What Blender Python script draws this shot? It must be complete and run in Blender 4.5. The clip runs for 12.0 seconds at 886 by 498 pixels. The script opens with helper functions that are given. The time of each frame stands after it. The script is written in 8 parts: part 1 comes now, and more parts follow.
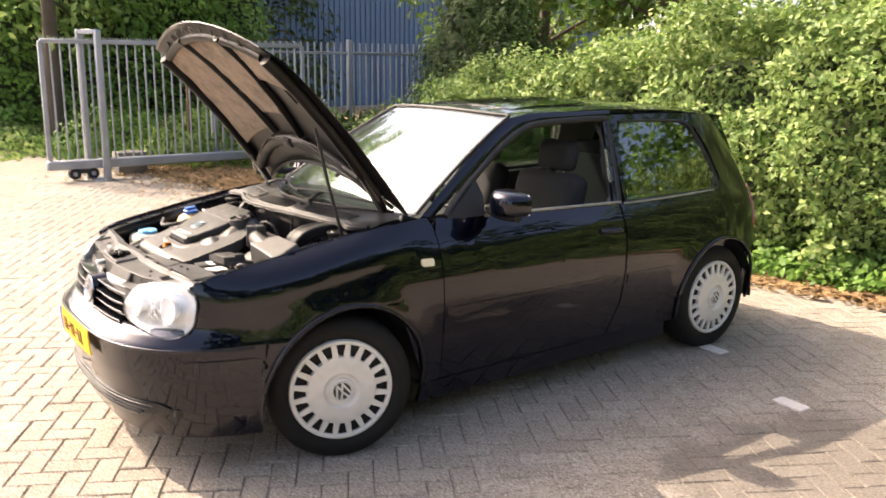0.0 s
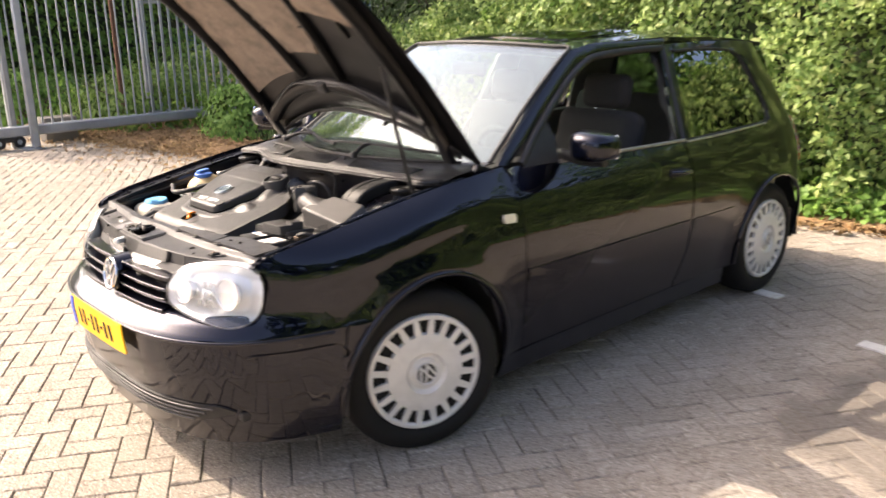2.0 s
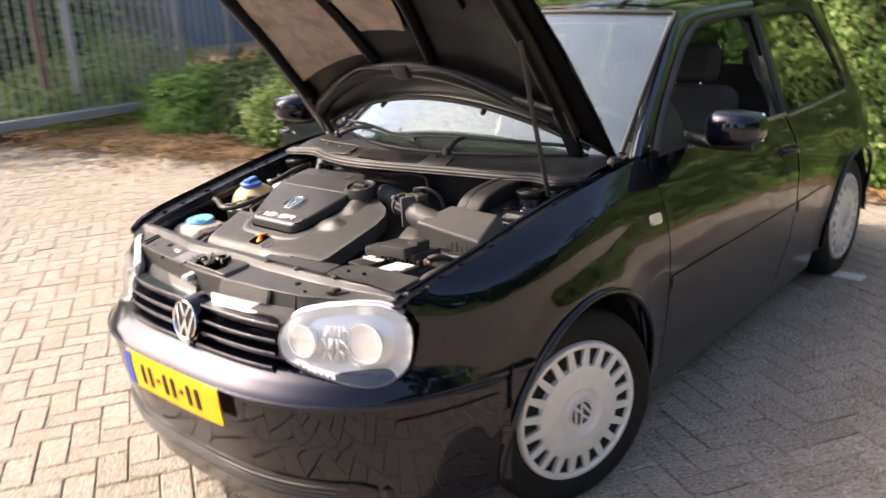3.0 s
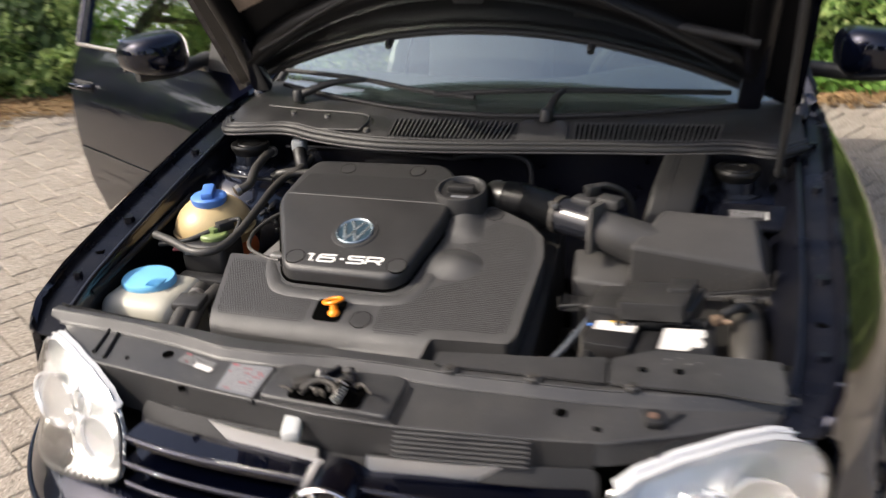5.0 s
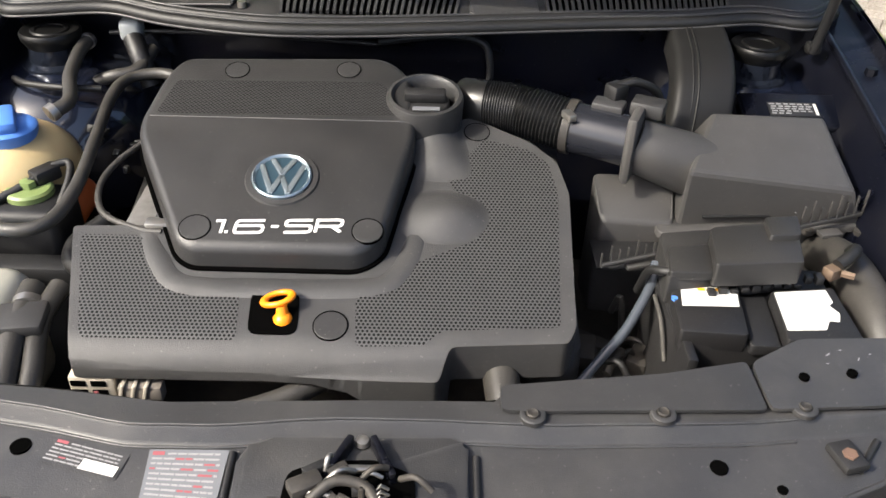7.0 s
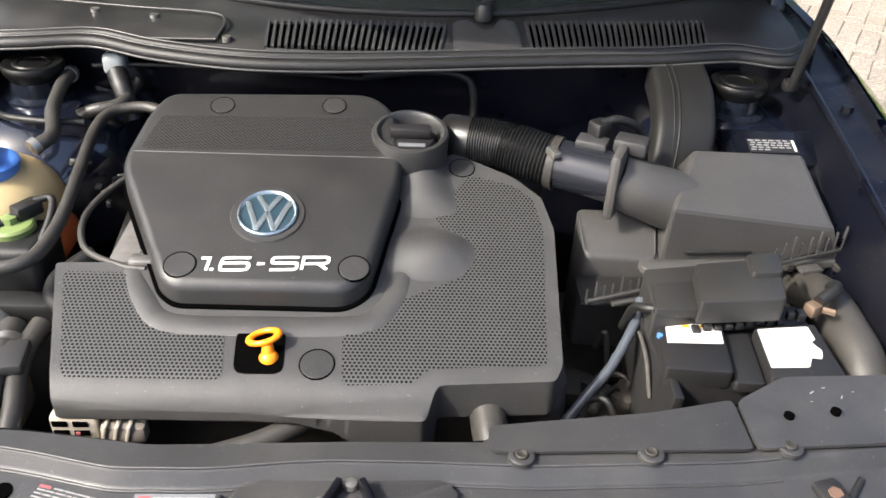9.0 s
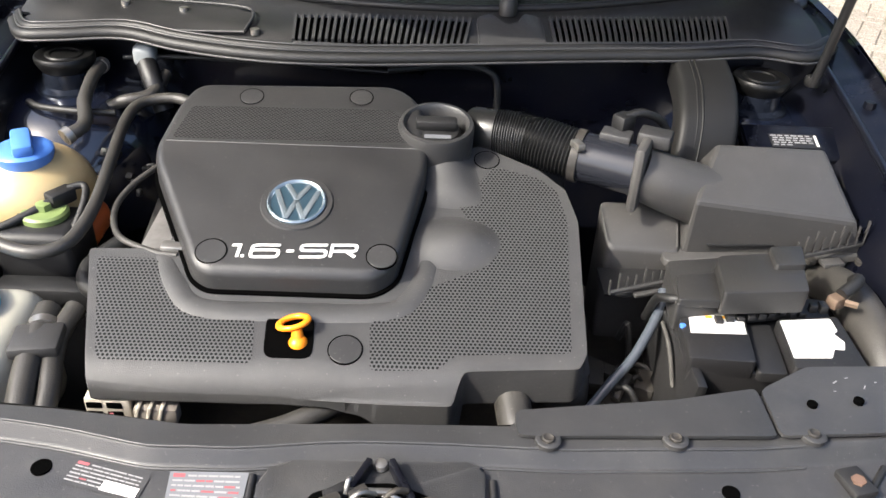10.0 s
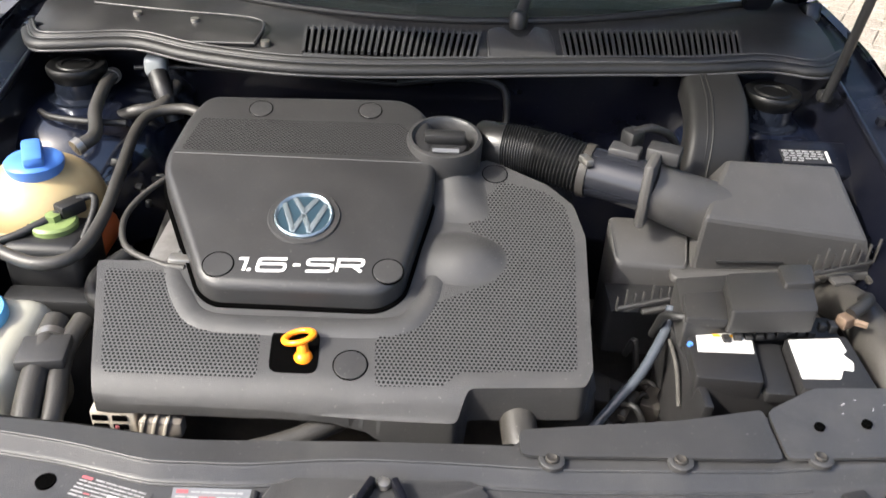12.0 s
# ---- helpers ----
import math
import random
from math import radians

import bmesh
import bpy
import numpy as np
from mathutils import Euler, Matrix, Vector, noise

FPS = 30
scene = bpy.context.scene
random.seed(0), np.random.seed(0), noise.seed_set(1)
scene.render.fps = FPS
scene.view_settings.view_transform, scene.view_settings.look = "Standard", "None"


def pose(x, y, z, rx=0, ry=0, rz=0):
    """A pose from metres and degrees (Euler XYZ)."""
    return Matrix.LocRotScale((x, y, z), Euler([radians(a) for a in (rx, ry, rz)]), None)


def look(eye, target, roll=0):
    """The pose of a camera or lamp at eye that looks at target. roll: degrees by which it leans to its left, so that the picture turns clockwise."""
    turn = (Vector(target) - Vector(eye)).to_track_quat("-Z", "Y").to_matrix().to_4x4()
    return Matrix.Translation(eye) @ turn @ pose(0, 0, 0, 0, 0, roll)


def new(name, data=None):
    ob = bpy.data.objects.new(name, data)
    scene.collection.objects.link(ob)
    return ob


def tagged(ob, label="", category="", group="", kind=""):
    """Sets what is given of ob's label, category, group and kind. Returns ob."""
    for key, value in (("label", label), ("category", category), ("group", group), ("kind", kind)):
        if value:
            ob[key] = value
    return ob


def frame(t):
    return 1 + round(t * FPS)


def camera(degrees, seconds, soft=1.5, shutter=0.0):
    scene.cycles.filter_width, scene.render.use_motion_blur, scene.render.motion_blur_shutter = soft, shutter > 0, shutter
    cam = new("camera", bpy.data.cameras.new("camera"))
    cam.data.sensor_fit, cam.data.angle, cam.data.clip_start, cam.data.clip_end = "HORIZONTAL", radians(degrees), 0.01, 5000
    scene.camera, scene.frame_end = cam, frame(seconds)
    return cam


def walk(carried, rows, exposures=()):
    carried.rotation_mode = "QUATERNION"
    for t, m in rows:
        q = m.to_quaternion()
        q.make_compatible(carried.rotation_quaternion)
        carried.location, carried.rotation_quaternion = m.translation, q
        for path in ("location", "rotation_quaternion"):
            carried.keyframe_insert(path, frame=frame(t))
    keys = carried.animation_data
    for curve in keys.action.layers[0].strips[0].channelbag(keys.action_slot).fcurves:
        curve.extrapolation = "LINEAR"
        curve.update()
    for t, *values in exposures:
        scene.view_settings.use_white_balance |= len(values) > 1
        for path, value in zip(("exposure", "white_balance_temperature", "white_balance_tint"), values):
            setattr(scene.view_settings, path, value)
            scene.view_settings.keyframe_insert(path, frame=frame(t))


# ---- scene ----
cam = camera(55.9, 12.0, soft=1.5, shutter=0.9)
PATH = [
    (0, (3.733, -1.66, 1.671), (2.167, -0.497, 1.232), 0.7),
    (0.5, (3.694, -1.678, 1.633), (2.147, -0.492, 1.185), 2.0),
    (1, (3.527, -1.758, 1.617), (1.974, -0.606, 1.108), 0.5),
    (1.5, (3.279, -1.829, 1.603), (1.788, -0.602, 1.083), -0.7),
    (2, (2.945, -1.853, 1.57), (1.522, -0.558, 1.023), -1.2),
    (2.5, (2.469, -1.92, 1.549), (1.061, -0.633, 0.951), 0.3),
    (2.7, (2.297, -1.95, 1.548), (0.927, -0.615, 0.964), -0.9),
    (4.3, (0.973, -1.875, 1.569), (0.187, -0.215, 0.778), -3.2),
    (4.5, (0.836, -1.804, 1.548), (0.103, -0.113, 0.771), -2.9),
    (5, (0.474, -1.612, 1.512), (-0.064, 0.128, 0.685), -2.2),
    (5.5, (0.245, -1.445, 1.473), (-0.115, 0.291, 0.547), -3.2),
    (6, (0.13, -1.27, 1.437), (-0.01, 0.46, 0.444), -1.4),
    (6.5, (0.089, -1.166, 1.418), (0.094, 0.509, 0.326), 1.0),
    (6.7, (0.074, -1.158, 1.408), (0.092, 0.482, 0.264), 1.4),
    (8.3, (0.053, -1.131, 1.411), (0.167, 0.509, 0.271), 4.2),
    (8.5, (0.05, -1.132, 1.414), (0.162, 0.518, 0.29), 3.6),
    (9, (0.054, -1.144, 1.422), (0.142, 0.527, 0.327), 3.0),
    (9.5, (0.046, -1.154, 1.426), (0.11, 0.513, 0.323), 2.8),
    (10, (0.037, -1.163, 1.419), (0.096, 0.508, 0.322), 3.0),
    (10.5, (0.038, -1.164, 1.421), (0.097, 0.498, 0.311), 3.6),
    (11, (0.04, -1.164, 1.419), (0.096, 0.499, 0.309), 3.8),
    (11.5, (0.039, -1.164, 1.423), (0.084, 0.504, 0.319), 3.1),
    (12, (0.043, -1.154, 1.43), (0.073, 0.522, 0.339), 3.0),
]
EXPOSURE = [(0.0, 2.36, 7700, 15), (2.7, 2.09, 7300, 15), (4.3, 1.43, 6900, 12), (5.5, 1.40, 6600, 8), (6.0, 1.33, 6550, 7), (6.7, 1.66, 6550, 7), (8.3, 2.19, 6500, 7), (9.3, 2.14, 6400, 7), (12.0, 2.16, 6350, 7)]
walk(cam, [(t, look(eye, target, roll)) for t, eye, target, roll in PATH], EXPOSURE)

# ---- daylight: one sun from the front right of the car, clear sky ----
SUN_WAY = Vector((-1.0, -0.5, 1.0)).normalized()
world = bpy.data.worlds.new("sky")
scene.world = world
world.use_nodes = True
wn = world.node_tree
sky = wn.nodes.new("ShaderNodeTexSky")
sky.sky_type = "NISHITA"
sky.sun_disc = False
sky.sun_elevation = math.asin(SUN_WAY.z)
sky.sun_rotation = math.atan2(SUN_WAY.x, SUN_WAY.y)
sky.dust_density = 3.5
sky.air_density = 0.5
sky.ozone_density = 0.4
wn.links.new(sky.outputs[0], wn.nodes["Background"].inputs[0])
wn.nodes["Background"].inputs[1].default_value = 0.15
sun = new("sun", bpy.data.lights.new("sun", "SUN"))
sun.data.energy = 2.0
sun.data.angle = radians(0.53)
sun.data.color = (1.0, 0.93, 0.83)
sun.matrix_world = look(SUN_WAY * 30, (0, 0, 0))

# ---- materials ----
def mat(name, color, rough=0.5, metal=0.0, coat=0.0, var=0.15, scale=8.0, bump=0.0, bump_scale=200.0, spec=0.5, dirt=None, dirt_amt=0.0, dirt_scale=3.0, specks=0.0, coat_rough=0.05):
    """Principled material: base colour varied at two scales, optional dirt and fine relief."""
    m = bpy.data.materials.new(name)
    m.use_nodes = True
    nt = m.node_tree
    b = nt.nodes["Principled BSDF"]
    b.inputs["Roughness"].default_value = rough
    b.inputs["Metallic"].default_value = metal
    b.inputs["Coat Weight"].default_value = coat
    b.inputs["Coat Roughness"].default_value = coat_rough
    b.inputs["Specular IOR Level"].default_value = spec
    tc = nt.nodes.new("ShaderNodeTexCoord")
    n1 = nt.nodes.new("ShaderNodeTexNoise")
    n1.inputs["Scale"].default_value = scale
    n1.inputs["Detail"].default_value = 6
    nt.links.new(tc.outputs["Object"], n1.inputs["Vector"])
    ramp = nt.nodes.new("ShaderNodeMix")
    ramp.data_type = "RGBA"
    c = Vector(color)
    ramp.inputs[6].default_value = (*(c * (1 - var)), 1)
    ramp.inputs[7].default_value = (*(c * (1 + var)), 1)
    nt.links.new(n1.outputs["Fac"], ramp.inputs[0])
    out = ramp.outputs[2]
    if dirt:
        n3 = nt.nodes.new("ShaderNodeTexNoise")
        n3.inputs["Scale"].default_value = dirt_scale
        n3.inputs["Detail"].default_value = 8
        n3.inputs["Roughness"].default_value = 0.7
        nt.links.new(tc.outputs["Object"], n3.inputs["Vector"])
        mr = nt.nodes.new("ShaderNodeMapRange")
        mr.inputs[1].default_value, mr.inputs[2].default_value = 0.45, 0.75
        mr.inputs[4].default_value = dirt_amt
        nt.links.new(n3.outputs["Fac"], mr.inputs[0])
        mx = nt.nodes.new("ShaderNodeMix")
        mx.data_type = "RGBA"
        mx.inputs[7].default_value = (*dirt, 1)
        nt.links.new(mr.outputs[0], mx.inputs[0])
        nt.links.new(out, mx.inputs[6])
        out = mx.outputs[2]
    if specks:
        n4 = nt.nodes.new("ShaderNodeTexNoise")
        n4.inputs["Scale"].default_value = 230
        n4.inputs["Detail"].default_value = 2
        nt.links.new(tc.outputs["Object"], n4.inputs["Vector"])
        m4 = nt.nodes.new("ShaderNodeMapRange")
        m4.inputs[1].default_value, m4.inputs[2].default_value = 0.68, 0.80
        m4.inputs[4].default_value = specks
        nt.links.new(n4.outputs["Fac"], m4.inputs[0])
        x4 = nt.nodes.new("ShaderNodeMix")
        x4.data_type = "RGBA"
        x4.inputs[7].default_value = (0.30, 0.28, 0.25, 1)
        nt.links.new(m4.outputs[0], x4.inputs[0])
        nt.links.new(out, x4.inputs[6])
        out = x4.outputs[2]
        n5 = nt.nodes.new("ShaderNodeTexNoise")
        n5.inputs["Scale"].default_value = 9
        n5.inputs["Detail"].default_value = 7
        nt.links.new(tc.outputs["Object"], n5.inputs["Vector"])
        m5 = nt.nodes.new("ShaderNodeMapRange")
        m5.inputs[1].default_value, m5.inputs[2].default_value = 0.3, 0.7
        m5.inputs[3].default_value, m5.inputs[4].default_value = rough - 0.12, rough + 0.12
        nt.links.new(n5.outputs["Fac"], m5.inputs[0])
        nt.links.new(m5.outputs[0], b.inputs["Roughness"])
    nt.links.new(out, b.inputs["Base Color"])
    if bump:
        n2 = nt.nodes.new("ShaderNodeTexNoise")
        n2.inputs["Scale"].default_value = bump_scale
        n2.inputs["Detail"].default_value = 3
        nt.links.new(tc.outputs["Object"], n2.inputs["Vector"])
        bp = nt.nodes.new("ShaderNodeBump")
        bp.inputs["Strength"].default_value = bump
        bp.inputs["Distance"].default_value = 0.002
        nt.links.new(n2.outputs["Fac"], bp.inputs["Height"])
        nt.links.new(bp.outputs[0], b.inputs["Normal"])
    return m


def glass(name, tint=(0.8, 0.9, 0.85), rough=0.0, clear=0.92, base=0.09, film=0.0):
    """Thin pane: mostly clear, with a Fresnel-driven reflection."""
    m = bpy.data.materials.new(name)
    m.use_nodes = True
    nt = m.node_tree
    nt.nodes.remove(nt.nodes["Principled BSDF"])
    tr = nt.nodes.new("ShaderNodeBsdfTransparent")
    tr.inputs[0].default_value = (*(Vector(tint) * clear), 1)
    gl = nt.nodes.new("ShaderNodeBsdfGlossy")
    gl.inputs["Roughness"].default_value = rough
    lw = nt.nodes.new("ShaderNodeLayerWeight")
    lw.inputs[0].default_value = 0.5
    pw = nt.nodes.new("ShaderNodeMath")
    pw.operation = "POWER"
    pw.inputs[1].default_value = 5.0 if film else 3.0
    nt.links.new(lw.outputs["Facing"], pw.inputs[0])
    fr = nt.nodes.new("ShaderNodeMath")
    fr.operation = "MULTIPLY_ADD"
    fr.inputs[1].default_value, fr.inputs[2].default_value = 0.9 - base, base
    nt.links.new(pw.outputs[0], fr.inputs[0])
    mx = nt.nodes.new("ShaderNodeMixShader")
    nt.links.new(fr.outputs[0], mx.inputs[0])
    nt.links.new(tr.outputs[0], mx.inputs[1])
    nt.links.new(gl.outputs[0], mx.inputs[2])
    out = mx.outputs[0]
    if film:
        gl.inputs[0].default_value = (0.94, 0.97, 0.95, 1)
        # thin uneven pale haze painted on the pane, brightening it like reflected sky
        df = nt.nodes.new("ShaderNodeBsdfDiffuse")
        df.inputs[0].default_value = (0.56, 0.64, 0.63, 1)
        nz = nt.nodes.new("ShaderNodeTexNoise")
        nz.inputs["Scale"].default_value, nz.inputs["Detail"].default_value = 4.0, 6.0
        tc = nt.nodes.new("ShaderNodeTexCoord")
        nt.links.new(tc.outputs["Object"], nz.inputs["Vector"])
        am = nt.nodes.new("ShaderNodeMapRange")
        am.inputs[1].default_value, am.inputs[2].default_value = 0.3, 0.7
        am.inputs[3].default_value, am.inputs[4].default_value = film * 0.6, film * 1.4
        nt.links.new(nz.outputs[0], am.inputs[0])
        fm = nt.nodes.new("ShaderNodeMixShader")
        nt.links.new(am.outputs[0], fm.inputs[0])
        nt.links.new(mx.outputs[0], fm.inputs[1])
        nt.links.new(df.outputs[0], fm.inputs[2])
        out = fm.outputs[0]
    nt.links.new(out, nt.nodes["Material Output"].inputs[0])
    return m


def leaf_mat(name, dark, light, rough=0.45, yellow=None):
    """Leaves: each one its own shade, some light passing through."""
    m = bpy.data.materials.new(name)
    m.use_nodes = True
    nt = m.node_tree
    b = nt.nodes["Principled BSDF"]
    geo = nt.nodes.new("ShaderNodeNewGeometry")
    cr = nt.nodes.new("ShaderNodeValToRGB")
    cr.color_ramp.elements[0].color = (*dark, 1)
    cr.color_ramp.elements[1].color = (*light, 1)
    if yellow:
        e = cr.color_ramp.elements.new(0.93)
        e.color = (*light, 1)
        cr.color_ramp.elements[2].color = (*yellow, 1)
    nt.links.new(geo.outputs["Random Per Island"], cr.inputs[0])
    nt.links.new(cr.outputs[0], b.inputs["Base Color"])
    b.inputs["Roughness"].default_value = rough
    b.inputs["Specular IOR Level"].default_value = 0.22
    tl = nt.nodes.new("ShaderNodeBsdfTranslucent")
    hs = nt.nodes.new("ShaderNodeHueSaturation")
    hs.inputs["Value"].default_value = 1.6
    nt.links.new(cr.outputs[0], hs.inputs["Color"])
    nt.links.new(hs.outputs[0], tl.inputs[0])
    mx = nt.nodes.new("ShaderNodeMixShader")
    mx.inputs[0].default_value = 0.3
    nt.links.new(b.outputs[0], mx.inputs[1])
    nt.links.new(tl.outputs[0], mx.inputs[2])
    nt.links.new(mx.outputs[0], nt.nodes["Material Output"].inputs[0])
    return m


PAINT = mat("midnight_blue_paint", (0.0019, 0.0030, 0.0108), rough=0.32, metal=0.85, coat=1.0, var=0.2, scale=900, spec=0.02, coat_rough=0.025)
PAINT.node_tree.nodes["Principled BSDF"].inputs["Coat IOR"].default_value = 1.46
PAINT_FLANGE = mat("dusty_blue_paint", (0.0028, 0.0034, 0.0065), rough=0.30, coat=0.1, var=0.4, scale=14, spec=0.14, dirt=(0.022, 0.021, 0.020), dirt_amt=0.4, dirt_scale=14, specks=0.2, coat_rough=0.06)
PAINT_IN = mat("inner_paint", (0.0025, 0.003, 0.006), rough=0.35, coat=0.6, var=0.3, scale=14, spec=0.2, dirt=(0.016, 0.0145, 0.013), dirt_amt=0.25, dirt_scale=9, specks=0.12)
PLASTIC = mat("black_grained_plastic", (0.024, 0.024, 0.0245), rough=0.46, var=0.15, scale=25, bump=0.25, bump_scale=900, dirt=(0.07, 0.065, 0.06), dirt_amt=0.3, dirt_scale=7, specks=0.22)
PLASTIC_AIR = mat("dusty_air_box_plastic", (0.042, 0.0405, 0.039), rough=0.52, var=0.15, scale=20, bump=0.2, bump_scale=800, dirt=(0.10, 0.092, 0.083), dirt_amt=0.3, dirt_scale=7, specks=0.2)
PLASTIC_MID = mat("worn_grey_black_plastic", (0.031, 0.031, 0.032), rough=0.45, var=0.2, scale=18, bump=0.2, bump_scale=700, dirt=(0.10, 0.095, 0.085), dirt_amt=0.3, dirt_scale=11, specks=0.25)
PLASTIC_DARK = mat("deep_black_plastic", (0.008, 0.008, 0.0085), rough=0.55, var=0.25, scale=20, bump=0.2, bump_scale=600, dirt=(0.025, 0.022, 0.02), dirt_amt=0.3, dirt_scale=6, specks=0.12)
PLASTIC_BOX = mat("black_box_plastic", (0.019, 0.0185, 0.018), rough=0.5, var=0.2, scale=20, bump=0.2, bump_scale=600, dirt=(0.04, 0.037, 0.033), dirt_amt=0.35, dirt_scale=9, specks=0.15)
RUBBER = mat("rubber", (0.007, 0.007, 0.007), rough=0.55, var=0.2, scale=30, bump=0.2, bump_scale=400, dirt=(0.03, 0.027, 0.025), dirt_amt=0.25, dirt_scale=14)
HOSE = mat("grey_black_hose_rubber", (0.032, 0.030, 0.027), rough=0.48, var=0.25, scale=30, bump=0.2, bump_scale=400, dirt=(0.07, 0.064, 0.055), dirt_amt=0.4, dirt_scale=20, specks=0.2)
BELLOWS = mat("black_bellows_rubber", (0.009, 0.009, 0.0092), rough=0.33, var=0.25, scale=30, specks=0.1)
PLASTIC_TOP = mat("smooth_black_cover_plastic", (0.019, 0.019, 0.0195), rough=0.42, var=0.15, scale=20, bump=0.2, bump_scale=900, dirt=(0.05, 0.047, 0.044), dirt_amt=0.3, dirt_scale=6, specks=0.2)
PLASTIC_LOW = mat("dusty_black_cover_plastic", (0.036, 0.036, 0.0365), rough=0.5, var=0.15, scale=25, bump=0.25, bump_scale=900, dirt=(0.085, 0.08, 0.073), dirt_amt=0.35, dirt_scale=7, specks=0.22)
TYRE = mat("tyre_rubber", (0.006, 0.006, 0.006), rough=0.75, var=0.2, scale=20, spec=0.3, dirt=(0.018, 0.016, 0.014), dirt_amt=0.3, dirt_scale=12)
SILVER = mat("silver_hubcap_paint", (0.66, 0.645, 0.61), rough=0.42, metal=0.15, var=0.08, scale=14, dirt=(0.2, 0.18, 0.15), dirt_amt=0.25, dirt_scale=10)
CHROME = mat("chrome", (0.75, 0.75, 0.76), rough=0.09, metal=1.0, var=0.05, scale=30)
STEEL = mat("dull_steel", (0.38, 0.37, 0.35), rough=0.4, metal=0.9, var=0.25, scale=25, dirt=(0.12, 0.07, 0.03), dirt_amt=0.5, dirt_scale=20)
GALV = mat("galvanised_steel", (0.33, 0.35, 0.37), rough=0.5, metal=0.45, var=0.25, scale=5, dirt=(0.2, 0.2, 0.19), dirt_amt=0.4, dirt_scale=3)
BLACKMETAL = mat("dark_casting", (0.03, 0.028, 0.026), rough=0.6, metal=0.3, var=0.5, scale=22, bump=0.4, bump_scale=90, dirt=(0.09, 0.075, 0.055), dirt_amt=0.6, dirt_scale=12)
SCREEN = glass("windscreen_glass", base=0.42)
# painted haze stands in for sky glare on the windscreen
SCREEN_HAZED = glass("hazed_windscreen_glass", base=0.24, film=0.017)
GLASS_DARK = glass("tinted_glass", (0.42, 0.50, 0.49), clear=0.85, base=0.16)
LENS = glass("headlight_lens", (0.98, 0.98, 0.98), rough=0.02, clear=0.98, base=0.05)
REFLECTOR = mat("headlight_reflector", (0.80, 0.81, 0.80), rough=0.28, metal=0.35, bump=0.6, bump_scale=34, var=0.04, scale=20)
YELLOW = mat("yellow_plate", (0.85, 0.44, 0.010), rough=0.4, var=0.06, scale=10)
BLUE_EU = mat("blue_band", (0.02, 0.06, 0.40), rough=0.4)
BLACK_INK = mat("black_ink", (0.012, 0.012, 0.012), rough=0.5)
# flat black faces that paint the shade inside holes, slits and recesses
HOLE_SHADE = mat("hole_shade_black", (0.0015, 0.0015, 0.0015), rough=1.0, spec=0.0)
WHITE = mat("white_sticker", (0.55, 0.54, 0.52), rough=0.55, var=0.1, scale=40, dirt=(0.4, 0.38, 0.34), dirt_amt=0.4, dirt_scale=60)
WHITE_PAINT = mat("white_lettering", (0.72, 0.71, 0.68), rough=0.4, var=0.05)
PRINT = mat("faded_print", (0.24, 0.24, 0.24), rough=0.6)
GREY_STICKER = mat("grey_sticker", (0.125, 0.13, 0.14), rough=0.5, var=0.1, scale=60)
RED_INK = mat("red_ink", (0.27, 0.07, 0.08), rough=0.5)
BLUE_CAP = mat("blue_plastic_cap", (0.07, 0.19, 0.55), rough=0.4, var=0.08, scale=20)
SKY_CAP = mat("pale_blue_plastic_cap", (0.15, 0.43, 0.68), rough=0.4, var=0.06, scale=20)
MILKY = mat("milky_plastic", (0.40, 0.39, 0.33), rough=0.45, var=0.08, scale=8, dirt=(0.35, 0.30, 0.2), dirt_amt=0.35, dirt_scale=6)
AMBER = mat("yellowed_tank_plastic", (0.43, 0.335, 0.175), rough=0.4, var=0.12, scale=9, dirt=(0.36, 0.17, 0.05), dirt_amt=0.45, dirt_scale=7)
ORANGE = mat("orange_plastic", (0.88, 0.25, 0.010), rough=0.3, var=0.06, scale=20)
ORANGE_DEEP = mat("pink_orange_coolant", (0.55, 0.13, 0.04), rough=0.4, var=0.1, scale=12)
GREEN_CAP = mat("pale_green_cap", (0.16, 0.215, 0.075), rough=0.45, var=0.1, scale=15)
TAIL = mat("red_tail_lamp", (0.35, 0.01, 0.012), rough=0.1, coat=0.8)
INDICATOR = mat("clear_indicator", (0.75, 0.68, 0.50), rough=0.2, coat=0.8)
SEAT = mat("charcoal_seat_cloth", (0.016, 0.016, 0.018), rough=0.9, var=0.25, scale=40, bump=0.3, bump_scale=300)
TRIM = mat("grey_interior_trim", (0.16, 0.155, 0.15), rough=0.7, var=0.1, scale=10)
TRIM_LIGHT = mat("pale_pillar_trim", (0.46, 0.44, 0.40), rough=0.7, var=0.08, scale=10)
DASH = mat("dark_dashboard", (0.03, 0.03, 0.031), rough=0.6, var=0.15, scale=15, bump=0.2, bump_scale=500)
PAD = mat("tan_grey_bonnet_felt", (0.25, 0.19, 0.14), rough=0.7, var=0.3, scale=16, bump=1.0, bump_scale=30, dirt=(0.06, 0.048, 0.038), dirt_amt=0.85, dirt_scale=11)
WOODBARK = mat("bark", (0.09, 0.07, 0.05), rough=0.9, var=0.35, scale=6, bump=0.8, bump_scale=40)
BADGE_BLUE = mat("blue_grey_badge", (0.030, 0.058, 0.080), rough=0.3, metal=0.3, bump=0.2, bump_scale=70, var=0.1)
BADGE_GREY = mat("grey_badge_field", (0.05, 0.05, 0.048), rough=0.4, metal=0.3, var=0.05)
BRIGHT_STRIP = mat("bright_grille_strip", (0.55, 0.55, 0.55), rough=0.32, metal=1.0, var=0.05, scale=20)
LAMP_BOWL = mat("lamp_bowl_chrome", (0.88, 0.89, 0.90), rough=0.16, metal=0.65, bump=0.8, bump_scale=70, var=0.04, scale=20)
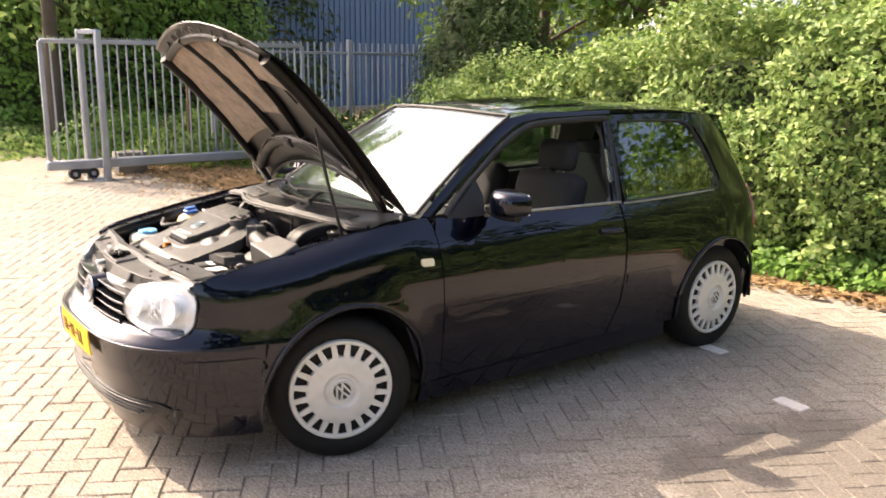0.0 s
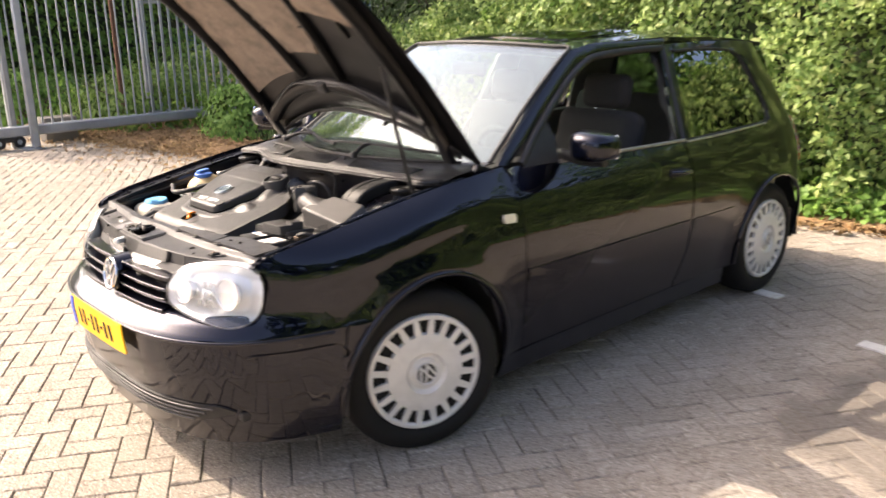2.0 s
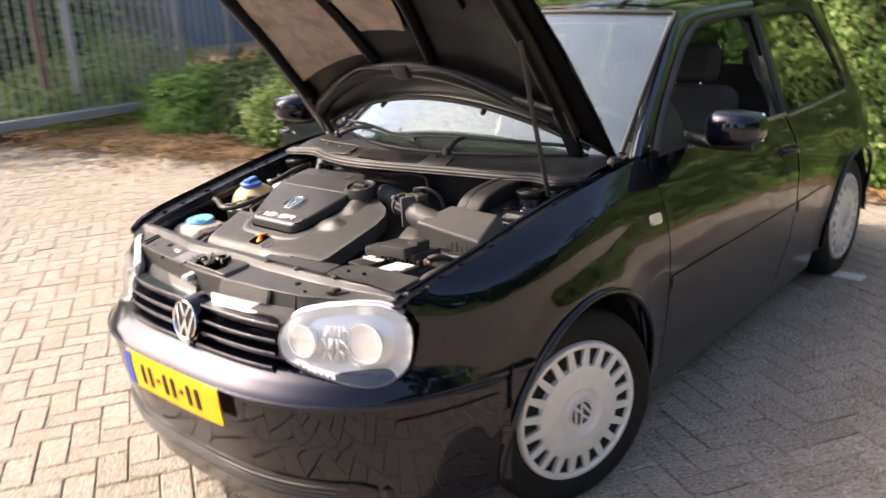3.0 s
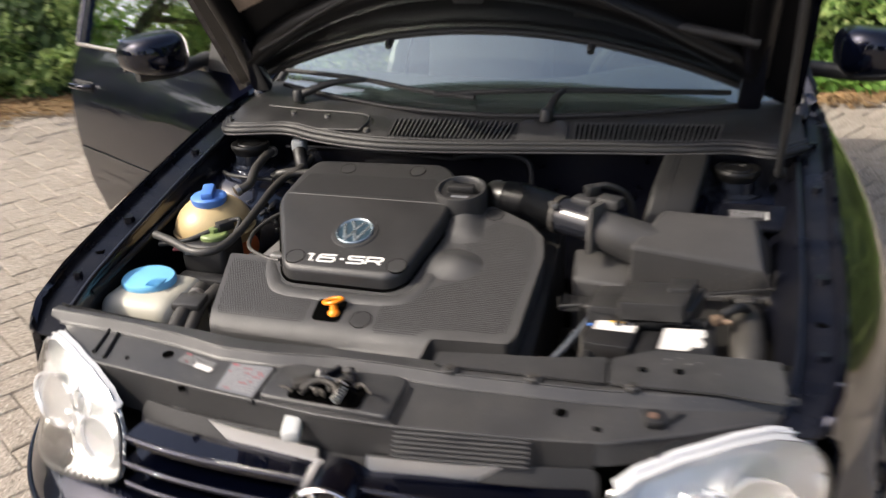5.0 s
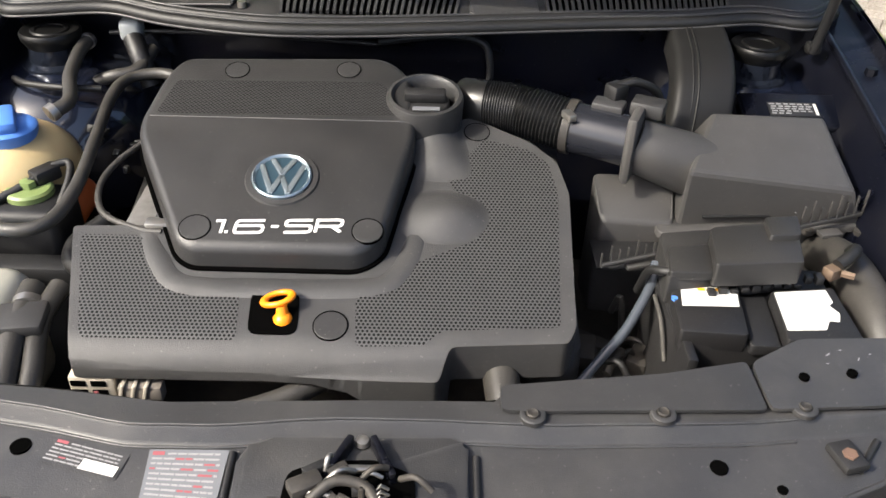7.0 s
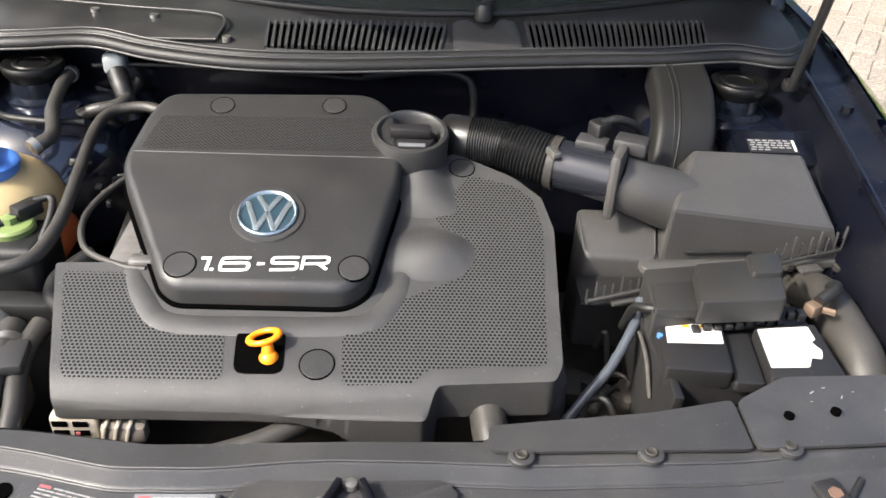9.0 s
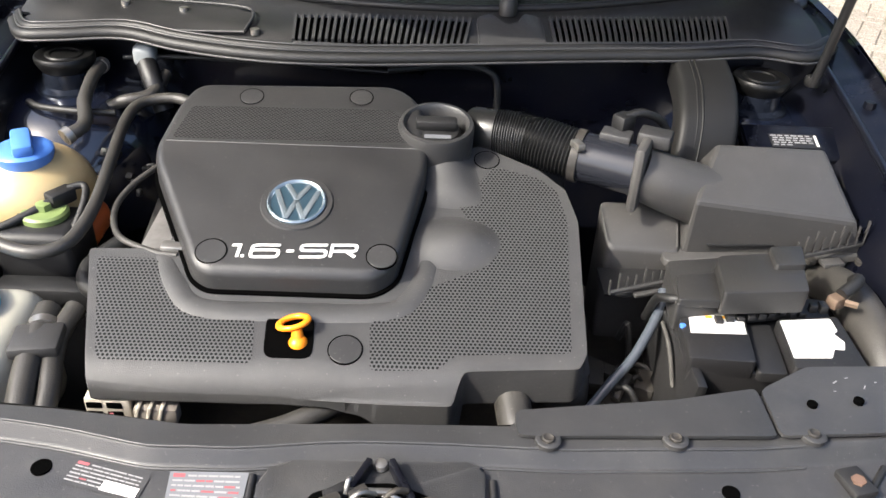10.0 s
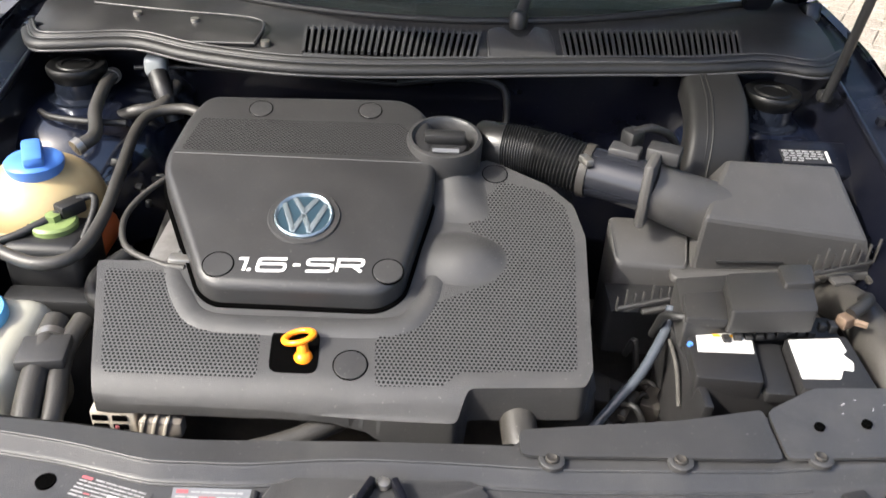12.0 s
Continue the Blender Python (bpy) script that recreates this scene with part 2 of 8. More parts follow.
LAMP_TOP = mat("clear_lamp_plastic", (0.42, 0.43, 0.44), rough=0.25, coat=0.3, var=0.08, scale=25)
BONNET_IN = mat("matt_black_bonnet_frame", (0.0022, 0.0022, 0.0026), rough=0.38, var=0.3, scale=12, spec=0.22, dirt=(0.010, 0.009, 0.008), dirt_amt=0.35, dirt_scale=10)
COWL = mat("dusty_black_scuttle_plastic", (0.014, 0.014, 0.0145), rough=0.5, var=0.2, scale=18, bump=0.2, bump_scale=700, dirt=(0.05, 0.047, 0.043), dirt_amt=0.35, dirt_scale=9, specks=0.2)
SOIL = mat("leaf_litter_soil", (0.22, 0.13, 0.06), rough=0.95, var=0.45, scale=9, bump=0.8, bump_scale=60, dirt=(0.42, 0.26, 0.11), dirt_amt=0.7, dirt_scale=14)
LITTER = leaf_mat("dry_leaves", (0.13, 0.085, 0.045), (0.34, 0.235, 0.125), rough=0.8)
HEDGE_LEAF = leaf_mat("hedge_leaves", (0.065, 0.130, 0.028), (0.27, 0.36, 0.115), rough=0.5, yellow=(0.42, 0.45, 0.20))
IVY_LEAF = leaf_mat("ground_cover_leaves", (0.069, 0.150, 0.027), (0.188, 0.325, 0.069), rough=0.45)
TREE_LEAF = leaf_mat("tree_leaves", (0.065, 0.125, 0.026), (0.21, 0.32, 0.08), rough=0.45)
DARK_LEAF = leaf_mat("dark_leaves", (0.020, 0.042, 0.012), (0.06, 0.105, 0.03), rough=0.55)
# dark backing for hedges: blocks light and paints the shade between leaves
SHADE_CORE = mat("hedge_shade", (0.03, 0.04, 0.015), rough=0.95, var=0.5, scale=6)
BLUE_SHEET = mat("blue_steel_cladding", (0.055, 0.12, 0.20), rough=0.5, var=0.12, scale=1.5, dirt=(0.05, 0.10, 0.16), dirt_amt=0.4, dirt_scale=1.0)


# ---- mesh tools ----
def part(name, bm, material, parent, label="", smooth=True, sharp=41):
    me = bpy.data.meshes.new(name)
    bmesh.ops.remove_doubles(bm, verts=bm.verts, dist=1e-5)
    bmesh.ops.recalc_face_normals(bm, faces=bm.faces)
    for f in bm.faces:
        f.smooth = smooth
    if smooth:
        for e in bm.edges:
            if len(e.link_faces) == 2 and e.calc_face_angle(0.0) > radians(sharp):
                e.smooth = False
    bm.to_mesh(me)
    bm.free()
    for m in material if isinstance(material, (list, tuple)) else (material,):
        me.materials.append(m)
    ob = new(name, me)
    ob.parent = parent
    if label:
        ob["label"] = label
    return ob


def thing(name, label, category, group="", kind="", at=(0, 0, 0)):
    ob = new(name)
    ob.location = at
    ob.empty_display_size = 0.1
    return tagged(ob, label, category, group, kind)


def box(bm, c, s, bevel=0.0, m=None, seg=2):
    r = bmesh.ops.create_cube(bm, size=1, matrix=Matrix.Translation(c) @ (m or Matrix()) @ Matrix.Diagonal((*s, 1)))
    if bevel:
        es = {e for v in r["verts"] for e in v.link_edges}
        bmesh.ops.bevel(bm, geom=list(es), offset=bevel, segments=seg, profile=0.5, affect="EDGES")
    return bm


def rod(bm, p0, p1, r0, r1=None, seg=16, cap=True):
    p0, p1 = Vector(p0), Vector(p1)
    d = p1 - p0
    m = Matrix.Translation((p0 + p1) / 2) @ d.to_track_quat("Z", "Y").to_matrix().to_4x4()
    bmesh.ops.create_cone(bm, cap_ends=cap, segments=seg, radius1=r0, radius2=r0 if r1 is None else r1, depth=d.length, matrix=m)
    return bm


def spline(pts, n=6):
    """Catmull-Rom through the points."""
    p = [Vector(q) for q in pts]
    p = [p[0] * 2 - p[1]] + p + [p[-1] * 2 - p[-2]]
    out = []
    for i in range(1, len(p) - 2):
        for k in range(n):
            t = k / n
            a, b, c, d = p[i - 1:i + 3]
            out.append(0.5 * (2 * b + (c - a) * t + (2 * a - 5 * b + 4 * c - d) * t * t + (3 * b - a - 3 * c + d) * t ** 3))
    return out + [p[-2]]


def tube(bm, pts, r, seg=12, n=6, ribs=0.0, pitch=2):
    """A round hose along a smooth line; ribs: depth of bellows."""
    line = spline(pts, n)
    seg = max(seg, 10)
    rings = []
    up = Vector((0.13, 0.21, 0.97))
    for i, p in enumerate(line):
        d = (line[min(i + 1, len(line) - 1)] - line[max(i - 1, 0)]).normalized()
        s = d.cross(up).normalized()
        u = s.cross(d)
        rr = r if not callable(r) else r(i / (len(line) - 1))
        if ribs:
            rr += ribs * (1 if (i // max(pitch // 2, 1)) % 2 else -1) * 0.5
        rings.append([bm.verts.new(p + (s * math.cos(a) + u * math.sin(a)) * rr) for a in (2 * math.pi * k / seg for k in range(seg))])
    for a, b in zip(rings, rings[1:]):
        for k in range(seg):
            bm.faces.new((a[k], a[(k + 1) % seg], b[(k + 1) % seg], b[k]))
    bm.faces.new(rings[0][::-1])
    bm.faces.new(rings[-1])
    return bm


def lathe(bm, prof, m=None, seg=48):
    """Turn a profile of (radius, height) round z."""
    m = m or Matrix()
    rings = [[bm.verts.new(m @ Vector((r * math.cos(a), r * math.sin(a), h))) for a in (2 * math.pi * k / seg for k in range(seg))] for r, h in prof]
    for a, b in zip(rings, rings[1:]):
        for k in range(seg):
            bm.faces.new((a[k], a[(k + 1) % seg], b[(k + 1) % seg], b[k]))
    shut = prof[0] == prof[-1] or math.hypot(prof[0][0] - prof[-1][0], prof[0][1] - prof[-1][1]) < 1e-6
    if prof[0][0] > 1e-4 and not shut:
        bm.faces.new(rings[0][::-1])
    if prof[-1][0] > 1e-4 and not shut:
        bm.faces.new(rings[-1])
    return bm


def rounded(poly, r, n=4):
    """The polygon with its corners rounded by about r."""
    out = []
    k = len(poly)
    for i in range(k):
        a, b, c = (Vector((*poly[j % k][:2], 0)) for j in (i - 1, i, i + 1))
        da, dc = a - b, c - b
        q = min(r, da.length * 0.45, dc.length * 0.45)
        p0, p1 = b + da.normalized() * q, b + dc.normalized() * q
        for j in range(n + 1):
            t = j / n
            v = p0 * (1 - t) ** 2 + b * 2 * t * (1 - t) + p1 * t * t
            out.append((v.x, v.y))
    return out


def thicken(bm, faces, t):
    """Give an open sheet a second face t inside the first, and close its rim."""
    bmesh.ops.recalc_face_normals(bm, faces=faces)
    bm.normal_update()
    verts = list({v for f in faces for v in f.verts})
    tot = 0.0
    for v in verts:
        mid = Vector((0, min(max(v.co.y, 0.2), 2.4), 0.7))
        tot += v.normal.dot(mid - v.co)
    sg = 1.0 if tot > 0 else -1.0
    rim = [e for e in {e for f in faces for e in f.edges} if len(e.link_faces) == 1]
    twin = {v: bm.verts.new(v.co + v.normal * t * sg) for v in verts}
    for f in faces:
        bm.faces.new([twin[v] for v in reversed(f.verts)])
    for e in rim:
        a, b = e.verts
        bm.faces.new((a, b, twin[b], twin[a]))


def sheet(poly, fn, step=0.04, thick=0.0, bm=None, bulge=None):
    """A panel: the outline poly in two coordinates, cut to a grid and laid on the surface fn(a, b)."""
    own = bmesh.new()
    face = own.faces.new([own.verts.new((p[0], p[1], 0)) for p in poly])
    bmesh.ops.triangulate(own, faces=[face], ngon_method="EAR_CLIP")
    for ax in (0, 1):
        lo, hi = min(p[ax] for p in poly), max(p[ax] for p in poly)
        st = step if not isinstance(step, tuple) else step[ax]
        k = max(1, int((hi - lo) / st))
        for i in range(1, k):
            co, no = Vector((0, 0, 0)), Vector((0, 0, 0))
            co[ax], no[ax] = lo + (hi - lo) * i / k, 1
            bmesh.ops.bisect_plane(own, geom=own.verts[:] + own.edges[:] + own.faces[:], dist=1e-6, plane_co=co, plane_no=no)
    for v in own.verts:
        v.co = Vector(fn(v.co.x, v.co.y))
    if thick:
        thicken(own, own.faces[:], thick)
    if bm is None:
        return own
    tmp = bpy.data.meshes.new("tmp")
    own.to_mesh(tmp)
    own.free()
    bm.from_mesh(tmp)
    bpy.data.meshes.remove(tmp)
    return bm


def grid(bm, fn, nu, nv, thick=0.0):
    """A surface fn(u, v), u and v from 0 to 1."""
    vs = [[bm.verts.new(fn(i / nu, j / nv)) for j in range(nv + 1)] for i in range(nu + 1)]
    fs = [bm.faces.new((vs[i][j], vs[i + 1][j], vs[i + 1][j + 1], vs[i][j + 1])) for i in range(nu) for j in range(nv)]
    if thick:
        thicken(bm, fs, thick)
    return bm


def prism(bm, poly, lo, hi, bevel=0.0, seg=2, top=None):
    """An upright block over the outline poly, from lo to hi; lo and hi may be functions of (x, y)."""
    fl = lo if callable(lo) else (lambda x, y: lo)
    fh = hi if callable(hi) else (lambda x, y: hi)
    a = [bm.verts.new((x, y, fl(x, y))) for x, y in poly]
    b = [bm.verts.new((x, y, fh(x, y))) for x, y in poly]
    k = len(poly)
    sides = [bm.faces.new((a[i], a[(i + 1) % k], b[(i + 1) % k], b[i])) for i in range(k)]
    cap = bm.faces.new(b)
    bm.faces.new(a[::-1])
    if bevel:
        bmesh.ops.bevel(bm, geom=list(cap.edges), offset=bevel, segments=seg, profile=0.5, affect="EDGES", clamp_overlap=True)
    return bm


def pillow(bm, poly, lo, hi, r, n=6):
    """An upright block over the outline poly whose top edge is rounded off by r."""
    k = len(poly)
    area = sum(poly[i][0] * poly[(i + 1) % k][1] - poly[(i + 1) % k][0] * poly[i][1] for i in range(k))
    sg = 1 if area > 0 else -1
    nrm = []
    for i in range(k):
        d = Vector(poly[(i + 1) % k]) - Vector(poly[i - 1])
        nrm.append(Vector((-d.y, d.x)).normalized() * sg)
    rings = [[bm.verts.new((x, y, lo(x, y))) for x, y in poly]]
    for j in range(n + 1):
        a = math.pi / 2 * j / n
        q = [Vector(p) + nrm[i] * r * (1 - math.cos(a)) for i, p in enumerate(poly)]
        rings.append([bm.verts.new((p.x, p.y, hi(p.x, p.y) - r * (1 - math.sin(a)))) for p in q])
    for a, b in zip(rings, rings[1:]):
        for i in range(k):
            bm.faces.new((a[i], a[(i + 1) % k], b[(i + 1) % k], b[i]))
    bm.faces.new(rings[-1])
    bm.faces.new(rings[0][::-1])
    return bm


def ribbon(bm, pts, w, h, m):
    """A flat raised stroke of width w and height h along the line pts."""
    p = [Vector(q) for q in pts]
    left, right = [], []
    for i, q in enumerate(p):
        d0 = (q - p[i - 1]).normalized() if i else (p[1] - q).normalized()
        d1 = (p[i + 1] - q).normalized() if i < len(p) - 1 else d0
        n0, n1 = Vector((-d0.y, d0.x)), Vector((-d1.y, d1.x))
        n = (n0 + n1).normalized()
        n *= w / 2 / max(n.dot(n0), 0.5)
        left.append(q + n)
        right.append(q - n)
    lo = [[bm.verts.new(m @ Vector((q.x, q.y, z))) for q in side] for side in (left, right) for z in (0.0, h)]
    a0, a1, b0, b1 = lo
    for i in range(len(p) - 1):
        for r, t in ((a1, b1), (a0, a1), (b1, b0), (b0, a0)):
            bm.faces.new((r[i], r[i + 1], t[i + 1], t[i]))
    for k in (0, -1):
        bm.faces.new((a0[k], a1[k], b1[k], b0[k]))
    return bm


def leaves(name, pts, nrm, size, material, parent, seed=1, droop=0.3, long=1.6, kind="stuff"):
    """Many folded leaves as one mesh: each a bent blade of two quads at a point, facing roughly along nrm."""
    rng = np.random.default_rng(seed)
    n = len(pts)
    nrm = nrm + rng.normal(0, 0.55, (n, 3))
    nrm /= np.linalg.norm(nrm, axis=1)[:, None]
    ax = rng.normal(0, 1, (n, 3))
    ax[:, 2] -= droop
    ax -= nrm * np.sum(ax * nrm, axis=1)[:, None]
    ax /= np.linalg.norm(ax, axis=1)[:, None]
    si = np.cross(nrm, ax)
    s = (size * rng.uniform(0.6, 1.3, n))[:, None]
    a = pts
    mid = pts + ax * s * 0.5 * long + nrm * s * 0.06
    tip = pts + ax * s * long - nrm * s * 0.12
    w = s * 0.42
    lft = mid + si * w + nrm * s * 0.14
    rgt = mid - si * w + nrm * s * 0.14
    v = np.stack([a, lft, mid, rgt, tip], 1).reshape(-1, 3)
    f = []
    idx = np.arange(n)[:, None] * 5
    f = np.concatenate([idx + np.array([[0, 1, 2]]), idx + np.array([[0, 2, 3]]), idx + np.array([[1, 4, 2]]), idx + np.array([[2, 4, 3]])])
    me = bpy.data.meshes.new(name)
    me.vertices.add(len(v))
    me.vertices.foreach_set("co", v.ravel())
    me.loops.add(f.size)
    me.loops.foreach_set("vertex_index", f.ravel().astype(np.int32))
    me.polygons.add(len(f))
    me.polygons.foreach_set("loop_start", np.arange(0, f.size, 3, dtype=np.int32))
    me.polygons.foreach_set("loop_total", np.full(len(f), 3, dtype=np.int32))
    me.update()
    me.validate()
    me.materials.append(material)
    ob = new(name, me)
    ob.parent = parent
    if kind:
        ob["kind"] = kind
    return ob


# ---- ground, paving, planting bed ----
def paving_mat(name, sand=False):
    m = bpy.data.materials.new(name)
    m.use_nodes = True
    nt = m.node_tree
    L = nt.links.new
    b = nt.nodes["Principled BSDF"]
    b.inputs["Roughness"].default_value = 0.88
    geo = nt.nodes.new("ShaderNodeNewGeometry")
    oi = nt.nodes.new("ShaderNodeObjectInfo")
    add = nt.nodes.new("ShaderNodeMath")
    add.operation = "ADD"
    L(geo.outputs["Random Per Island"], add.inputs[0])
    L(oi.outputs["Random"], add.inputs[1])
    fr = nt.nodes.new("ShaderNodeMath")
    fr.operation = "FRACT"
    L(add.outputs[0], fr.inputs[0])
    cr = nt.nodes.new("ShaderNodeValToRGB")
    cr.color_ramp.elements[0].color = (0.285, 0.248, 0.205, 1)
    cr.color_ramp.elements[1].color = (0.370, 0.325, 0.275, 1)
    L(fr.outputs[0], cr.inputs[0])
    col = cr.outputs[0]

    def noise(scale, lo, hi, detail=6, rough=0.6):
        n = nt.nodes.new("ShaderNodeTexNoise")
        n.inputs["Scale"].default_value = scale
        n.inputs["Detail"].default_value = detail
        n.inputs["Roughness"].default_value = rough
        L(geo.outputs["Position"], n.inputs["Vector"])
        mr = nt.nodes.new("ShaderNodeMapRange")
        mr.inputs[1].default_value, mr.inputs[2].default_value = lo, hi
        L(n.outputs["Fac"], mr.inputs[0])
        return mr.outputs[0]

    def over(fac, color, amount, col):
        k = nt.nodes.new("ShaderNodeMath")
        k.operation = "MULTIPLY"
        k.inputs[1].default_value = amount
        L(fac, k.inputs[0])
        mx = nt.nodes.new("ShaderNodeMix")
        mx.data_type = "RGBA"
        mx.inputs[7].default_value = (*color, 1)
        L(k.outputs[0], mx.inputs[0])
        L(col, mx.inputs[6])
        return mx.outputs[2]

    if sand:
        cr.color_ramp.elements[0].color = (0.230, 0.199, 0.160, 1)
        cr.color_ramp.elements[1].color = (0.270, 0.231, 0.186, 1)
        col = over(noise(0.35, 0.4, 0.65), (0.33, 0.285, 0.23), 0.75, col)
    col = over(noise(1.3, 0.42, 0.7), (0.20, 0.17, 0.14), 0.45, col)
    col = over(noise(0.45, 0.45, 0.65, 4), (0.17, 0.145, 0.115), 0.35, col)
    col = over(noise(14, 0.45, 0.75, 5), (0.21, 0.175, 0.14), 0.5, col)
    col = over(noise(75, 0.50, 0.64, 3), (0.12, 0.098, 0.075), 0.8, col)
    col = over(noise(110, 0.54, 0.66, 2), (0.60, 0.55, 0.47), 0.65, col)
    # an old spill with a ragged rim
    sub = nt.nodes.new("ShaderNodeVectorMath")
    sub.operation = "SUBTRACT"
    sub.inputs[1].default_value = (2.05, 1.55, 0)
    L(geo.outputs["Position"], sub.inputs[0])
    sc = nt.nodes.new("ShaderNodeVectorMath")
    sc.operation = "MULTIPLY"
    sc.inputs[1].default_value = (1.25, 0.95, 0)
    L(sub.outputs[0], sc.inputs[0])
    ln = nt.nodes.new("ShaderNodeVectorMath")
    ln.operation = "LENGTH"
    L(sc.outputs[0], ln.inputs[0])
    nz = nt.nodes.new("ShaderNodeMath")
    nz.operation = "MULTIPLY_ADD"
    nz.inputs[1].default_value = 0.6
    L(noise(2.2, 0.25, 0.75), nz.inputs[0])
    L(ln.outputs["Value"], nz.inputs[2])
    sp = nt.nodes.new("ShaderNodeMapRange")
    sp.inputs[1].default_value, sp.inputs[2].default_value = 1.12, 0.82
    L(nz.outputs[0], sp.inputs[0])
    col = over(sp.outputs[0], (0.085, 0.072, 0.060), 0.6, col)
    L(col, b.inputs["Base Color"])
    bp = nt.nodes.new("ShaderNodeBump")
    bp.inputs["Strength"].default_value = 0.9
    bp.inputs["Distance"].default_value = 0.005
    L(noise(95, 0.3, 0.7, 4), bp.inputs["Height"])
    L(bp.outputs[0], b.inputs["Normal"])
    return m


PAVER = paving_mat("concrete_paver")
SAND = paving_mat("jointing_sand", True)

bm = bmesh.new()
R = 300
xs = [-R, -60, -30, -16, -9, -4, 0, 4, 9, 16, 30, 60, R]
gv = [[bm.verts.new((x, y, -0.009)) for y in xs] for x in xs]
for i in range(len(xs) - 1):
    for j in range(len(xs) - 1):
        bm.faces.new((gv[i][j], gv[i + 1][j], gv[i + 1][j + 1], gv[i][j + 1]))
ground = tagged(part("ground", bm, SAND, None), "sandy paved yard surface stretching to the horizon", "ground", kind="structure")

# planting bed behind the yard: its edge runs from the gate past the car's tail
BED = [(-60, 7.5), (-15, 1.6), (-9.6, 2.1), (-7.4, 2.45), (-5.1, 2.85), (-4.1, 3.3), (-2, 3.7), (0, 4.05), (1.0, 4.3), (2.5, 4.65), (6, 5.5), (15, 7.7), (60, 12)]


def bed_y(x):
    return float(np.interp(x, [p[0] for p in BED], [p[1] for p in BED]))


bm = bmesh.new()
nx = 160
rows = []
for i in range(nx + 1):
    x = -22 + 42 * i / nx
    y0 = bed_y(x)
    rows.append([bm.verts.new((x, y0 + d + 0.05 * noise.noise((x * 3, d * 3, 0)), (0.004 if d == 0 else 0.03 + 0.03 * noise.noise((x * 2, d * 2, 5))))) for d in (0, 0.12, 0.4, 1.0, 2.2, 5, 14, 40)])
for a, b in zip(rows, rows[1:]):
    for k in range(7):
        bm.faces.new((a[k], b[k], b[k + 1], a[k + 1]))
bed = tagged(part("planting_bed", bm, SOIL, None), "planting bed of brown soil under dry leaf litter", "soil", kind="structure")

# dry leaves along the edge of the bed and by the gate
rng = np.random.default_rng(5)
n = 5200
lx = np.concatenate([rng.uniform(-10, 7, n), rng.uniform(-9.5, -4.0, 2600)])
ld = np.concatenate([np.abs(rng.normal(0, 0.34, n)) - 0.18, rng.normal(0.4, 0.6, 2600)])
ly = np.array([bed_y(v) for v in lx]) + ld
lp = np.stack([lx, ly, 0.012 + 0.035 * np.clip(ld, 0, 1) + rng.uniform(0, 0.02, len(lx))], 1)
litter = leaves("leaf_litter", lp, np.tile([0, 0, 2.5], (len(lp), 1)), 0.055, LITTER, None, seed=8, droop=0, long=1.3)
tagged(litter, "scattered dry orange-brown leaves along the bed edge", "leaf litter", kind="stuff")


# ---- hedge and shrubs ----
def foliage_shell(seed, n, x0, x1, yf, top, depth, bump=0.25):
    """Points and outward directions over the front, top and back of a clipped-looking mass of leaves."""
    rng = np.random.default_rng(seed)
    x = rng.uniform(x0, x1, n)
    yfr = np.array([yf(v) for v in x])
    tp = np.array([top(v) for v in x])
    s = rng.uniform(0, 1, n)
    fr = tp / (tp + depth)
    on_front = s < fr
    z = np.where(on_front, tp * np.clip(s / fr, 0, 1), tp)
    d = np.where(on_front, 0.0, (s - fr) / (1 - fr) * depth)
    k = np.clip(z / tp, 0, 1)
    d = np.where(on_front, 0.55 * k ** 3 * depth * 0.35, d + 0.2)
    wob = np.array([noise.noise((a * 1.3, b * 1.6, c)) + 0.8 * noise.noise((a * 3.1, b * 3.1, 9 + c)) for a, b, c in zip(x, z, d)])
    gap = np.array([noise.noise((a * 5.5, b * 5.5, 3 + c)) for a, b, c in zip(x, z, d)])
    nr = np.where(on_front[:, None], np.array([[0.0, -1.0, 0.45]]), np.array([[0, -0.15, 1.0]]))
    nr = nr / np.linalg.norm(nr, axis=1)[:, None]
    p = np.stack([x, yfr + d, z], 1) + nr * (wob * bump + gap * 0.17 + rng.uniform(-0.28, 0.06, n))[:, None]
    p[:, 2] = np.maximum(p[:, 2], 0.03)
    return p, nr


def hedge_top(x):
    return float(np.interp(x, [-5.4, -5.0, -4.5, -4.0, -3.1, -2.3, -1.7, -1.3, -0.5, 0.5, 2.2, 4, 8, 14], [0.5, 1.05, 1.3, 1.45, 1.55, 1.68, 1.78, 1.95, 2.1, 2.2, 2.6, 2.95, 3.3, 3.3]))


hedge = thing("hedge", "dense sunlit green broadleaf hedge behind the parked car", "hedge")
pts, nr = foliage_shell(11, 150000, -5.4, 7.5, lambda x: bed_y(x) + 0.45, hedge_top, 2.4, 0.34)
leaves("foliage", pts, nr, 0.043, HEDGE_LEAF, hedge, seed=3)
pts, nr = foliage_shell(12, 9000, 7.0, 15, lambda x: bed_y(x) + 0.45, hedge_top, 2.4)
leaves("foliage", pts, nr, 0.10, HEDGE_LEAF, hedge, seed=4)
bm = bmesh.new()


# sheet added inside the hedge as its inner shade, not real branches
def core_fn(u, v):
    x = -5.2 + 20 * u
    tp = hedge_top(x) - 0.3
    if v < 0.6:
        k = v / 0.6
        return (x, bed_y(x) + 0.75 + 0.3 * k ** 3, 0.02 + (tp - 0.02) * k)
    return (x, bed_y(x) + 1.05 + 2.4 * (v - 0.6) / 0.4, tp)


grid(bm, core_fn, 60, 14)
part("shade_backing", bm, SHADE_CORE, hedge)

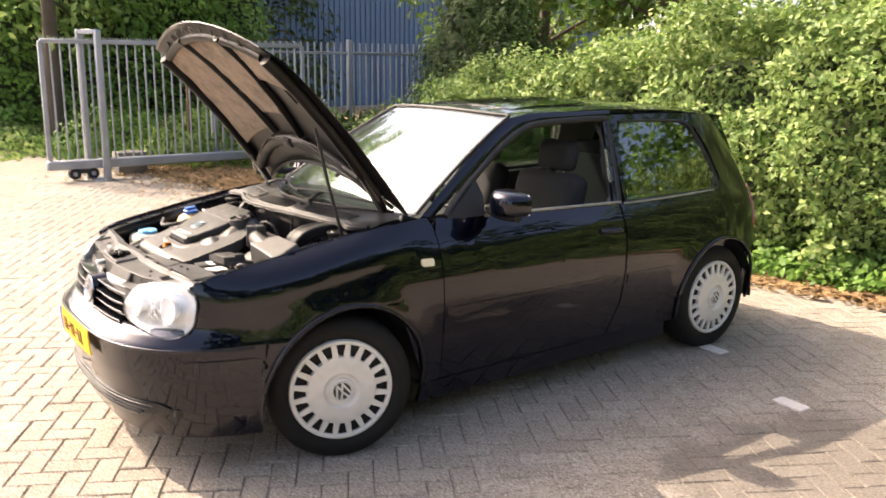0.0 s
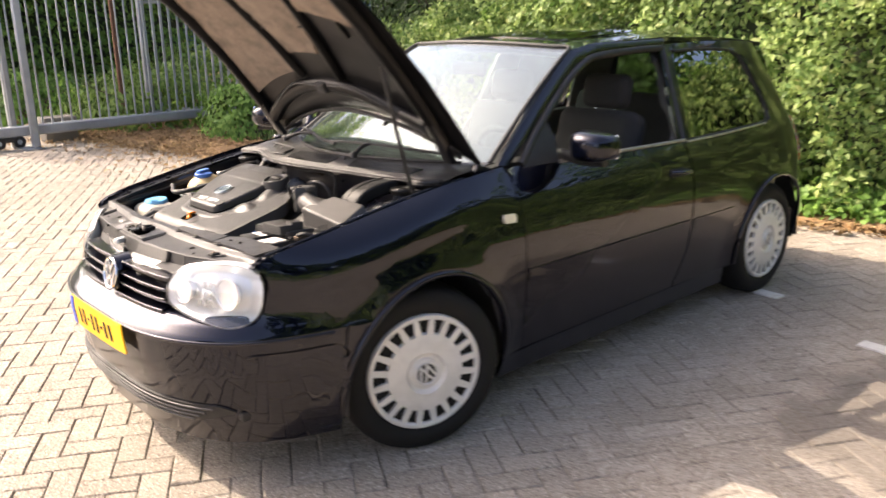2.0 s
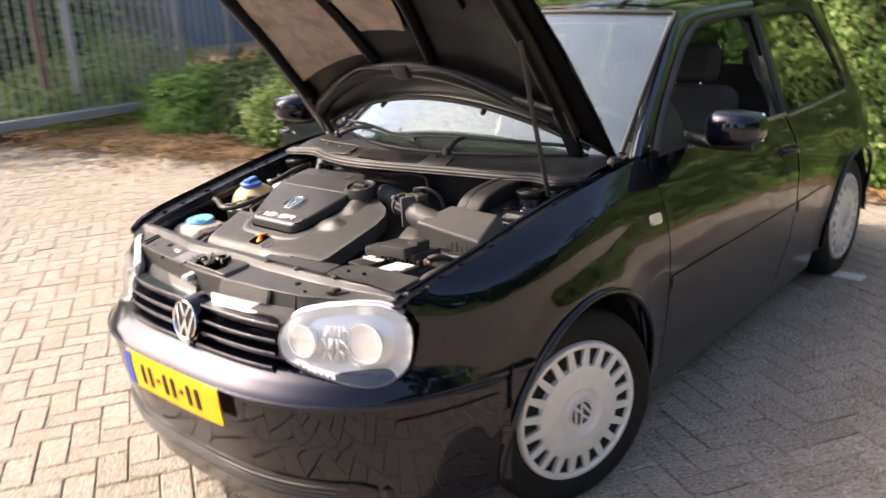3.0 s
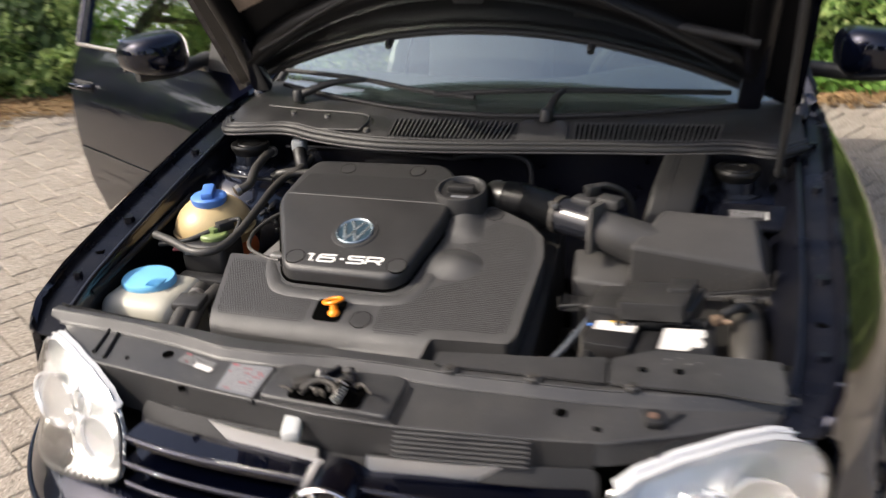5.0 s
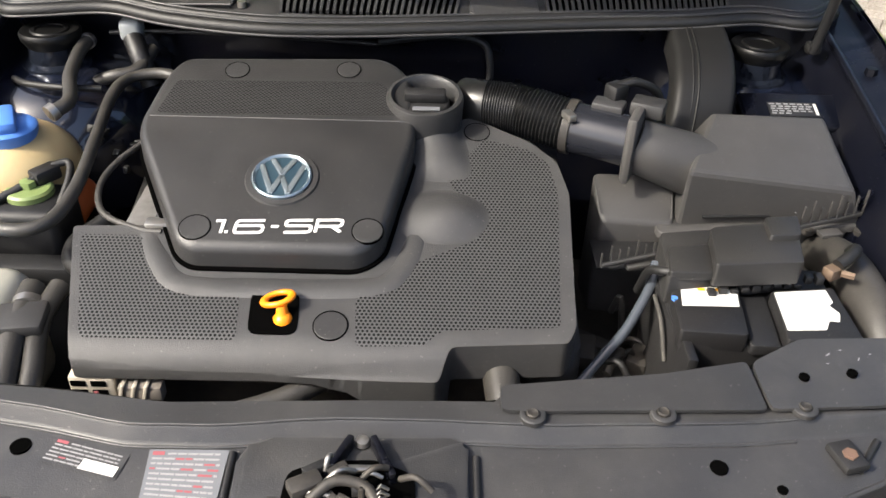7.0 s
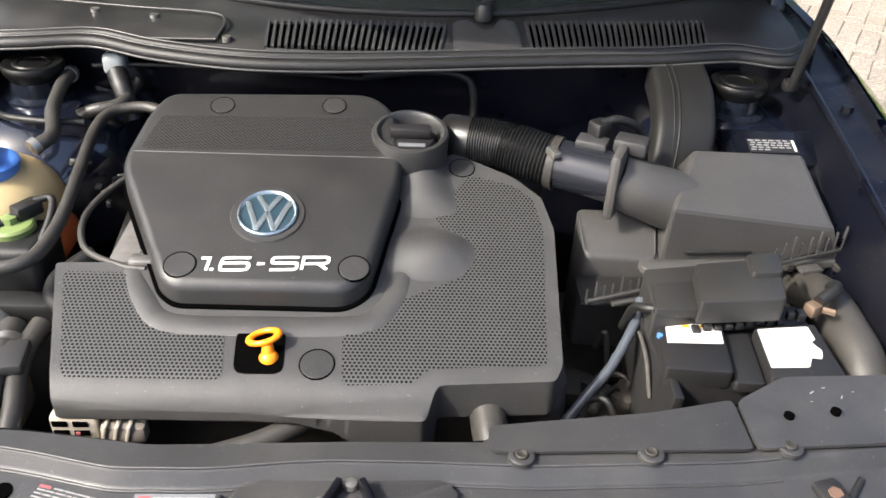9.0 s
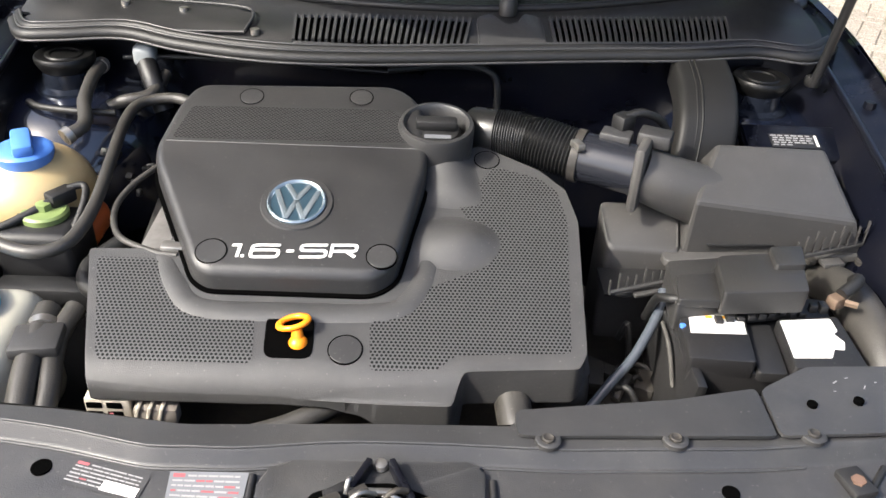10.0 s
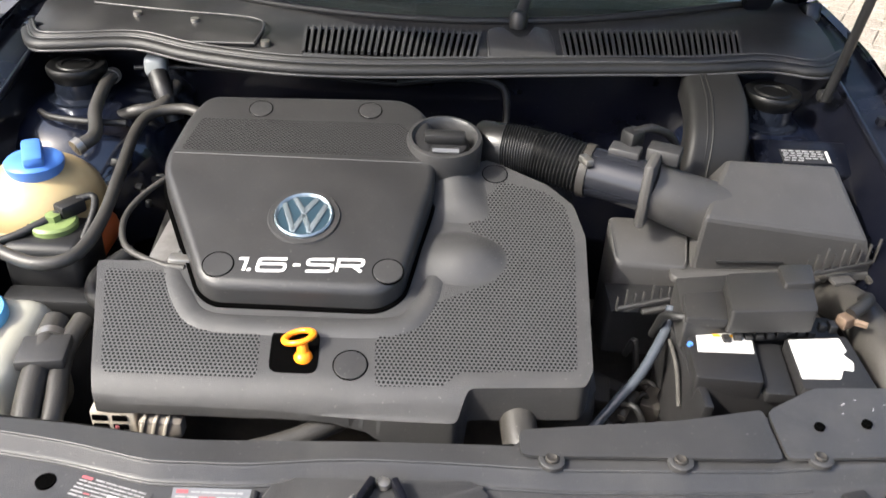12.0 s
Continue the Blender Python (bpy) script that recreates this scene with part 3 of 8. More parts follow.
cover = thing("ground_cover", "low glossy green ivy-like plants at the hedge foot", "ground cover", kind="stuff")
rng = np.random.default_rng(21)
x = rng.uniform(-1.5, 7, 9000)
d = rng.uniform(0.12, 0.8, 9000)
p = np.stack([x, np.array([bed_y(v) for v in x]) + d, 0.04 + rng.uniform(0, 1, 9000) * 0.28 * np.clip(d * 2, 0, 1)], 1)
leaves("leaf_mass", p, np.tile([0, -0.6, 1.0], (9000, 1)), 0.055, IVY_LEAF, cover, seed=6, long=1.3)


def bush(at, r, h, n, material, seed, label, size=0.06, name="bush"):
    ob = thing(name, label, "bush", at=at)
    rng = np.random.default_rng(seed)
    d = rng.normal(0, 1, (n, 3))
    d[:, 2] = np.abs(d[:, 2]) * 1.1 - 0.15
    d /= np.linalg.norm(d, axis=1)[:, None]
    wob = np.array([noise.noise(v * 2.2 + Vector((seed, 0, 0))) + 0.5 * noise.noise(v * 5 + Vector((0, seed, 0))) for v in (Vector(q) for q in d)])
    rad = (1 + 0.3 * wob) * rng.uniform(0.72, 1.04, n)
    p = d * rad[:, None] * np.array([r, r, h])
    p[:, 2] = np.maximum(p[:, 2] + 0.02, 0.02)
    leaves("foliage", p, d + np.array([0, 0, 0.3]), size, material, ob, seed=seed)
    bm = bmesh.new()
    r2 = random.Random(seed)
    for k in range(9):
        a = 2 * math.pi * k / 9 + r2.uniform(-0.3, 0.3)
        tube(bm, [(0.04 * math.cos(a), 0.04 * math.sin(a), 0), (0.35 * r * math.cos(a), 0.35 * r * math.sin(a), 0.45 * h), (0.75 * r * math.cos(a), 0.75 * r * math.sin(a), 0.8 * h)], lambda t: 0.018 * (1 - 0.7 * t), seg=6, n=4)
    part("stem", bm, WOODBARK, ob)
    return ob


bush((-13.6, 1.3, 0.02), 1.9, 0.45, 4500, HEDGE_LEAF, 24, "low sunlit grass and weeds beyond the gate", size=0.06)
bush((-16.2, 1.2, 0.02), 1.6, 0.5, 3500, HEDGE_LEAF, 23, "low sunlit grass and weeds beyond the gate", size=0.07)
bush((-7.3, 4.1, 0.02), 0.8, 0.75, 3500, IVY_LEAF, 31, "low leafy green shrub by the fence foot")
bush((-9.8, 3.6, 0.02), 1.3, 0.8, 4500, TREE_LEAF, 32, "sunlit low shrubs growing behind the sliding gate")
bush((-11.8, 2.6, 0.02), 1.3, 0.7, 3500, IVY_LEAF, 33, "sunlit low shrubs growing behind the sliding gate")
bush((-11.2, 5.4, 0.02), 1.6, 1.0, 4500, TREE_LEAF, 34, "green shrubs growing behind the fence")
bush((-15.0, 3.4, 0.02), 1.8, 0.9, 3500, HEDGE_LEAF, 35, "bright green shrubs beyond the gate", size=0.09)
# dark leaves put the shade over the next few shrubs into their colour
bush((-5.6, 4.15, 0.02), 0.8, 0.85, 4500, DARK_LEAF, 30, "low green shrub at the edge of the bed")
bush((-4.6, 4.3, 0.02), 0.75, 1.0, 5000, DARK_LEAF, 29, "dark green shrub at the edge of the bed")
bush((-6.6, 4.6, 0.02), 0.9, 0.9, 5000, DARK_LEAF, 28, "dark green shrub between fence and bed edge")
bush((-7.6, 7.6, 0.02), 1.3, 3.4, 11000, DARK_LEAF, 27, "tall dark green bush behind the fence end", size=0.08)
bush((-6.0, 6.9, 0.02), 1.2, 2.4, 9000, DARK_LEAF, 26, "tall dark green bush beside the hedge", size=0.07)
bush((-6.2, 6.2, 0.02), 1.3, 1.5, 6000, TREE_LEAF, 36, "dark green bush between fence and hedge")


# ---- trees ----
def tree(at, height, crown_r, crown_lo, n, material, seed, label, size=0.1, conifer=False):
    ob = thing("tree", label, "tree", at=at)
    r2 = random.Random(seed)
    rng = np.random.default_rng(seed)
    bm = bmesh.new()
    lean = r2.uniform(-0.3, 0.3)
    tube(bm, [(0, 0, 0), (lean * 0.3, 0.05, height * 0.3), (lean, 0.1, height * 0.65), (lean * 1.2, 0, height * 0.95)], lambda t: 0.025 * height * (1 - 0.85 * t) * 0.55 + 0.02, seg=10, n=5)
    tips = []
    for k in range(16):
        a = r2.uniform(0, 2 * math.pi)
        z0 = height * r2.uniform(max(crown_lo, 0.15), 0.85)
        ln = crown_r * r2.uniform(0.6, 1.05) * ((1.15 - z0 / height) if conifer else 1)
        tip = Vector((lean * z0 / height + ln * math.cos(a), ln * math.sin(a), z0 + ln * (0.05 if conifer else r2.uniform(0.15, 0.6))))
        tube(bm, [(lean * z0 / height, 0, z0), (lean * z0 / height + ln * 0.5 * math.cos(a), ln * 0.5 * math.sin(a), z0 + 0.25 * ln), tip], lambda t: 0.045 * (1 - 0.8 * t) + 0.006, seg=6, n=4)
        tips.append(tip)
    part("trunk", bm, WOODBARK, ob)
    cl = []
    for k in range(60):
        if conifer:
            z = height * (crown_lo + (1 - crown_lo) * rng.uniform() ** 1.3)
            rr = crown_r * (1 - (z / height - crown_lo) / (1 - crown_lo)) * 0.9 + 0.2
            a = rng.uniform(0, 2 * math.pi)
            cl.append((rr * math.cos(a) * rng.uniform(0.4, 1), rr * math.sin(a) * rng.uniform(0.4, 1), z, crown_r * 0.32))
        elif k < 16:
            t = tips[k]
            cl.append((t.x, t.y, t.z, crown_r * rng.uniform(0.25, 0.42)))
        else:
            d = rng.normal(0, 1, 3)
            d /= np.linalg.norm(d)
            zc = height * (crown_lo + 1) / 2
            q = rng.uniform(0.5, 1) ** 0.5
            cl.append((lean + d[0] * crown_r * q, d[1] * crown_r * q, zc + d[2] * height * (1 - crown_lo) / 2 * q, crown_r * rng.uniform(0.2, 0.4)))
    cl = np.array(cl)
    pick = rng.integers(0, len(cl), n)
    d = rng.normal(0, 1, (n, 3))
    d /= np.linalg.norm(d, axis=1)[:, None]
    p = cl[pick, :3] + d * cl[pick, 3:4] * (rng.uniform(0.2, 1, n) ** 0.4)[:, None] * np.array([1, 1, 0.75])
    p[:, 2] = np.maximum(p[:, 2], 0.1)
    leaves("crown", p, d + np.array([0, 0, 0.5]), size, material, ob, seed=seed)
    return ob


tree((-17.5, 5.6, 0), 9, 2.3, 0.12, 12000, DARK_LEAF, 41, "tall dark evergreen tree behind the fence", 0.13, True)
tree((-9.0, 10.2, 0), 9, 2.9, 0.05, 14000, TREE_LEAF, 42, "leafy dark green tree behind the fence", 0.12)
tree((-4.5, 10.0, 0), 8, 3.0, 0.06, 15000, IVY_LEAF, 43, "broad dark green tree behind the hedge", 0.12)
tree((-1.5, 11.0, 0), 8.5, 2.8, 0.08, 14000, TREE_LEAF, 44, "dark green tree behind the hedge", 0.12, False)
tree((4.8, 13.0, 0), 9.0, 3.0, 0.1, 9000, IVY_LEAF, 45, "broadleaf tree showing above the hedge", 0.14)
tree((-20.0, 4.5, 0), 7.5, 3.2, 0.25, 9000, HEDGE_LEAF, 46, "tree with light green overhanging leaves", 0.14)
tree((-14.6, 2.9, 0), 11.0, 3.2, 0.14, 13000, HEDGE_LEAF, 47, "tree with light green leaves above the gate", 0.12)
tree((-24.0, 10.5, 0), 9, 3.6, 0.1, 9000, DARK_LEAF, 48, "dark evergreen tree far beyond the gate", 0.16, True)
tree((-27.0, 1.0, 0), 9, 3.6, 0.15, 8000, TREE_LEAF, 49, "dark green tree far across the yard", 0.16)

tree((-12.6, 1.75, 0), 9.5, 2.6, 0.36, 8000, HEDGE_LEAF, 50, "dark-trunked tree standing behind the gate", 0.11)
wall_hedge = thing("yard_hedge", "tall shaded hedge closing the far end of the yard", "hedge")
pts, nr = foliage_shell(54, 15000, -16, 3, lambda x: 0.0, lambda x: 3.4 + 0.5 * math.sin(x * 1.1), 1.6)
leaves("foliage", pts, nr, 0.12, TREE_LEAF, wall_hedge, seed=55)
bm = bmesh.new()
# dark sheet behind these leaves, standing in for deep shade
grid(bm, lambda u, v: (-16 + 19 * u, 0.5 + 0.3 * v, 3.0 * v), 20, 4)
part("shade_backing", bm, SHADE_CORE, wall_hedge)
wall_hedge.matrix_world = pose(-17.5, 0.5, 0, 0, 0, 90)
thicket = thing("thicket", "dark green thicket of tall bushes behind the gate", "hedge")
pts, nr = foliage_shell(57, 10000, -6, 0.2, lambda x: 0.0, lambda x: 3.6 + 0.5 * math.sin(x * 1.4), 1.4, 0.45)
leaves("foliage", pts, nr, 0.085, IVY_LEAF, thicket, seed=58)
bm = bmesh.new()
# same kind of added shade sheet at the thicket's back
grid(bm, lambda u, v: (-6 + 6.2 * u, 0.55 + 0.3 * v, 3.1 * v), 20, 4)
part("shade_backing", bm, SHADE_CORE, thicket)
thicket.matrix_world = pose(-13.6, 6.3, 0, 0, 0, 90)
# greenery and open yard on the far side, behind the camera's way
far_hedge = thing("far_hedge", "long green hedge across the yard with grass at its foot", "hedge")
pts, nr = foliage_shell(51, 16000, -14, 22, lambda x: 0.0, lambda x: 2.0 + 0.3 * math.sin(x * 1.7), 1.6)
leaves("foliage", pts, nr, 0.13, HEDGE_LEAF, far_hedge, seed=52)
far_hedge.matrix_world = pose(13.5, 2.0, 0, 0, 0, -90)
for k, (x, y, h) in enumerate([(8.5, 11.5, 5.5), (12.5, 9.0, 6), (15.0, 4.5, 6.5), (17, -9, 9), (18.5, -4.5, 9), (17.5, 0, 8), (18, 4.5, 8), (17, 9, 7.5), (18, 13.5, 8), (5, -26, 9), (-6, -28, 10)]):
    tree((x, y, 0), h, 3.4, 0.12, 8000, DARK_LEAF, 60 + k, "dark green tree across the yard", 0.28)


# ---- sliding gate and fence ----
def bar(bm, a, b, w, d):
    """A square hollow section from a to b."""
    a, b = Vector(a), Vector(b)
    v = b - a
    m = Matrix.Translation((a + b) / 2) @ v.to_track_quat("Z", "Y").to_matrix().to_4x4() @ Matrix.Diagonal((w, d, v.length, 1))
    r = bmesh.ops.create_cube(bm, size=1, matrix=m)
    es = {e for q in r["verts"] for e in q.link_edges}
    bmesh.ops.bevel(bm, geom=list(es), offset=min(w, d) * 0.15, segments=1, affect="EDGES")
    return bm


gate = thing("sliding_gate", "open galvanised steel sliding gate with upright bars", "gate", at=(-8.5, 0, 0))
GY0, GY1, GH = 0.78, 4.6, 1.87
part("bottom_beam", bar(bmesh.new(), (0, GY0 - 0.05, 0.22), (0, GY1, 0.22), 0.12, 0.13), GALV, gate)
part("top_rail", bar(bmesh.new(), (0, GY0, GH), (0, GY1, GH), 0.05, 0.06), GALV, gate)
part("end_post", bar(bmesh.new(), (0, GY0, 0.28), (0, GY0, GH), 0.06, 0.06), GALV, gate)
part("end_post", bar(bmesh.new(), (0, GY1, 0.28), (0, GY1, GH), 0.06, 0.06), GALV, gate)
for k in range(30):
    y = GY0 + (GY1 - GY0) * (k + 1) / 31
    part("upright_bar", bar(bmesh.new(), (0, y, 0.28), (0, y, GH - 0.03), 0.022, 0.022), GALV, gate)
for k in range(96):
    y = GY0 + (GY1 - GY0) * (k + 0.5) / 96
    part("comb_tooth", box(bmesh.new(), (0, y, GH + 0.042), (0.006, 0.012, 0.035)), GALV, gate)
post = thing("gate_post", "twin galvanised guide post of the sliding gate", "post", at=(-8.42, 1.42, 0))
for x, y in ((-0.17, -0.12), (0.13, 0.04)):
    part("upright", bar(bmesh.new(), (x, y, 0), (x, y, 2.02), 0.09, 0.09), GALV, post)
part("bridge", bar(bmesh.new(), (-0.20, -0.135, 2.0), (0.16, 0.055, 2.0), 0.09, 0.06), GALV, post)
part("foot_plate", box(bmesh.new(), (-0.02, 0, 0.01), (0.5, 0.26, 0.02), 0.004), GALV, post)
roller = thing("gate_roller", "black roller carriage under the gate beam", "roller", at=(-8.5, 1.18, 0))
for y in (-0.1, 0.14):
    bm = bmesh.new()
    rod(bm, (-0.05, y, 0.09), (0.05, y, 0.09), 0.075, seg=20)
    part("wheel", bm, RUBBER, roller)
    bm = bmesh.new()
    rod(bm, (-0.056, y, 0.09), (0.056, y, 0.09), 0.03, seg=14)
    part("hub", bm, GALV, roller)
part("bracket", box(bmesh.new(), (0, 0.02, 0.12), (0.07, 0.34, 0.06), 0.008), BLACKMETAL, roller)
block = thing("concrete_block", "grey concrete footing block beside the gate", "block", at=(-8.9, 1.95, 0))
part("body", box(bmesh.new(), (0, 0, 0.16), (0.30, 0.42, 0.32), 0.015), mat("rough_concrete", (0.14, 0.13, 0.115), rough=0.9, var=0.2, scale=9, bump=0.5, bump_scale=80), block)

fence = thing("fence", "tall grey steel bar fence behind the planting bed", "fence")
fx = -8.75
part("rail", bar(bmesh.new(), (fx, 3.2, 1.78), (fx, 9.6, 1.78), 0.045, 0.045), GALV, fence)
part("rail", bar(bmesh.new(), (fx, 3.2, 0.25), (fx, 9.6, 0.25), 0.07, 0.08), GALV, fence)
for k in range(52):
    y = 3.25 + k * 0.122
    part("upright_bar", bar(bmesh.new(), (fx, y, 0.2), (fx, y, 1.95), 0.026, 0.026), GALV, fence)
for y in (3.2, 5.6, 8.0):
    part("post", bar(bmesh.new(), (fx, y, 0), (fx, y, 2.0), 0.08, 0.08), GALV, fence)
tp = thing("timber_post", "rusty brown post standing behind the gate", "post", at=(-9.1, 2.95, 0))
part("shaft", bar(bmesh.new(), (0, 0, 0), (0, 0, 1.9), 0.06, 0.06), mat("rusty_brown", (0.14, 0.07, 0.04), rough=0.85, var=0.3, scale=10), tp)

hall = thing("blue_hall", "industrial hall clad in blue corrugated steel", "building", at=(-24, 12, 0))
bm = bmesh.new()
prof = []
for k in range(90):
    y = -2 + k * 0.22
    prof += [(0, y), (0, y + 0.11), (0.05, y + 0.135), (0.05, y + 0.195)]
for z0, z1 in ((0.0, 5.2),):
    lo = [bm.verts.new((x, y, z0)) for x, y in prof]
    hi = [bm.verts.new((x, y, z1)) for x, y in prof]
    for i in range(len(prof) - 1):
        bm.faces.new((lo[i], lo[i + 1], hi[i + 1], hi[i]))
part("cladding", bm, BLUE_SHEET, hall, smooth=False)
part("roof", box(bmesh.new(), (-4, 7.9, 5.3), (8.3, 20.2, 0.2), 0.02), GALV, hall)
part("wall", box(bmesh.new(), (-4.1, 7.9, 2.6), (8, 19.8, 5.2)), BLUE_SHEET, hall)


# ---- the car: nose towards -y, its left side towards +x, front axle at y = 0 ----
car = thing("hatchback_car", "dark midnight-blue three-door hatchback with bonnet and far door open", "car")
YC, YR, NF, NR = 0.25, 2.45, 3.3, 3.2
AX = 2.511
WZ = 0.312


def lerp(v, ks, vs):
    return float(np.interp(v, ks, vs))


def smooth_table(ks, vs, k=31):
    """A smooth curve through the table."""
    zz = np.linspace(ks[0], ks[-1], 400)
    y = np.interp(zz, ks, vs)
    ker = np.hanning(k)
    ker /= ker.sum()
    y = np.convolve(np.pad(y, k // 2, mode="reflect", reflect_type="odd"), ker, "valid")
    return lambda z: float(np.interp(z, zz, y))


half = smooth_table([0.10, 0.15, 0.25, 0.45, 0.6, 0.72, 0.82, 0.90, 0.95, 1.385, 1.45, 1.5], [0.78, 0.795, 0.825, 0.853, 0.862, 0.860, 0.843, 0.812, 0.777, 0.575, 0.545, 0.52])
nose = smooth_table([0.10, 0.2, 0.3, 0.45, 0.55, 0.578, 0.588, 0.62, 0.645, 0.66, 0.72, 0.78, 0.84, 0.90, 1.0, 1.3], [-0.775, -0.805, -0.835, -0.862, -0.872, -0.874, -0.868, -0.832, -0.812, -0.806, -0.797, -0.765, -0.70, -0.62, -0.45, -0.1], 11)
tail = smooth_table([0.10, 0.25, 0.4, 0.6, 0.64, 0.95, 1.1, 1.36, 1.5], [3.10, 3.22, 3.27, 3.27, 3.20, 3.17, 3.10, 2.93, 2.85])


def flare(y, z):
    """How far the skin swells round a wheel arch."""
    if z < WZ - 0.10:
        return 0.0
    f = 0.0
    for yc in (0, AX):
        d = math.hypot(y - yc, z - WZ)
        f += 0.015 * math.exp(-((d - 0.375) / 0.055) ** 2)
    return f


def centred(x):
    """Sideways place in the world: the car's middle plane stands at x = 0.045."""
    return x + 0.045 * (1 - max(-1.0, min(1.0, x / 0.40)))


def uncentred(x):
    """The inverse of centred()."""
    return x if x >= 0.40 else x - 0.09 if x <= -0.31 else (x - 0.045) / 0.8875


def skin(p, z, off=0.0, sx=1):
    """The car's outer skin. p: angle from the nose (0) to the flank (pi / 2), then metres of y past it."""
    a = half(z)
    if p < math.pi / 2:
        b = YC - nose(z)
        c, s = max(math.cos(p), 0.0), max(math.sin(p), 0.0)
        x, y = a * s ** (2 / NF), YC - b * c ** (2 / NF)
        nx, ny = (s ** (2 - 2 / NF)) / a, -(c ** (2 - 2 / NF)) / b
    else:
        y = YC + (p - math.pi / 2)
        if y <= YR:
            x, nx, ny = a, 1.0, 0.0
        else:
            b = tail(z) - YR
            k = min((y - YR) / b, 1.0)
            x = a * max(1 - k ** NR, 0.0) ** (1 / NR)
            nx, ny = 1.0, 0.0
    ln = math.hypot(nx, ny) or 1
    off += flare(y, z)
    return Vector((centred(sx * (x + off * nx / ln)), y + off * ny / ln, z))


def py(y, z):
    """Skin coordinate of a flank point."""
    if y >= YC:
        return (math.pi / 2 + y - YC, z)
    k = min((YC - y) / (YC - nose(z)), 1.0)
    return (math.acos(min(k ** (NF / 2), 1.0)), z)


def px(x, z):
    """Skin coordinate of a front point."""
    return (math.asin(min((abs(x) / half(z)) ** (NF / 2), 1.0)), z)


def edge(pts, n=5):
    """Extra points along each side of an outline."""
    out = []
    for a, b in zip(pts, pts[1:] + pts[:1]):
        out += [(a[0] + (b[0] - a[0]) * k / n, a[1] + (b[1] - a[1]) * k / n) for k in range(n)]
    return out


def arch_pts(yc, r, z0, z1, n=18, rev=False):
    """Points of a wheel arch, front to back, between two heights."""
    t0, t1 = math.asin((z0 - WZ) / r), math.asin((z1 - WZ) / r)
    an = [math.pi - t0 + (t1 - (math.pi - t0)) * k / n for k in range(n + 1)]
    p = [(yc + r * math.cos(a), WZ + r * math.sin(a)) for a in an]
    return p[::-1] if rev else p


RA = 0.372


def flank(poly_yz, off=0.0, sx=1, thick=0.012, step=0.05):
    return sheet([py(y, z) for y, z in poly_yz], lambda p, z: skin(p, z, off, sx), step, thick)


# headlight outline, from above the grille round to the flank
HL = [px(x, z) for x, z in ((0.405, 0.735), (0.404, 0.70), (0.415, 0.672), (0.44, 0.657), (0.50, 0.642), (0.57, 0.627), (0.625, 0.615), (0.66, 0.613), (0.688, 0.626), (0.702, 0.655), (0.706, 0.70), (0.702, 0.738), (0.688, 0.768), (0.66, 0.790), (0.62, 0.803), (0.57, 0.805), (0.50, 0.797), (0.45, 0.784), (0.42, 0.766))]

for _ in range(2):
    HL = [(a[0] * (1 - k) + b[0] * k, a[1] * (1 - k) + b[1] * k) for a, b in zip(HL, HL[1:] + HL[:1]) for k in (0.25, 0.75)]
HL_EDGE = edge(HL, 1)
WING_Y = [-0.66, -0.60, -0.55, -0.45, -0.30, -0.10, 0.10, 0.25, 0.45]
WING_X = [0.655, 0.690, 0.711, 0.727, 0.739, 0.748, 0.757, 0.764, 0.769]
WING_Z = [0.795, 0.818, 0.840, 0.863, 0.890, 0.928, 0.960, 0.978, 0.992]


def wing(p, z, off=0.0, sx=1):
    """The front wing: the flank below, rolling over to the bonnet gap above."""
    q = skin(p, z, 0, 1)
    top = lerp(q.y, WING_Y, WING_Z)
    k = (z - (top - 0.16)) / 0.16
    if k > 0:
        base = skin(*py(q.y, top - 0.16), 0, 1)
        x = base.x - (base.x - lerp(q.y, WING_Y, WING_X)) * min(k, 1.0) ** 2.9
        q.x += (x - q.x) * lerp(q.y, [0.10, 0.45], [1, 0])
    return Vector((centred(sx * (q.x + off)), q.y, q.z + off * 0.4))


FENDER = ([(-0.345, 0.60), (-0.52, 0.60), (-0.600, 0.603)]
          + [(skin(*px(x, z)).y, z) for x, z in ((0.660, 0.606), (0.700, 0.628), (0.708, 0.66), (0.7105, 0.70), (0.7075, 0.735), (0.696, 0.762), (0.676, 0.786), (0.640, 0.804))]
          + [(y, lerp(y, WING_Y, WING_Z)) for y in (-0.585, -0.56, -0.53, -0.48, -0.42, -0.35, -0.27, -0.18, -0.10, -0.02, 0.06, 0.14, 0.22, 0.30, 0.38, 0.455)]
          + [(0.475, 0.95), (0.478, 0.8), (0.482, 0.6), (0.485, 0.4), (0.487, 0.25), (0.40, 0.24)] + arch_pts(0, RA, 0.245, 0.598, rev=True))
DOOR = [(0.491, 0.25), (0.4885, 0.6), (0.4835, 0.8), (0.4815, 0.93), (0.51, 0.985), (0.70, 0.975), (0.95, 0.968), (1.2, 0.962), (1.45, 0.957), (1.685, 0.953), (1.682, 0.8), (1.675, 0.6), (1.655, 0.42), (1.61, 0.32), (1.58, 0.25)]
QUARTER = ([(1.70, 0.25), (1.59, 0.25), (1.62, 0.32), (1.666, 0.42), (1.686, 0.6), (1.694, 0.8), (1.697, 0.945), (2.1, 0.945), (2.53, 0.955), (2.60, 1.02), (2.56, 1.2), (2.50, 1.31), (2.40, 1.345), (2.1, 1.362), (1.83, 1.365), (1.82, 1.395), (2.2, 1.395), (2.55, 1.385), (2.80, 1.365), (2.86, 1.25), (2.95, 1.0), (3.0, 0.9), (3.02, 0.64), (2.9, 0.60)]
           + arch_pts(AX, RA, 0.245, 0.575, rev=True) + [(2.10, 0.24)])

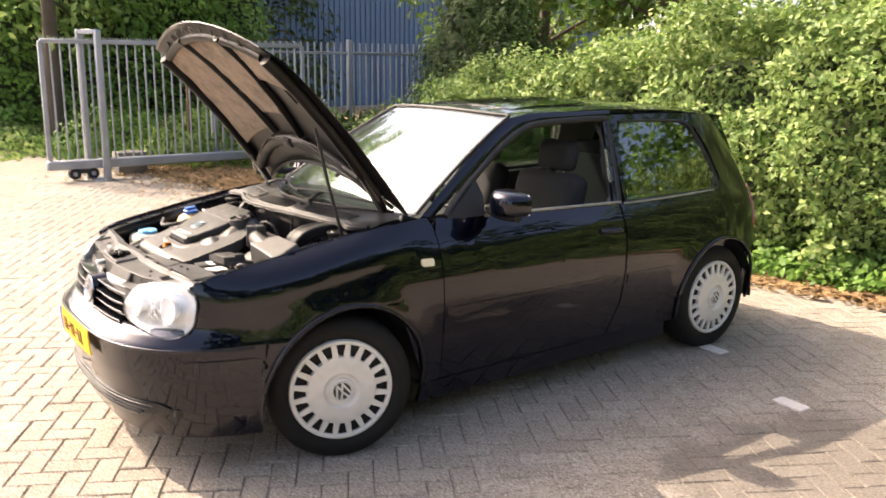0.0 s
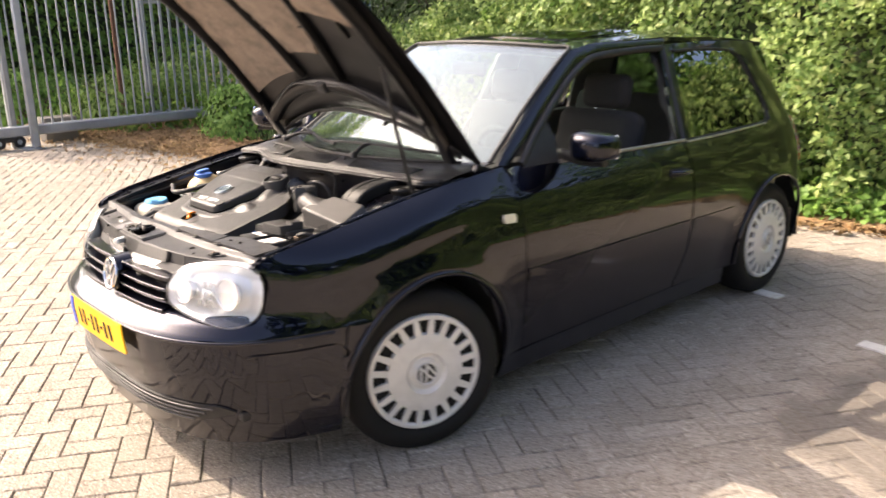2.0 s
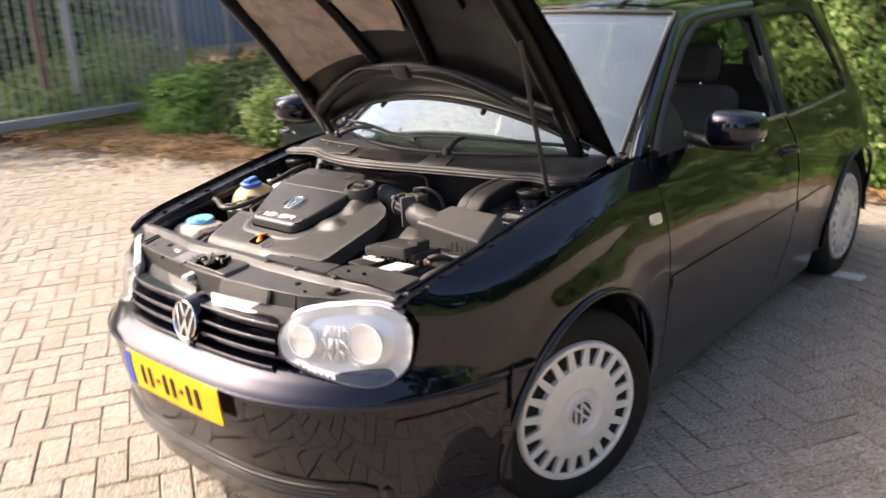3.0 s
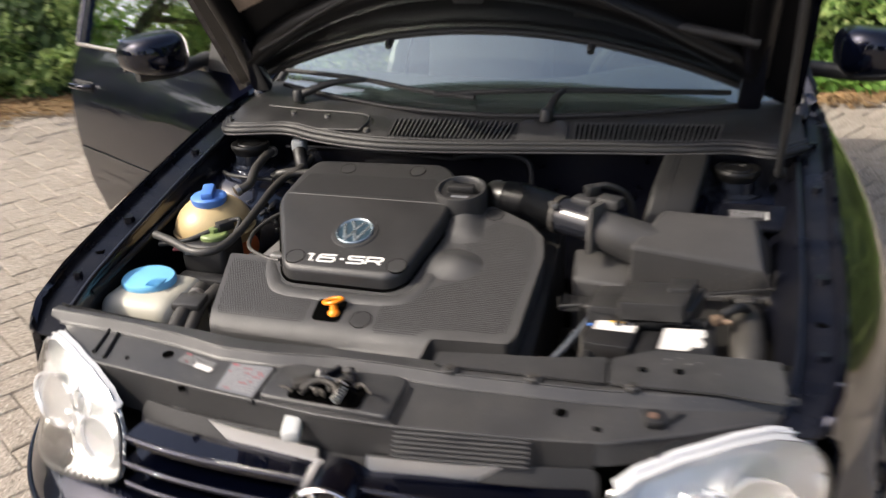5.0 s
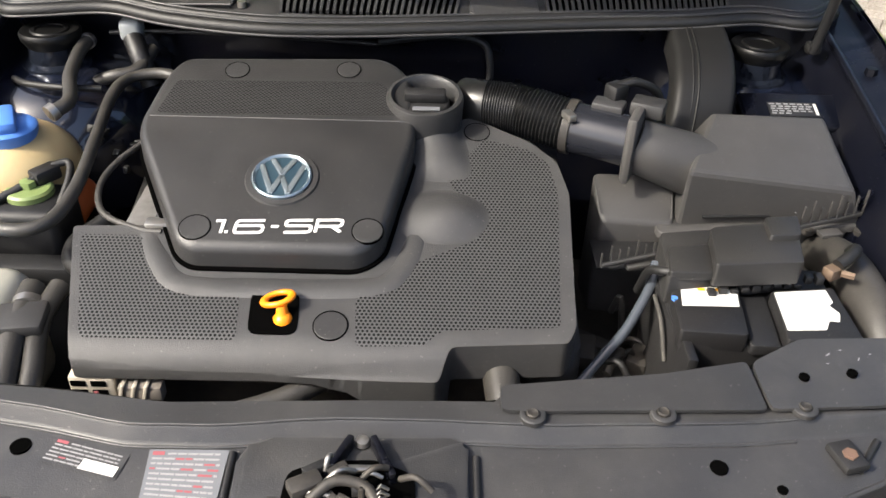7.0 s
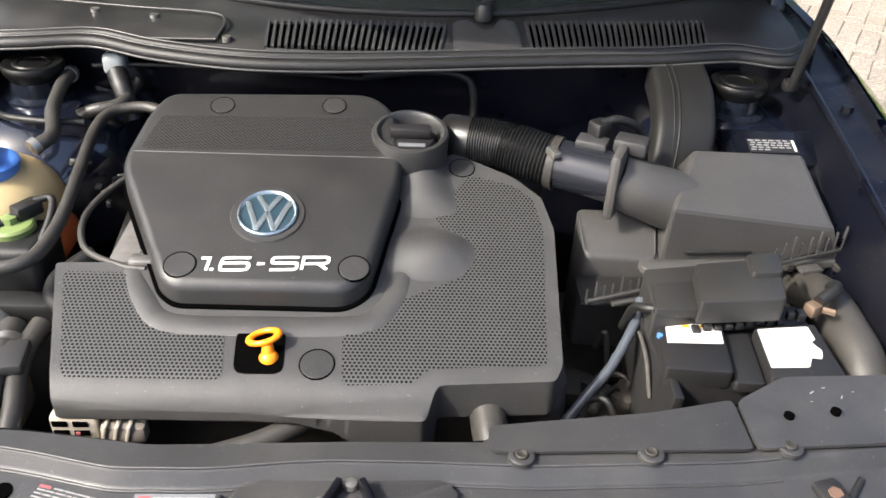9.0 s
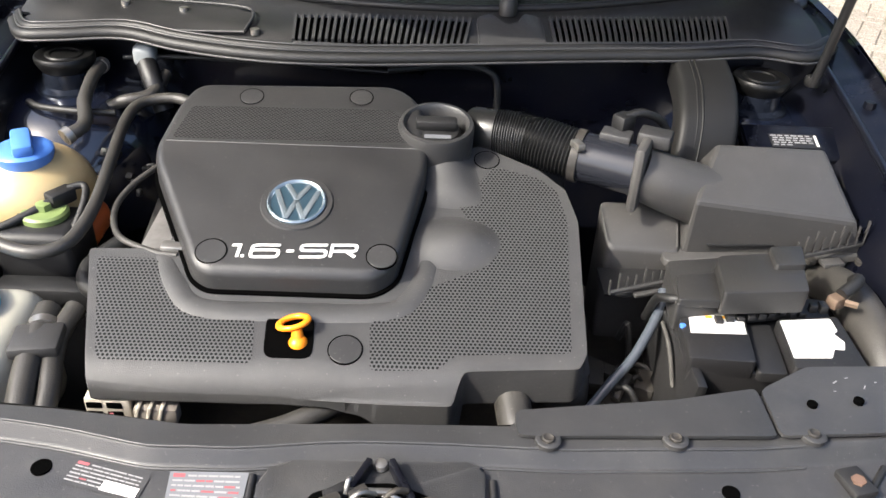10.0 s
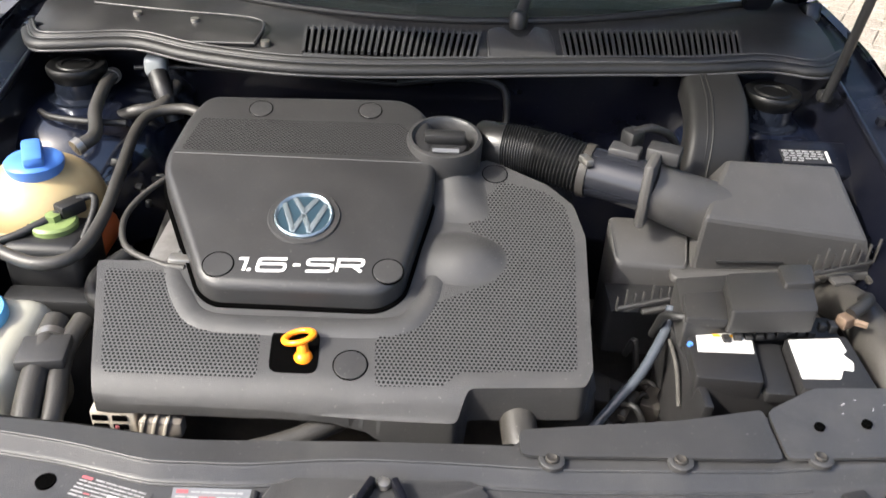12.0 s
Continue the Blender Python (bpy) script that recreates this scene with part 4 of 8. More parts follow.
for sx, side in ((1, "left"), (-1, "right")):
    part("front_fender", sheet([py(y, z) for y, z in FENDER], lambda p, z: wing(p, z, 0, sx), (0.05, 0.018), 0.012), PAINT, car)
    # painted flange inside the bonnet gap
    part("wing_flange", grid(bmesh.new(), lambda u, v: Vector((centred(sx * (lerp(-0.60 + 1.0 * u, WING_Y, WING_X) - 0.004 - 0.062 * v)), -0.60 + 1.0 * u, lerp(-0.60 + 1.0 * u, WING_Y, WING_Z) - lerp(v, [0, 0.1, 0.2, 1], [0.002, 0.014, 0.018, 0.024]))), 30, 10, 0.004), PAINT_FLANGE, car)
    part("rear_quarter_panel", flank(QUARTER, 0, sx, step=0.06), PAINT, car)
    # sill under the doors
    bm = sheet([py(y, z) for y, z in [(0.39, 0.14), (0.39, 0.236), (0.6, 0.243), (2.08, 0.243), (2.12, 0.14)]], lambda p, z: skin(p, z, -0.004, sx), 0.06, 0.02)
    part("sill", bm, PAINT, car)
    # A-pillar and roof rail, door frame lies inside it
    PU = [0, 0.12, 0.3, 0.48, 0.6, 0.72, 1]
    LOY, LOZ = [0.50, 0.60, 0.80, 1.0, 1.13, 1.3, 1.8], [0.992, 1.05, 1.175, 1.29, 1.352, 1.380, 1.390]
    HIY, HIZ = [0.43, 0.54, 0.745, 0.95, 1.08, 1.25, 1.82], [0.998, 1.072, 1.20, 1.325, 1.397, 1.42, 1.425]
    part("roof_pillar", grid(bmesh.new(), lambda u, v: skin(*py(lerp(u, PU, LOY) * (1 - v) + lerp(u, PU, HIY) * v, lerp(u, PU, LOZ) * (1 - v) + lerp(u, PU, HIZ) * v), 0.004 - 0.006 * (2 * v - 1) ** 2, sx), 48, 6, 0.02), PAINT, car)
    part("rear_pillar", flank([(1.735, 0.95), (1.755, 0.95), (1.85, 1.36), (1.82, 1.392), (1.80, 1.392)], 0.002, sx, 0.02), PAINT, car)
    # quarter window in its rubber
    part("quarter_window", flank(rounded([(1.74, 0.955), (2.52, 0.965), (2.56, 1.05), (2.45, 1.325), (2.3, 1.35), (1.86, 1.352)], 0.05, 4), -0.004, sx, 0.004), GLASS_DARK, car)
    tube_pts = [skin(*py(y, z), 0.001, sx) for y, z in [(1.74, 0.95), (2.1, 0.952), (2.50, 0.96), (2.56, 1.0), (2.555, 1.08), (2.50, 1.24), (2.44, 1.325), (2.30, 1.352), (2.0, 1.36), (1.86, 1.358)]]
    part("window_seal", tube(bmesh.new(), tube_pts, 0.007, 6, 4), RUBBER, car)
    part("window_sill_trim", tube(bmesh.new(), [skin(*py(y, z), 0.004, sx) for y, z in [(1.72, 0.945), (2.1, 0.947), (2.5, 0.956)]], 0.006, 6, 4), STEEL, car)
    # wheel arch lips and inner liners
    for yc in (0, AX):
        part("arch_lip", tube(bmesh.new(), [skin(*py(y, z), 0.004, sx) for y, z in arch_pts(yc, RA, 0.25, 0.25, 22)], 0.011, 8, 2), PAINT, car)
        bm = bmesh.new()
        grid(bm, lambda u, v: (centred(sx * (0.52 + 0.315 * v)), yc + (RA + 0.006) * math.cos(math.pi * u), WZ - 0.05 + (RA + 0.055) * math.sin(math.pi * u)), 24, 4)
        part("wheel_arch_liner", bm, PLASTIC_DARK, car)
    # rub strip behind the arch
    part("rub_strip", flank([(1.70, 0.53), (2.09, 0.525), (2.115, 0.555), (2.09, 0.575), (1.70, 0.578)], 0.005, sx, 0.010), PAINT, car)
    part("side_repeater", flank(rounded([(0.37, 0.797), (0.435, 0.793), (0.435, 0.827), (0.37, 0.831)], 0.012), 0.008, sx, 0.012), INDICATOR, car)

def on_nose(x, z, off=0.0):
    return skin(*px(x, z), off, 1 if x >= 0 else -1)


def nose_sheet(poly, off, thick, step=0.03):
    return sheet(poly, lambda x, z: on_nose(x, z, off), step, thick)


# front bumper skin with top shelf, lower grilles and number plate
z_lo, z_hi = 0.185, 0.618
bm = bmesh.new()


def bumper_fn(u, v):
    """Across from arch to arch (u), up the face (v), then the shelf folding back under the lamps."""
    z = z_lo + (z_hi - z_lo) * min(v / 0.85, 1.0)
    w = abs(2 * u - 1)
    zz = max(min(z, WZ + RA), 0.2)
    yb = -math.sqrt(max(RA ** 2 - (zz - WZ) ** 2, 0)) - 0.006 if z > 0.2 else -0.36
    p = py(yb, z)[0] * w
    sx = 1 if u >= 0.5 else -1
    crease = 0.004 * math.exp(-((z - 0.576) / 0.010) ** 2)
    q = skin(p, z, crease, sx)
    if v > 0.85:
        k = (v - 0.85) / 0.15
        n = skin(p, z, crease - 0.05 * k, sx)
        q = Vector((n.x, n.y, z + 0.022 * math.sin(k * math.pi / 2)))
    return q


grid(bm, bumper_fn, 96, 60, 0.006)
bumper = part("front_bumper", bm, PAINT, car)


part("bumper_insert", nose_sheet(rounded([(-0.64, 0.315), (-0.50, 0.270), (0.50, 0.270), (0.64, 0.315), (0.60, 0.338), (-0.60, 0.338)], 0.015), 0.008, 0.010), PLASTIC_DARK, bumper)
for k in range(4):
    z = 0.278 + 0.016 * k
    part("vent_slat", tube(bmesh.new(), [on_nose(x, z, 0.010) for x in np.linspace(-0.50 - 0.025 * k, 0.50 + 0.025 * k, 14)], 0.004, 6, 2), PLASTIC, bumper)
part("bumper_moulding", tube(bmesh.new(), [skin(p * (1 if p > 0 else -1), 0.573, 0.006, 1 if p > 0 else -1) for p in np.linspace(-1.15, 1.15, 60)], 0.005, 8, 2), PAINT, bumper)
for sx in (1, -1):
    part("bumper_strip", flank(rounded([(-0.385, 0.452), (-0.66, 0.448), (-0.66, 0.525), (-0.385, 0.528)], 0.02, 4), 0.006, sx, 0.010), PAINT, bumper)
# number plate, its characters as plain bars
plate = part("number_plate", nose_sheet(rounded([(-0.26, 0.475), (0.26, 0.475), (0.26, 0.585), (-0.26, 0.585)], 0.008, 2), 0.026, 0.005), YELLOW, bumper, "yellow number plate")
part("plate_band", nose_sheet([(-0.258, 0.477), (-0.218, 0.477), (-0.218, 0.583), (-0.258, 0.583)], 0.0285, 0.002), BLUE_EU, plate)
for x0 in (-0.155, -0.110, -0.025, 0.020, 0.105, 0.150):
    part("character_bar", nose_sheet([(x0, 0.500), (x0 + 0.017, 0.500), (x0 + 0.017, 0.562), (x0, 0.562)], 0.0285, 0.002), BLACK_INK, plate)
for x0 in (-0.067, 0.063):
    part("character_bar", nose_sheet([(x0, 0.526), (x0 + 0.018, 0.526), (x0 + 0.018, 0.536), (x0, 0.536)], 0.0285, 0.002), BLACK_INK, plate)

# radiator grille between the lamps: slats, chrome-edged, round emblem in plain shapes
grille = part("radiator_grille", nose_sheet(rounded([(-0.41, 0.772), (-0.412, 0.69), (-0.38, 0.628), (0.38, 0.628), (0.412, 0.69), (0.41, 0.772)], 0.02), -0.045, 0.01), PLASTIC_DARK, car)
for k, z in enumerate((0.634, 0.668, 0.702, 0.738)):
    for s in (-1, 1):
        xs_ = np.linspace(0.05, 0.395, 8)
        deep = (0.034, 0.036, 0.038, 0.040)[k]
        bm = grid(bmesh.new(), lambda u, v: on_nose(s * (0.045 + 0.352 * u), z + 0.008, -0.002) + Vector((-s * 0.01 * v * u, deep * v, 0.004 * v)), 10, 3, 0.006)
        sl = part("grille_slat", bm, PAINT, grille)
        part("slat_edge", tube(bmesh.new(), [on_nose(s * x, z + 0.006, 0.0005) for x in xs_], 0.0042, 8, 2), PAINT, sl)
        part("slat_front", grid(bmesh.new(), lambda u, v: on_nose(s * (0.045 + 0.352 * u), z + 0.006 - 0.012 * v, -0.001 - 0.006 * v), 10, 2, 0.004), PAINT, sl)
# bright strip set back above the slats
for s in (-1, 1):
    bm = grid(bmesh.new(), lambda u, v: Vector((centred(s * (0.042 + 0.30 * u)), lerp(0.042 + 0.30 * u, [0.04, 0.2, 0.35], [-0.744, -0.730, -0.703]) - 0.007 * v, 0.769 - 0.023 * v)), 10, 3, 0.006)
    part("bright_strip", bm, BRIGHT_STRIP, grille, "satin metal strip along the top of the grille")


def emblem(parent, m, r, rim, field, name="emblem"):
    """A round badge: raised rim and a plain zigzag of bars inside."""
    bm = bmesh.new()
    lathe(bm, [(r, 0), (r, 0.006), (r * 0.95, 0.009), (r * 0.88, 0.006), (r * 0.86, 0.003)], m, 40)
    e = part(name, bm, rim, parent)
    bm = bmesh.new()
    lathe(bm, [(r * 0.90, -0.004), (r * 0.90, 0.0035), (0.0001, 0.0045)], m, 40)
    part("field", bm, field, e)
    for (x0, y0), (x1, y1) in [((-0.70, 0.45), (-0.28, -0.72)), ((-0.28, -0.72), (0.0, -0.02)), ((0.0, -0.02), (0.28, -0.72)), ((0.28, -0.72), (0.70, 0.45)), ((-0.36, 0.72), (0.0, 0.10)), ((0.0, 0.10), (0.36, 0.72))]:
        a, b = Vector((x0 * r, y0 * r, 0.0048)), Vector((x1 * r, y1 * r, 0.0048))
        d = b - a
        bm = box(bmesh.new(), (0, 0, 0), (d.length + 0.12 * r, 0.19 * r, 0.004), 0.0008, m @ Matrix.Translation((a + b) / 2) @ Matrix.Rotation(math.atan2(d.y, d.x), 4, "Z"))
        part("raised_bar", bm, rim, e)
    return e


em = Matrix.Translation(on_nose(0, 0.70, 0.012)) @ Matrix.Rotation(radians(80), 4, "X")
bm = bmesh.new()
rod(bm, on_nose(0, 0.70, -0.05), on_nose(0, 0.70, 0.010), 0.066, 0.062, 32)
part("emblem_housing", bm, PAINT, grille)
emblem(grille, em, 0.058, CHROME, BLACK_INK)


# headlights: clear lens, bright reflector bowl, round lamps
def headlight(sx):
    def bowl_depth(p, z):
        near = min(math.hypot((p - a) * 0.45, z - b) for a, b in HL_EDGE)
        return -0.003 - 0.042 * min(near / 0.032, 1.0) ** 0.7
    hl = part("headlight", sheet(HL, lambda p, z: skin(p, z, bowl_depth(p, z), sx), 0.012, 0.003), REFLECTOR, car, "clear-lens headlight with round chrome lamps")
    ln = sheet(HL, lambda p, z: skin(p, z, 0.004, sx), 0.03, 0.004)
    lens = part("lens", ln, LENS, hl)
    lens.visible_shadow = False
    start = next(k for k in range(len(HL)) if HL[k - 1][1] >= 0.772 > HL[k][1])
    ring = [skin(p, z, -0.002, sx) for p, z in HL[start:] + HL[:start] if z < 0.772]
    part("bezel", tube(bmesh.new(), ring, 0.0028, 6, 1), PLASTIC_MID, hl)
    for x, z, r in ((0.625, 0.712, 0.050), (0.470, 0.712, 0.040)):
        c = on_nose(sx * x, z, -0.030)
        m = Matrix.Translation(c) @ Vector((0.25 * sx, -1, 0.12)).to_track_quat("Z", "Y").to_matrix().to_4x4()
        bm = bmesh.new()
        lathe(bm, [(r, 0.016), (r * 1.05, 0.022), (r * 0.97, 0.022), (r * 0.90, 0.006), (r * 0.70, -0.014), (r * 0.40, -0.028), (0.001, -0.033)], m, 36)
        bowl = part("reflector_bowl", bm, LAMP_BOWL, hl)
        bm = bmesh.new()
        lathe(bm, [(r * 0.24, -0.03), (r * 0.24, 0.004), (r * 0.14, 0.012), (0.001, 0.013)], m, 18)
        part("bulb_cap", bm, REFLECTOR, bowl)
    # small tilted facets between the two lamps
    rf = random.Random(31)
    for k in range(12):
        x, z = 0.522 + 0.016 * (k % 4), 0.678 + 0.030 * (k // 4)
        m = Matrix.Translation(on_nose(sx * x, z, -0.024)) @ Matrix.Rotation(rf.uniform(-0.5, 0.5), 4, "Z") @ Matrix.Rotation(rf.uniform(-0.5, 0.5), 4, "X")
        part("reflector_facet", box(bmesh.new(), (0, 0, 0), (0.0145, 0.006, 0.027), 0.0015, m), LAMP_BOWL, hl)
    # clear upper edge of the lens, folding back over the lamp
    rim_x = np.linspace(0.425, 0.675, 21)
    rim = [on_nose(sx * x, lerp(x, [0.42, 0.45, 0.50, 0.57, 0.62, 0.66, 0.688], [0.766, 0.784, 0.797, 0.805, 0.803, 0.790, 0.768]), 0.003) for x in rim_x]
    bm = grid(bmesh.new(), lambda u, v: rim[round(u * 20)] + Vector((-sx * 0.006 * v, 0.020 * v, 0.007 * math.sin(v * math.pi / 2))), 20, 5, 0.003)
    part("lens_shoulder", bm, LAMP_TOP, hl)
    part("lens_rib", tube(bmesh.new(), [q + Vector((-sx * 0.003, 0.009, 0.006)) for q in rim[1:-1]], 0.0022, 6, 2), LAMP_BOWL, hl)


headlight(1)
headlight(-1)

# ---- greenhouse ----
W0, W1 = (0.70, 0.44, 0.998), (0.555, 1.095, 1.405)


def screen_fn(u, v):
    s = 2 * u - 1
    xe, ye, ze = (W0[i] + (W1[i] - W0[i]) * v for i in range(3))
    yc = 0.175 + (1.015 - 0.175) * v
    zc = 0.995 + (1.425 - 0.995) * v
    bow = 0.018 * math.sin(math.pi * v)
    return Vector((centred(s * xe), ye + (yc - ye) * (1 - s * s), ze + (zc - ze) * (1 - s * s) + bow))


ws = part("windscreen", grid(bmesh.new(), screen_fn, 28, 16, 0.005), SCREEN_HAZED, car)
ws.visible_shadow = False
part("screen_seal", tube(bmesh.new(), [screen_fn(0, v) + Vector((0, 0, 0.003)) for v in np.linspace(0, 1, 9)] + [screen_fn(u, 1) + Vector((0, 0, 0.003)) for u in np.linspace(0.05, 0.95, 13)] + [screen_fn(1, v) + Vector((0, 0, 0.003)) for v in np.linspace(1, 0, 9)], 0.009, 6, 2), RUBBER, car)


def roof_fn(u, v):
    s = 2 * u - 1
    ye = 1.10 + 1.715 * v
    xe = lerp(v, [0, 0.25, 0.7, 1], [0.557, 0.56, 0.56, 0.555])
    ze = lerp(v, [0, 0.15, 0.4, 0.7, 1], [1.400, 1.420, 1.428, 1.412, 1.365])
    yc = 1.015 + (2.87 - 1.015) * v
    zc = lerp(v, [0, 0.15, 0.4, 0.7, 1], [1.426, 1.448, 1.460, 1.445, 1.395])
    k = 1 - abs(s) ** 2.6
    return Vector((centred(s * xe), ye + (yc - ye) * (1 - s * s), ze + (zc - ze) * k))


part("roof", grid(bmesh.new(), roof_fn, 28, 30, 0.02), PAINT, car)
bm = bmesh.new()
grid(bm, lambda u, v: roof_fn(0.13 + 0.74 * u, 0.10 + 0.30 * v) + Vector((0, 0, 0.006 + 0.006 * v)), 16, 10, 0.006)
part("sunroof", bm, GLASS_DARK, car, "dark glass sunroof")
bm = bmesh.new()
grid(bm, lambda u, v: Vector((centred((2 * u - 1) * lerp(v, [0, 1], [0.54, 0.64])), lerp(v, [0, 1], [2.815, 2.975]) + 0.05 * (1 - (2 * u - 1) ** 2), lerp(v, [0, 1], [1.37, 0.98]))), 14, 8, 0.005)
part("rear_window", bm, GLASS_DARK, car)
bm = bmesh.new()
grid(bm, lambda u, v: Vector((centred((2 * u - 1) * 0.70), 3.10 - 0.05 * v - 0.14 * abs(2 * u - 1) ** 4, 0.58 + 0.40 * v)), 16, 8, 0.01)
part("tailgate", bm, PAINT, car)
bm = bmesh.new()
grid(bm, lambda u, v: Vector((centred((2 * u - 1) * 0.80), 3.19 - 0.30 * abs(2 * u - 1) ** 4 - 0.05 * (1 - v), 0.22 + 0.40 * v)), 20, 8, 0.02)
part("rear_bumper", bm, PAINT, car)
for sx in (1, -1):
    part("tail_lamp", flank(rounded([(2.93, 0.70), (3.03, 0.66), (3.03, 0.93), (2.95, 0.955)], 0.03), 0.006, sx, 0.01), TAIL, car)


# ---- doors, mirrors ----
def door(sx, hinge, angle, glazed):
    """A front door with skin, window frame, glass, handle and mirror, swung about its front edge."""
    d = thing("x", "", "")
    d.name = "front_door"
    d.parent = car
    for k in ("label", "category"):
        if k in d:
            del d[k]
    part("door_skin", flank(DOOR, 0, sx, 0.03, 0.05), PAINT, d)
    part("window_frame", tube(bmesh.new(), [skin(*py(y, z), -0.005, sx) for y, z in [(0.56, 0.985), (0.68, 1.075), (0.82, 1.165), (1.0, 1.272), (1.15, 1.338), (1.25, 1.362), (1.5, 1.374), (1.76, 1.376), (1.775, 1.35), (1.74, 1.15), (1.70, 0.955)]], 0.017, 8, 4), PLASTIC_DARK if sx > 0 else PAINT, d)
    part("rear_frame_post", flank([(1.655, 0.955), (1.72, 0.955), (1.80, 1.37), (1.745, 1.37)], 0.001, sx, 0.02), PAINT, d)
    part("mirror_base", flank([(0.56, 0.975), (0.78, 0.972), (0.80, 1.06), (0.78, 1.13)], 0.004, sx, 0.02), PLASTIC_DARK, d)
    part("window_trim", tube(bmesh.new(), [skin(*py(y, z), 0.004, sx) for y, z in [(0.78, 0.972), (1.1, 0.966), (1.4, 0.96), (1.70, 0.954)]], 0.008, 6, 3), STEEL, d)
    part("rub_strip", flank([(0.50, 0.545), (0.50, 0.592), (1.66, 0.58), (1.665, 0.532)], 0.005, sx, 0.010), PAINT, d)
    h = part("door_handle", flank(rounded([(1.50, 0.805), (1.645, 0.80), (1.645, 0.84), (1.50, 0.845)], 0.015), 0.006, sx, 0.008), PLASTIC_DARK, d)
    part("grip", tube(bmesh.new(), [skin(*py(y, z), o, sx) for y, z, o in [(1.505, 0.827, 0.005), (1.53, 0.828, 0.03), (1.58, 0.826, 0.036), (1.62, 0.823, 0.03), (1.64, 0.82, 0.005)]], 0.011, 8, 4), PAINT, h)
    if glazed:
        g = part("window_glass", flank([(0.80, 0.97), (1.70, 0.955), (1.765, 1.36), (1.26, 1.35), (1.16, 1.325), (1.0, 1.255), (0.80, 1.13)], -0.012, sx, 0.004), SCREEN, d)
        g.visible_shadow = False
    card = flank([(0.52, 0.28), (0.52, 0.95), (1.66, 0.94), (1.64, 0.6), (1.56, 0.28)], -0.07, sx, 0.02)
    part("inner_panel", card, TRIM, d)
    # mirror
    bm = bmesh.new()
    c = Vector((centred(sx * 0.925), 0.80, 1.045))
    bmesh.ops.create_uvsphere(bm, u_segments=28, v_segments=16, radius=1)
    for v in bm.verts:
        q = v.co.copy()
        for i in range(3):
            q[i] = math.copysign(abs(q[i]) ** 0.62, q[i])
        x, y, z = q
        if y > 0.25:
            y = 0.25
        v.co = c + Vector((sx * x * 0.098, y * 0.085 + 0.025 * x * x, z * (0.062 - 0.008 * x)))
    mir = part("wing_mirror", bm, PAINT, d)
    bm = bmesh.new()
    box(bm, c + Vector((sx * 0.004, 0.04, 0)), (0.165, 0.008, 0.095), 0.003)
    part("mirror_glass", bm, CHROME, mir)
    part("mirror_lower_shell", tube(bmesh.new(), [c + Vector((sx * x, y, z)) for x, y, z in [(-0.19, 0.03, -0.05), (-0.12, 0.0, -0.052), (-0.03, -0.02, -0.055), (0.07, -0.01, -0.052)]], 0.022, 8, 4), PLASTIC_DARK, mir)
    if angle:
        m = Matrix.Translation(hinge) @ Matrix.Rotation(radians(angle), 4, "Z") @ Matrix.Translation(-Vector(hinge))
        d.matrix_world = m
    return d


door(1, (0.83, 0.48, 0), 0, False)["label"] = "closed front door with its window wound down"
door(-1, (-0.74, 0.48, 0), 62, True)["label"] = "front door standing wide open"


# ---- bonnet, propped open ----
HINGE_Y, HINGE_Z, LIFT = 0.40, 0.978, 57
H_OPEN = Matrix.Translation((0, HINGE_Y, HINGE_Z)) @ Matrix.Rotation(radians(-LIFT), 4, "X") @ Matrix.Translation((0, -HINGE_Y, -HINGE_Z))
HV = [0, 0.2, 0.45, 0.7, 0.88, 1]


def bonnet_fn(u, v, off=0.0):
    """Closed bonnet: u across, v from the hinges forward."""
    s = 2 * u - 1
    e = abs(s)
    xe = lerp(v, HV, [0.715, 0.71, 0.70, 0.685, 0.665, 0.62])
    ye = lerp(v, HV, [0.40, 0.20, -0.05, -0.30, -0.48, -0.575])
    ze = lerp(v, HV, [0.985, 0.972, 0.950, 0.912, 0.875, 0.835])
    yc = lerp(v, HV, [0.195, -0.02, -0.22, -0.43, -0.60, -0.70])
    zc = lerp(v, HV, [1.012, 1.005, 0.985, 0.945, 0.90, 0.845])
    k = 1 - e ** 2.2
    return Vector((s * xe, ye + (yc - ye) * (1 - e * e), ze + (zc - ze) * k - off))


def on_bonnet(x, v, off):
    """Bonnet point by sideways distance in metres."""
    xe = lerp(v, HV, [0.715, 0.71, 0.70, 0.685, 0.665, 0.62])
    return bonnet_fn(0.5 + 0.5 * max(-0.99, min(0.99, x / xe)), v, off)


bonnet = new("bonnet")
bonnet.parent = car
bonnet.matrix_world = H_OPEN
bonnet["label"] = "bonnet propped wide open, tan felt and black frame underneath"
part("outer_skin", grid(bmesh.new(), bonnet_fn, 36, 36, 0.004), PAINT, bonnet)


def inner_fn(u, v):
    s = 2 * u - 1
    uu, vv = 0.5 + 0.5 * s * 0.975, 0.015 + 0.965 * v
    b = max(abs(s), abs(2 * v - 1))
    return bonnet_fn(uu, vv, 0.006 + 0.022 * min(1, (1 - b) * 9))


part("inner_panel", grid(bmesh.new(), inner_fn, 36, 36), BONNET_IN, bonnet)
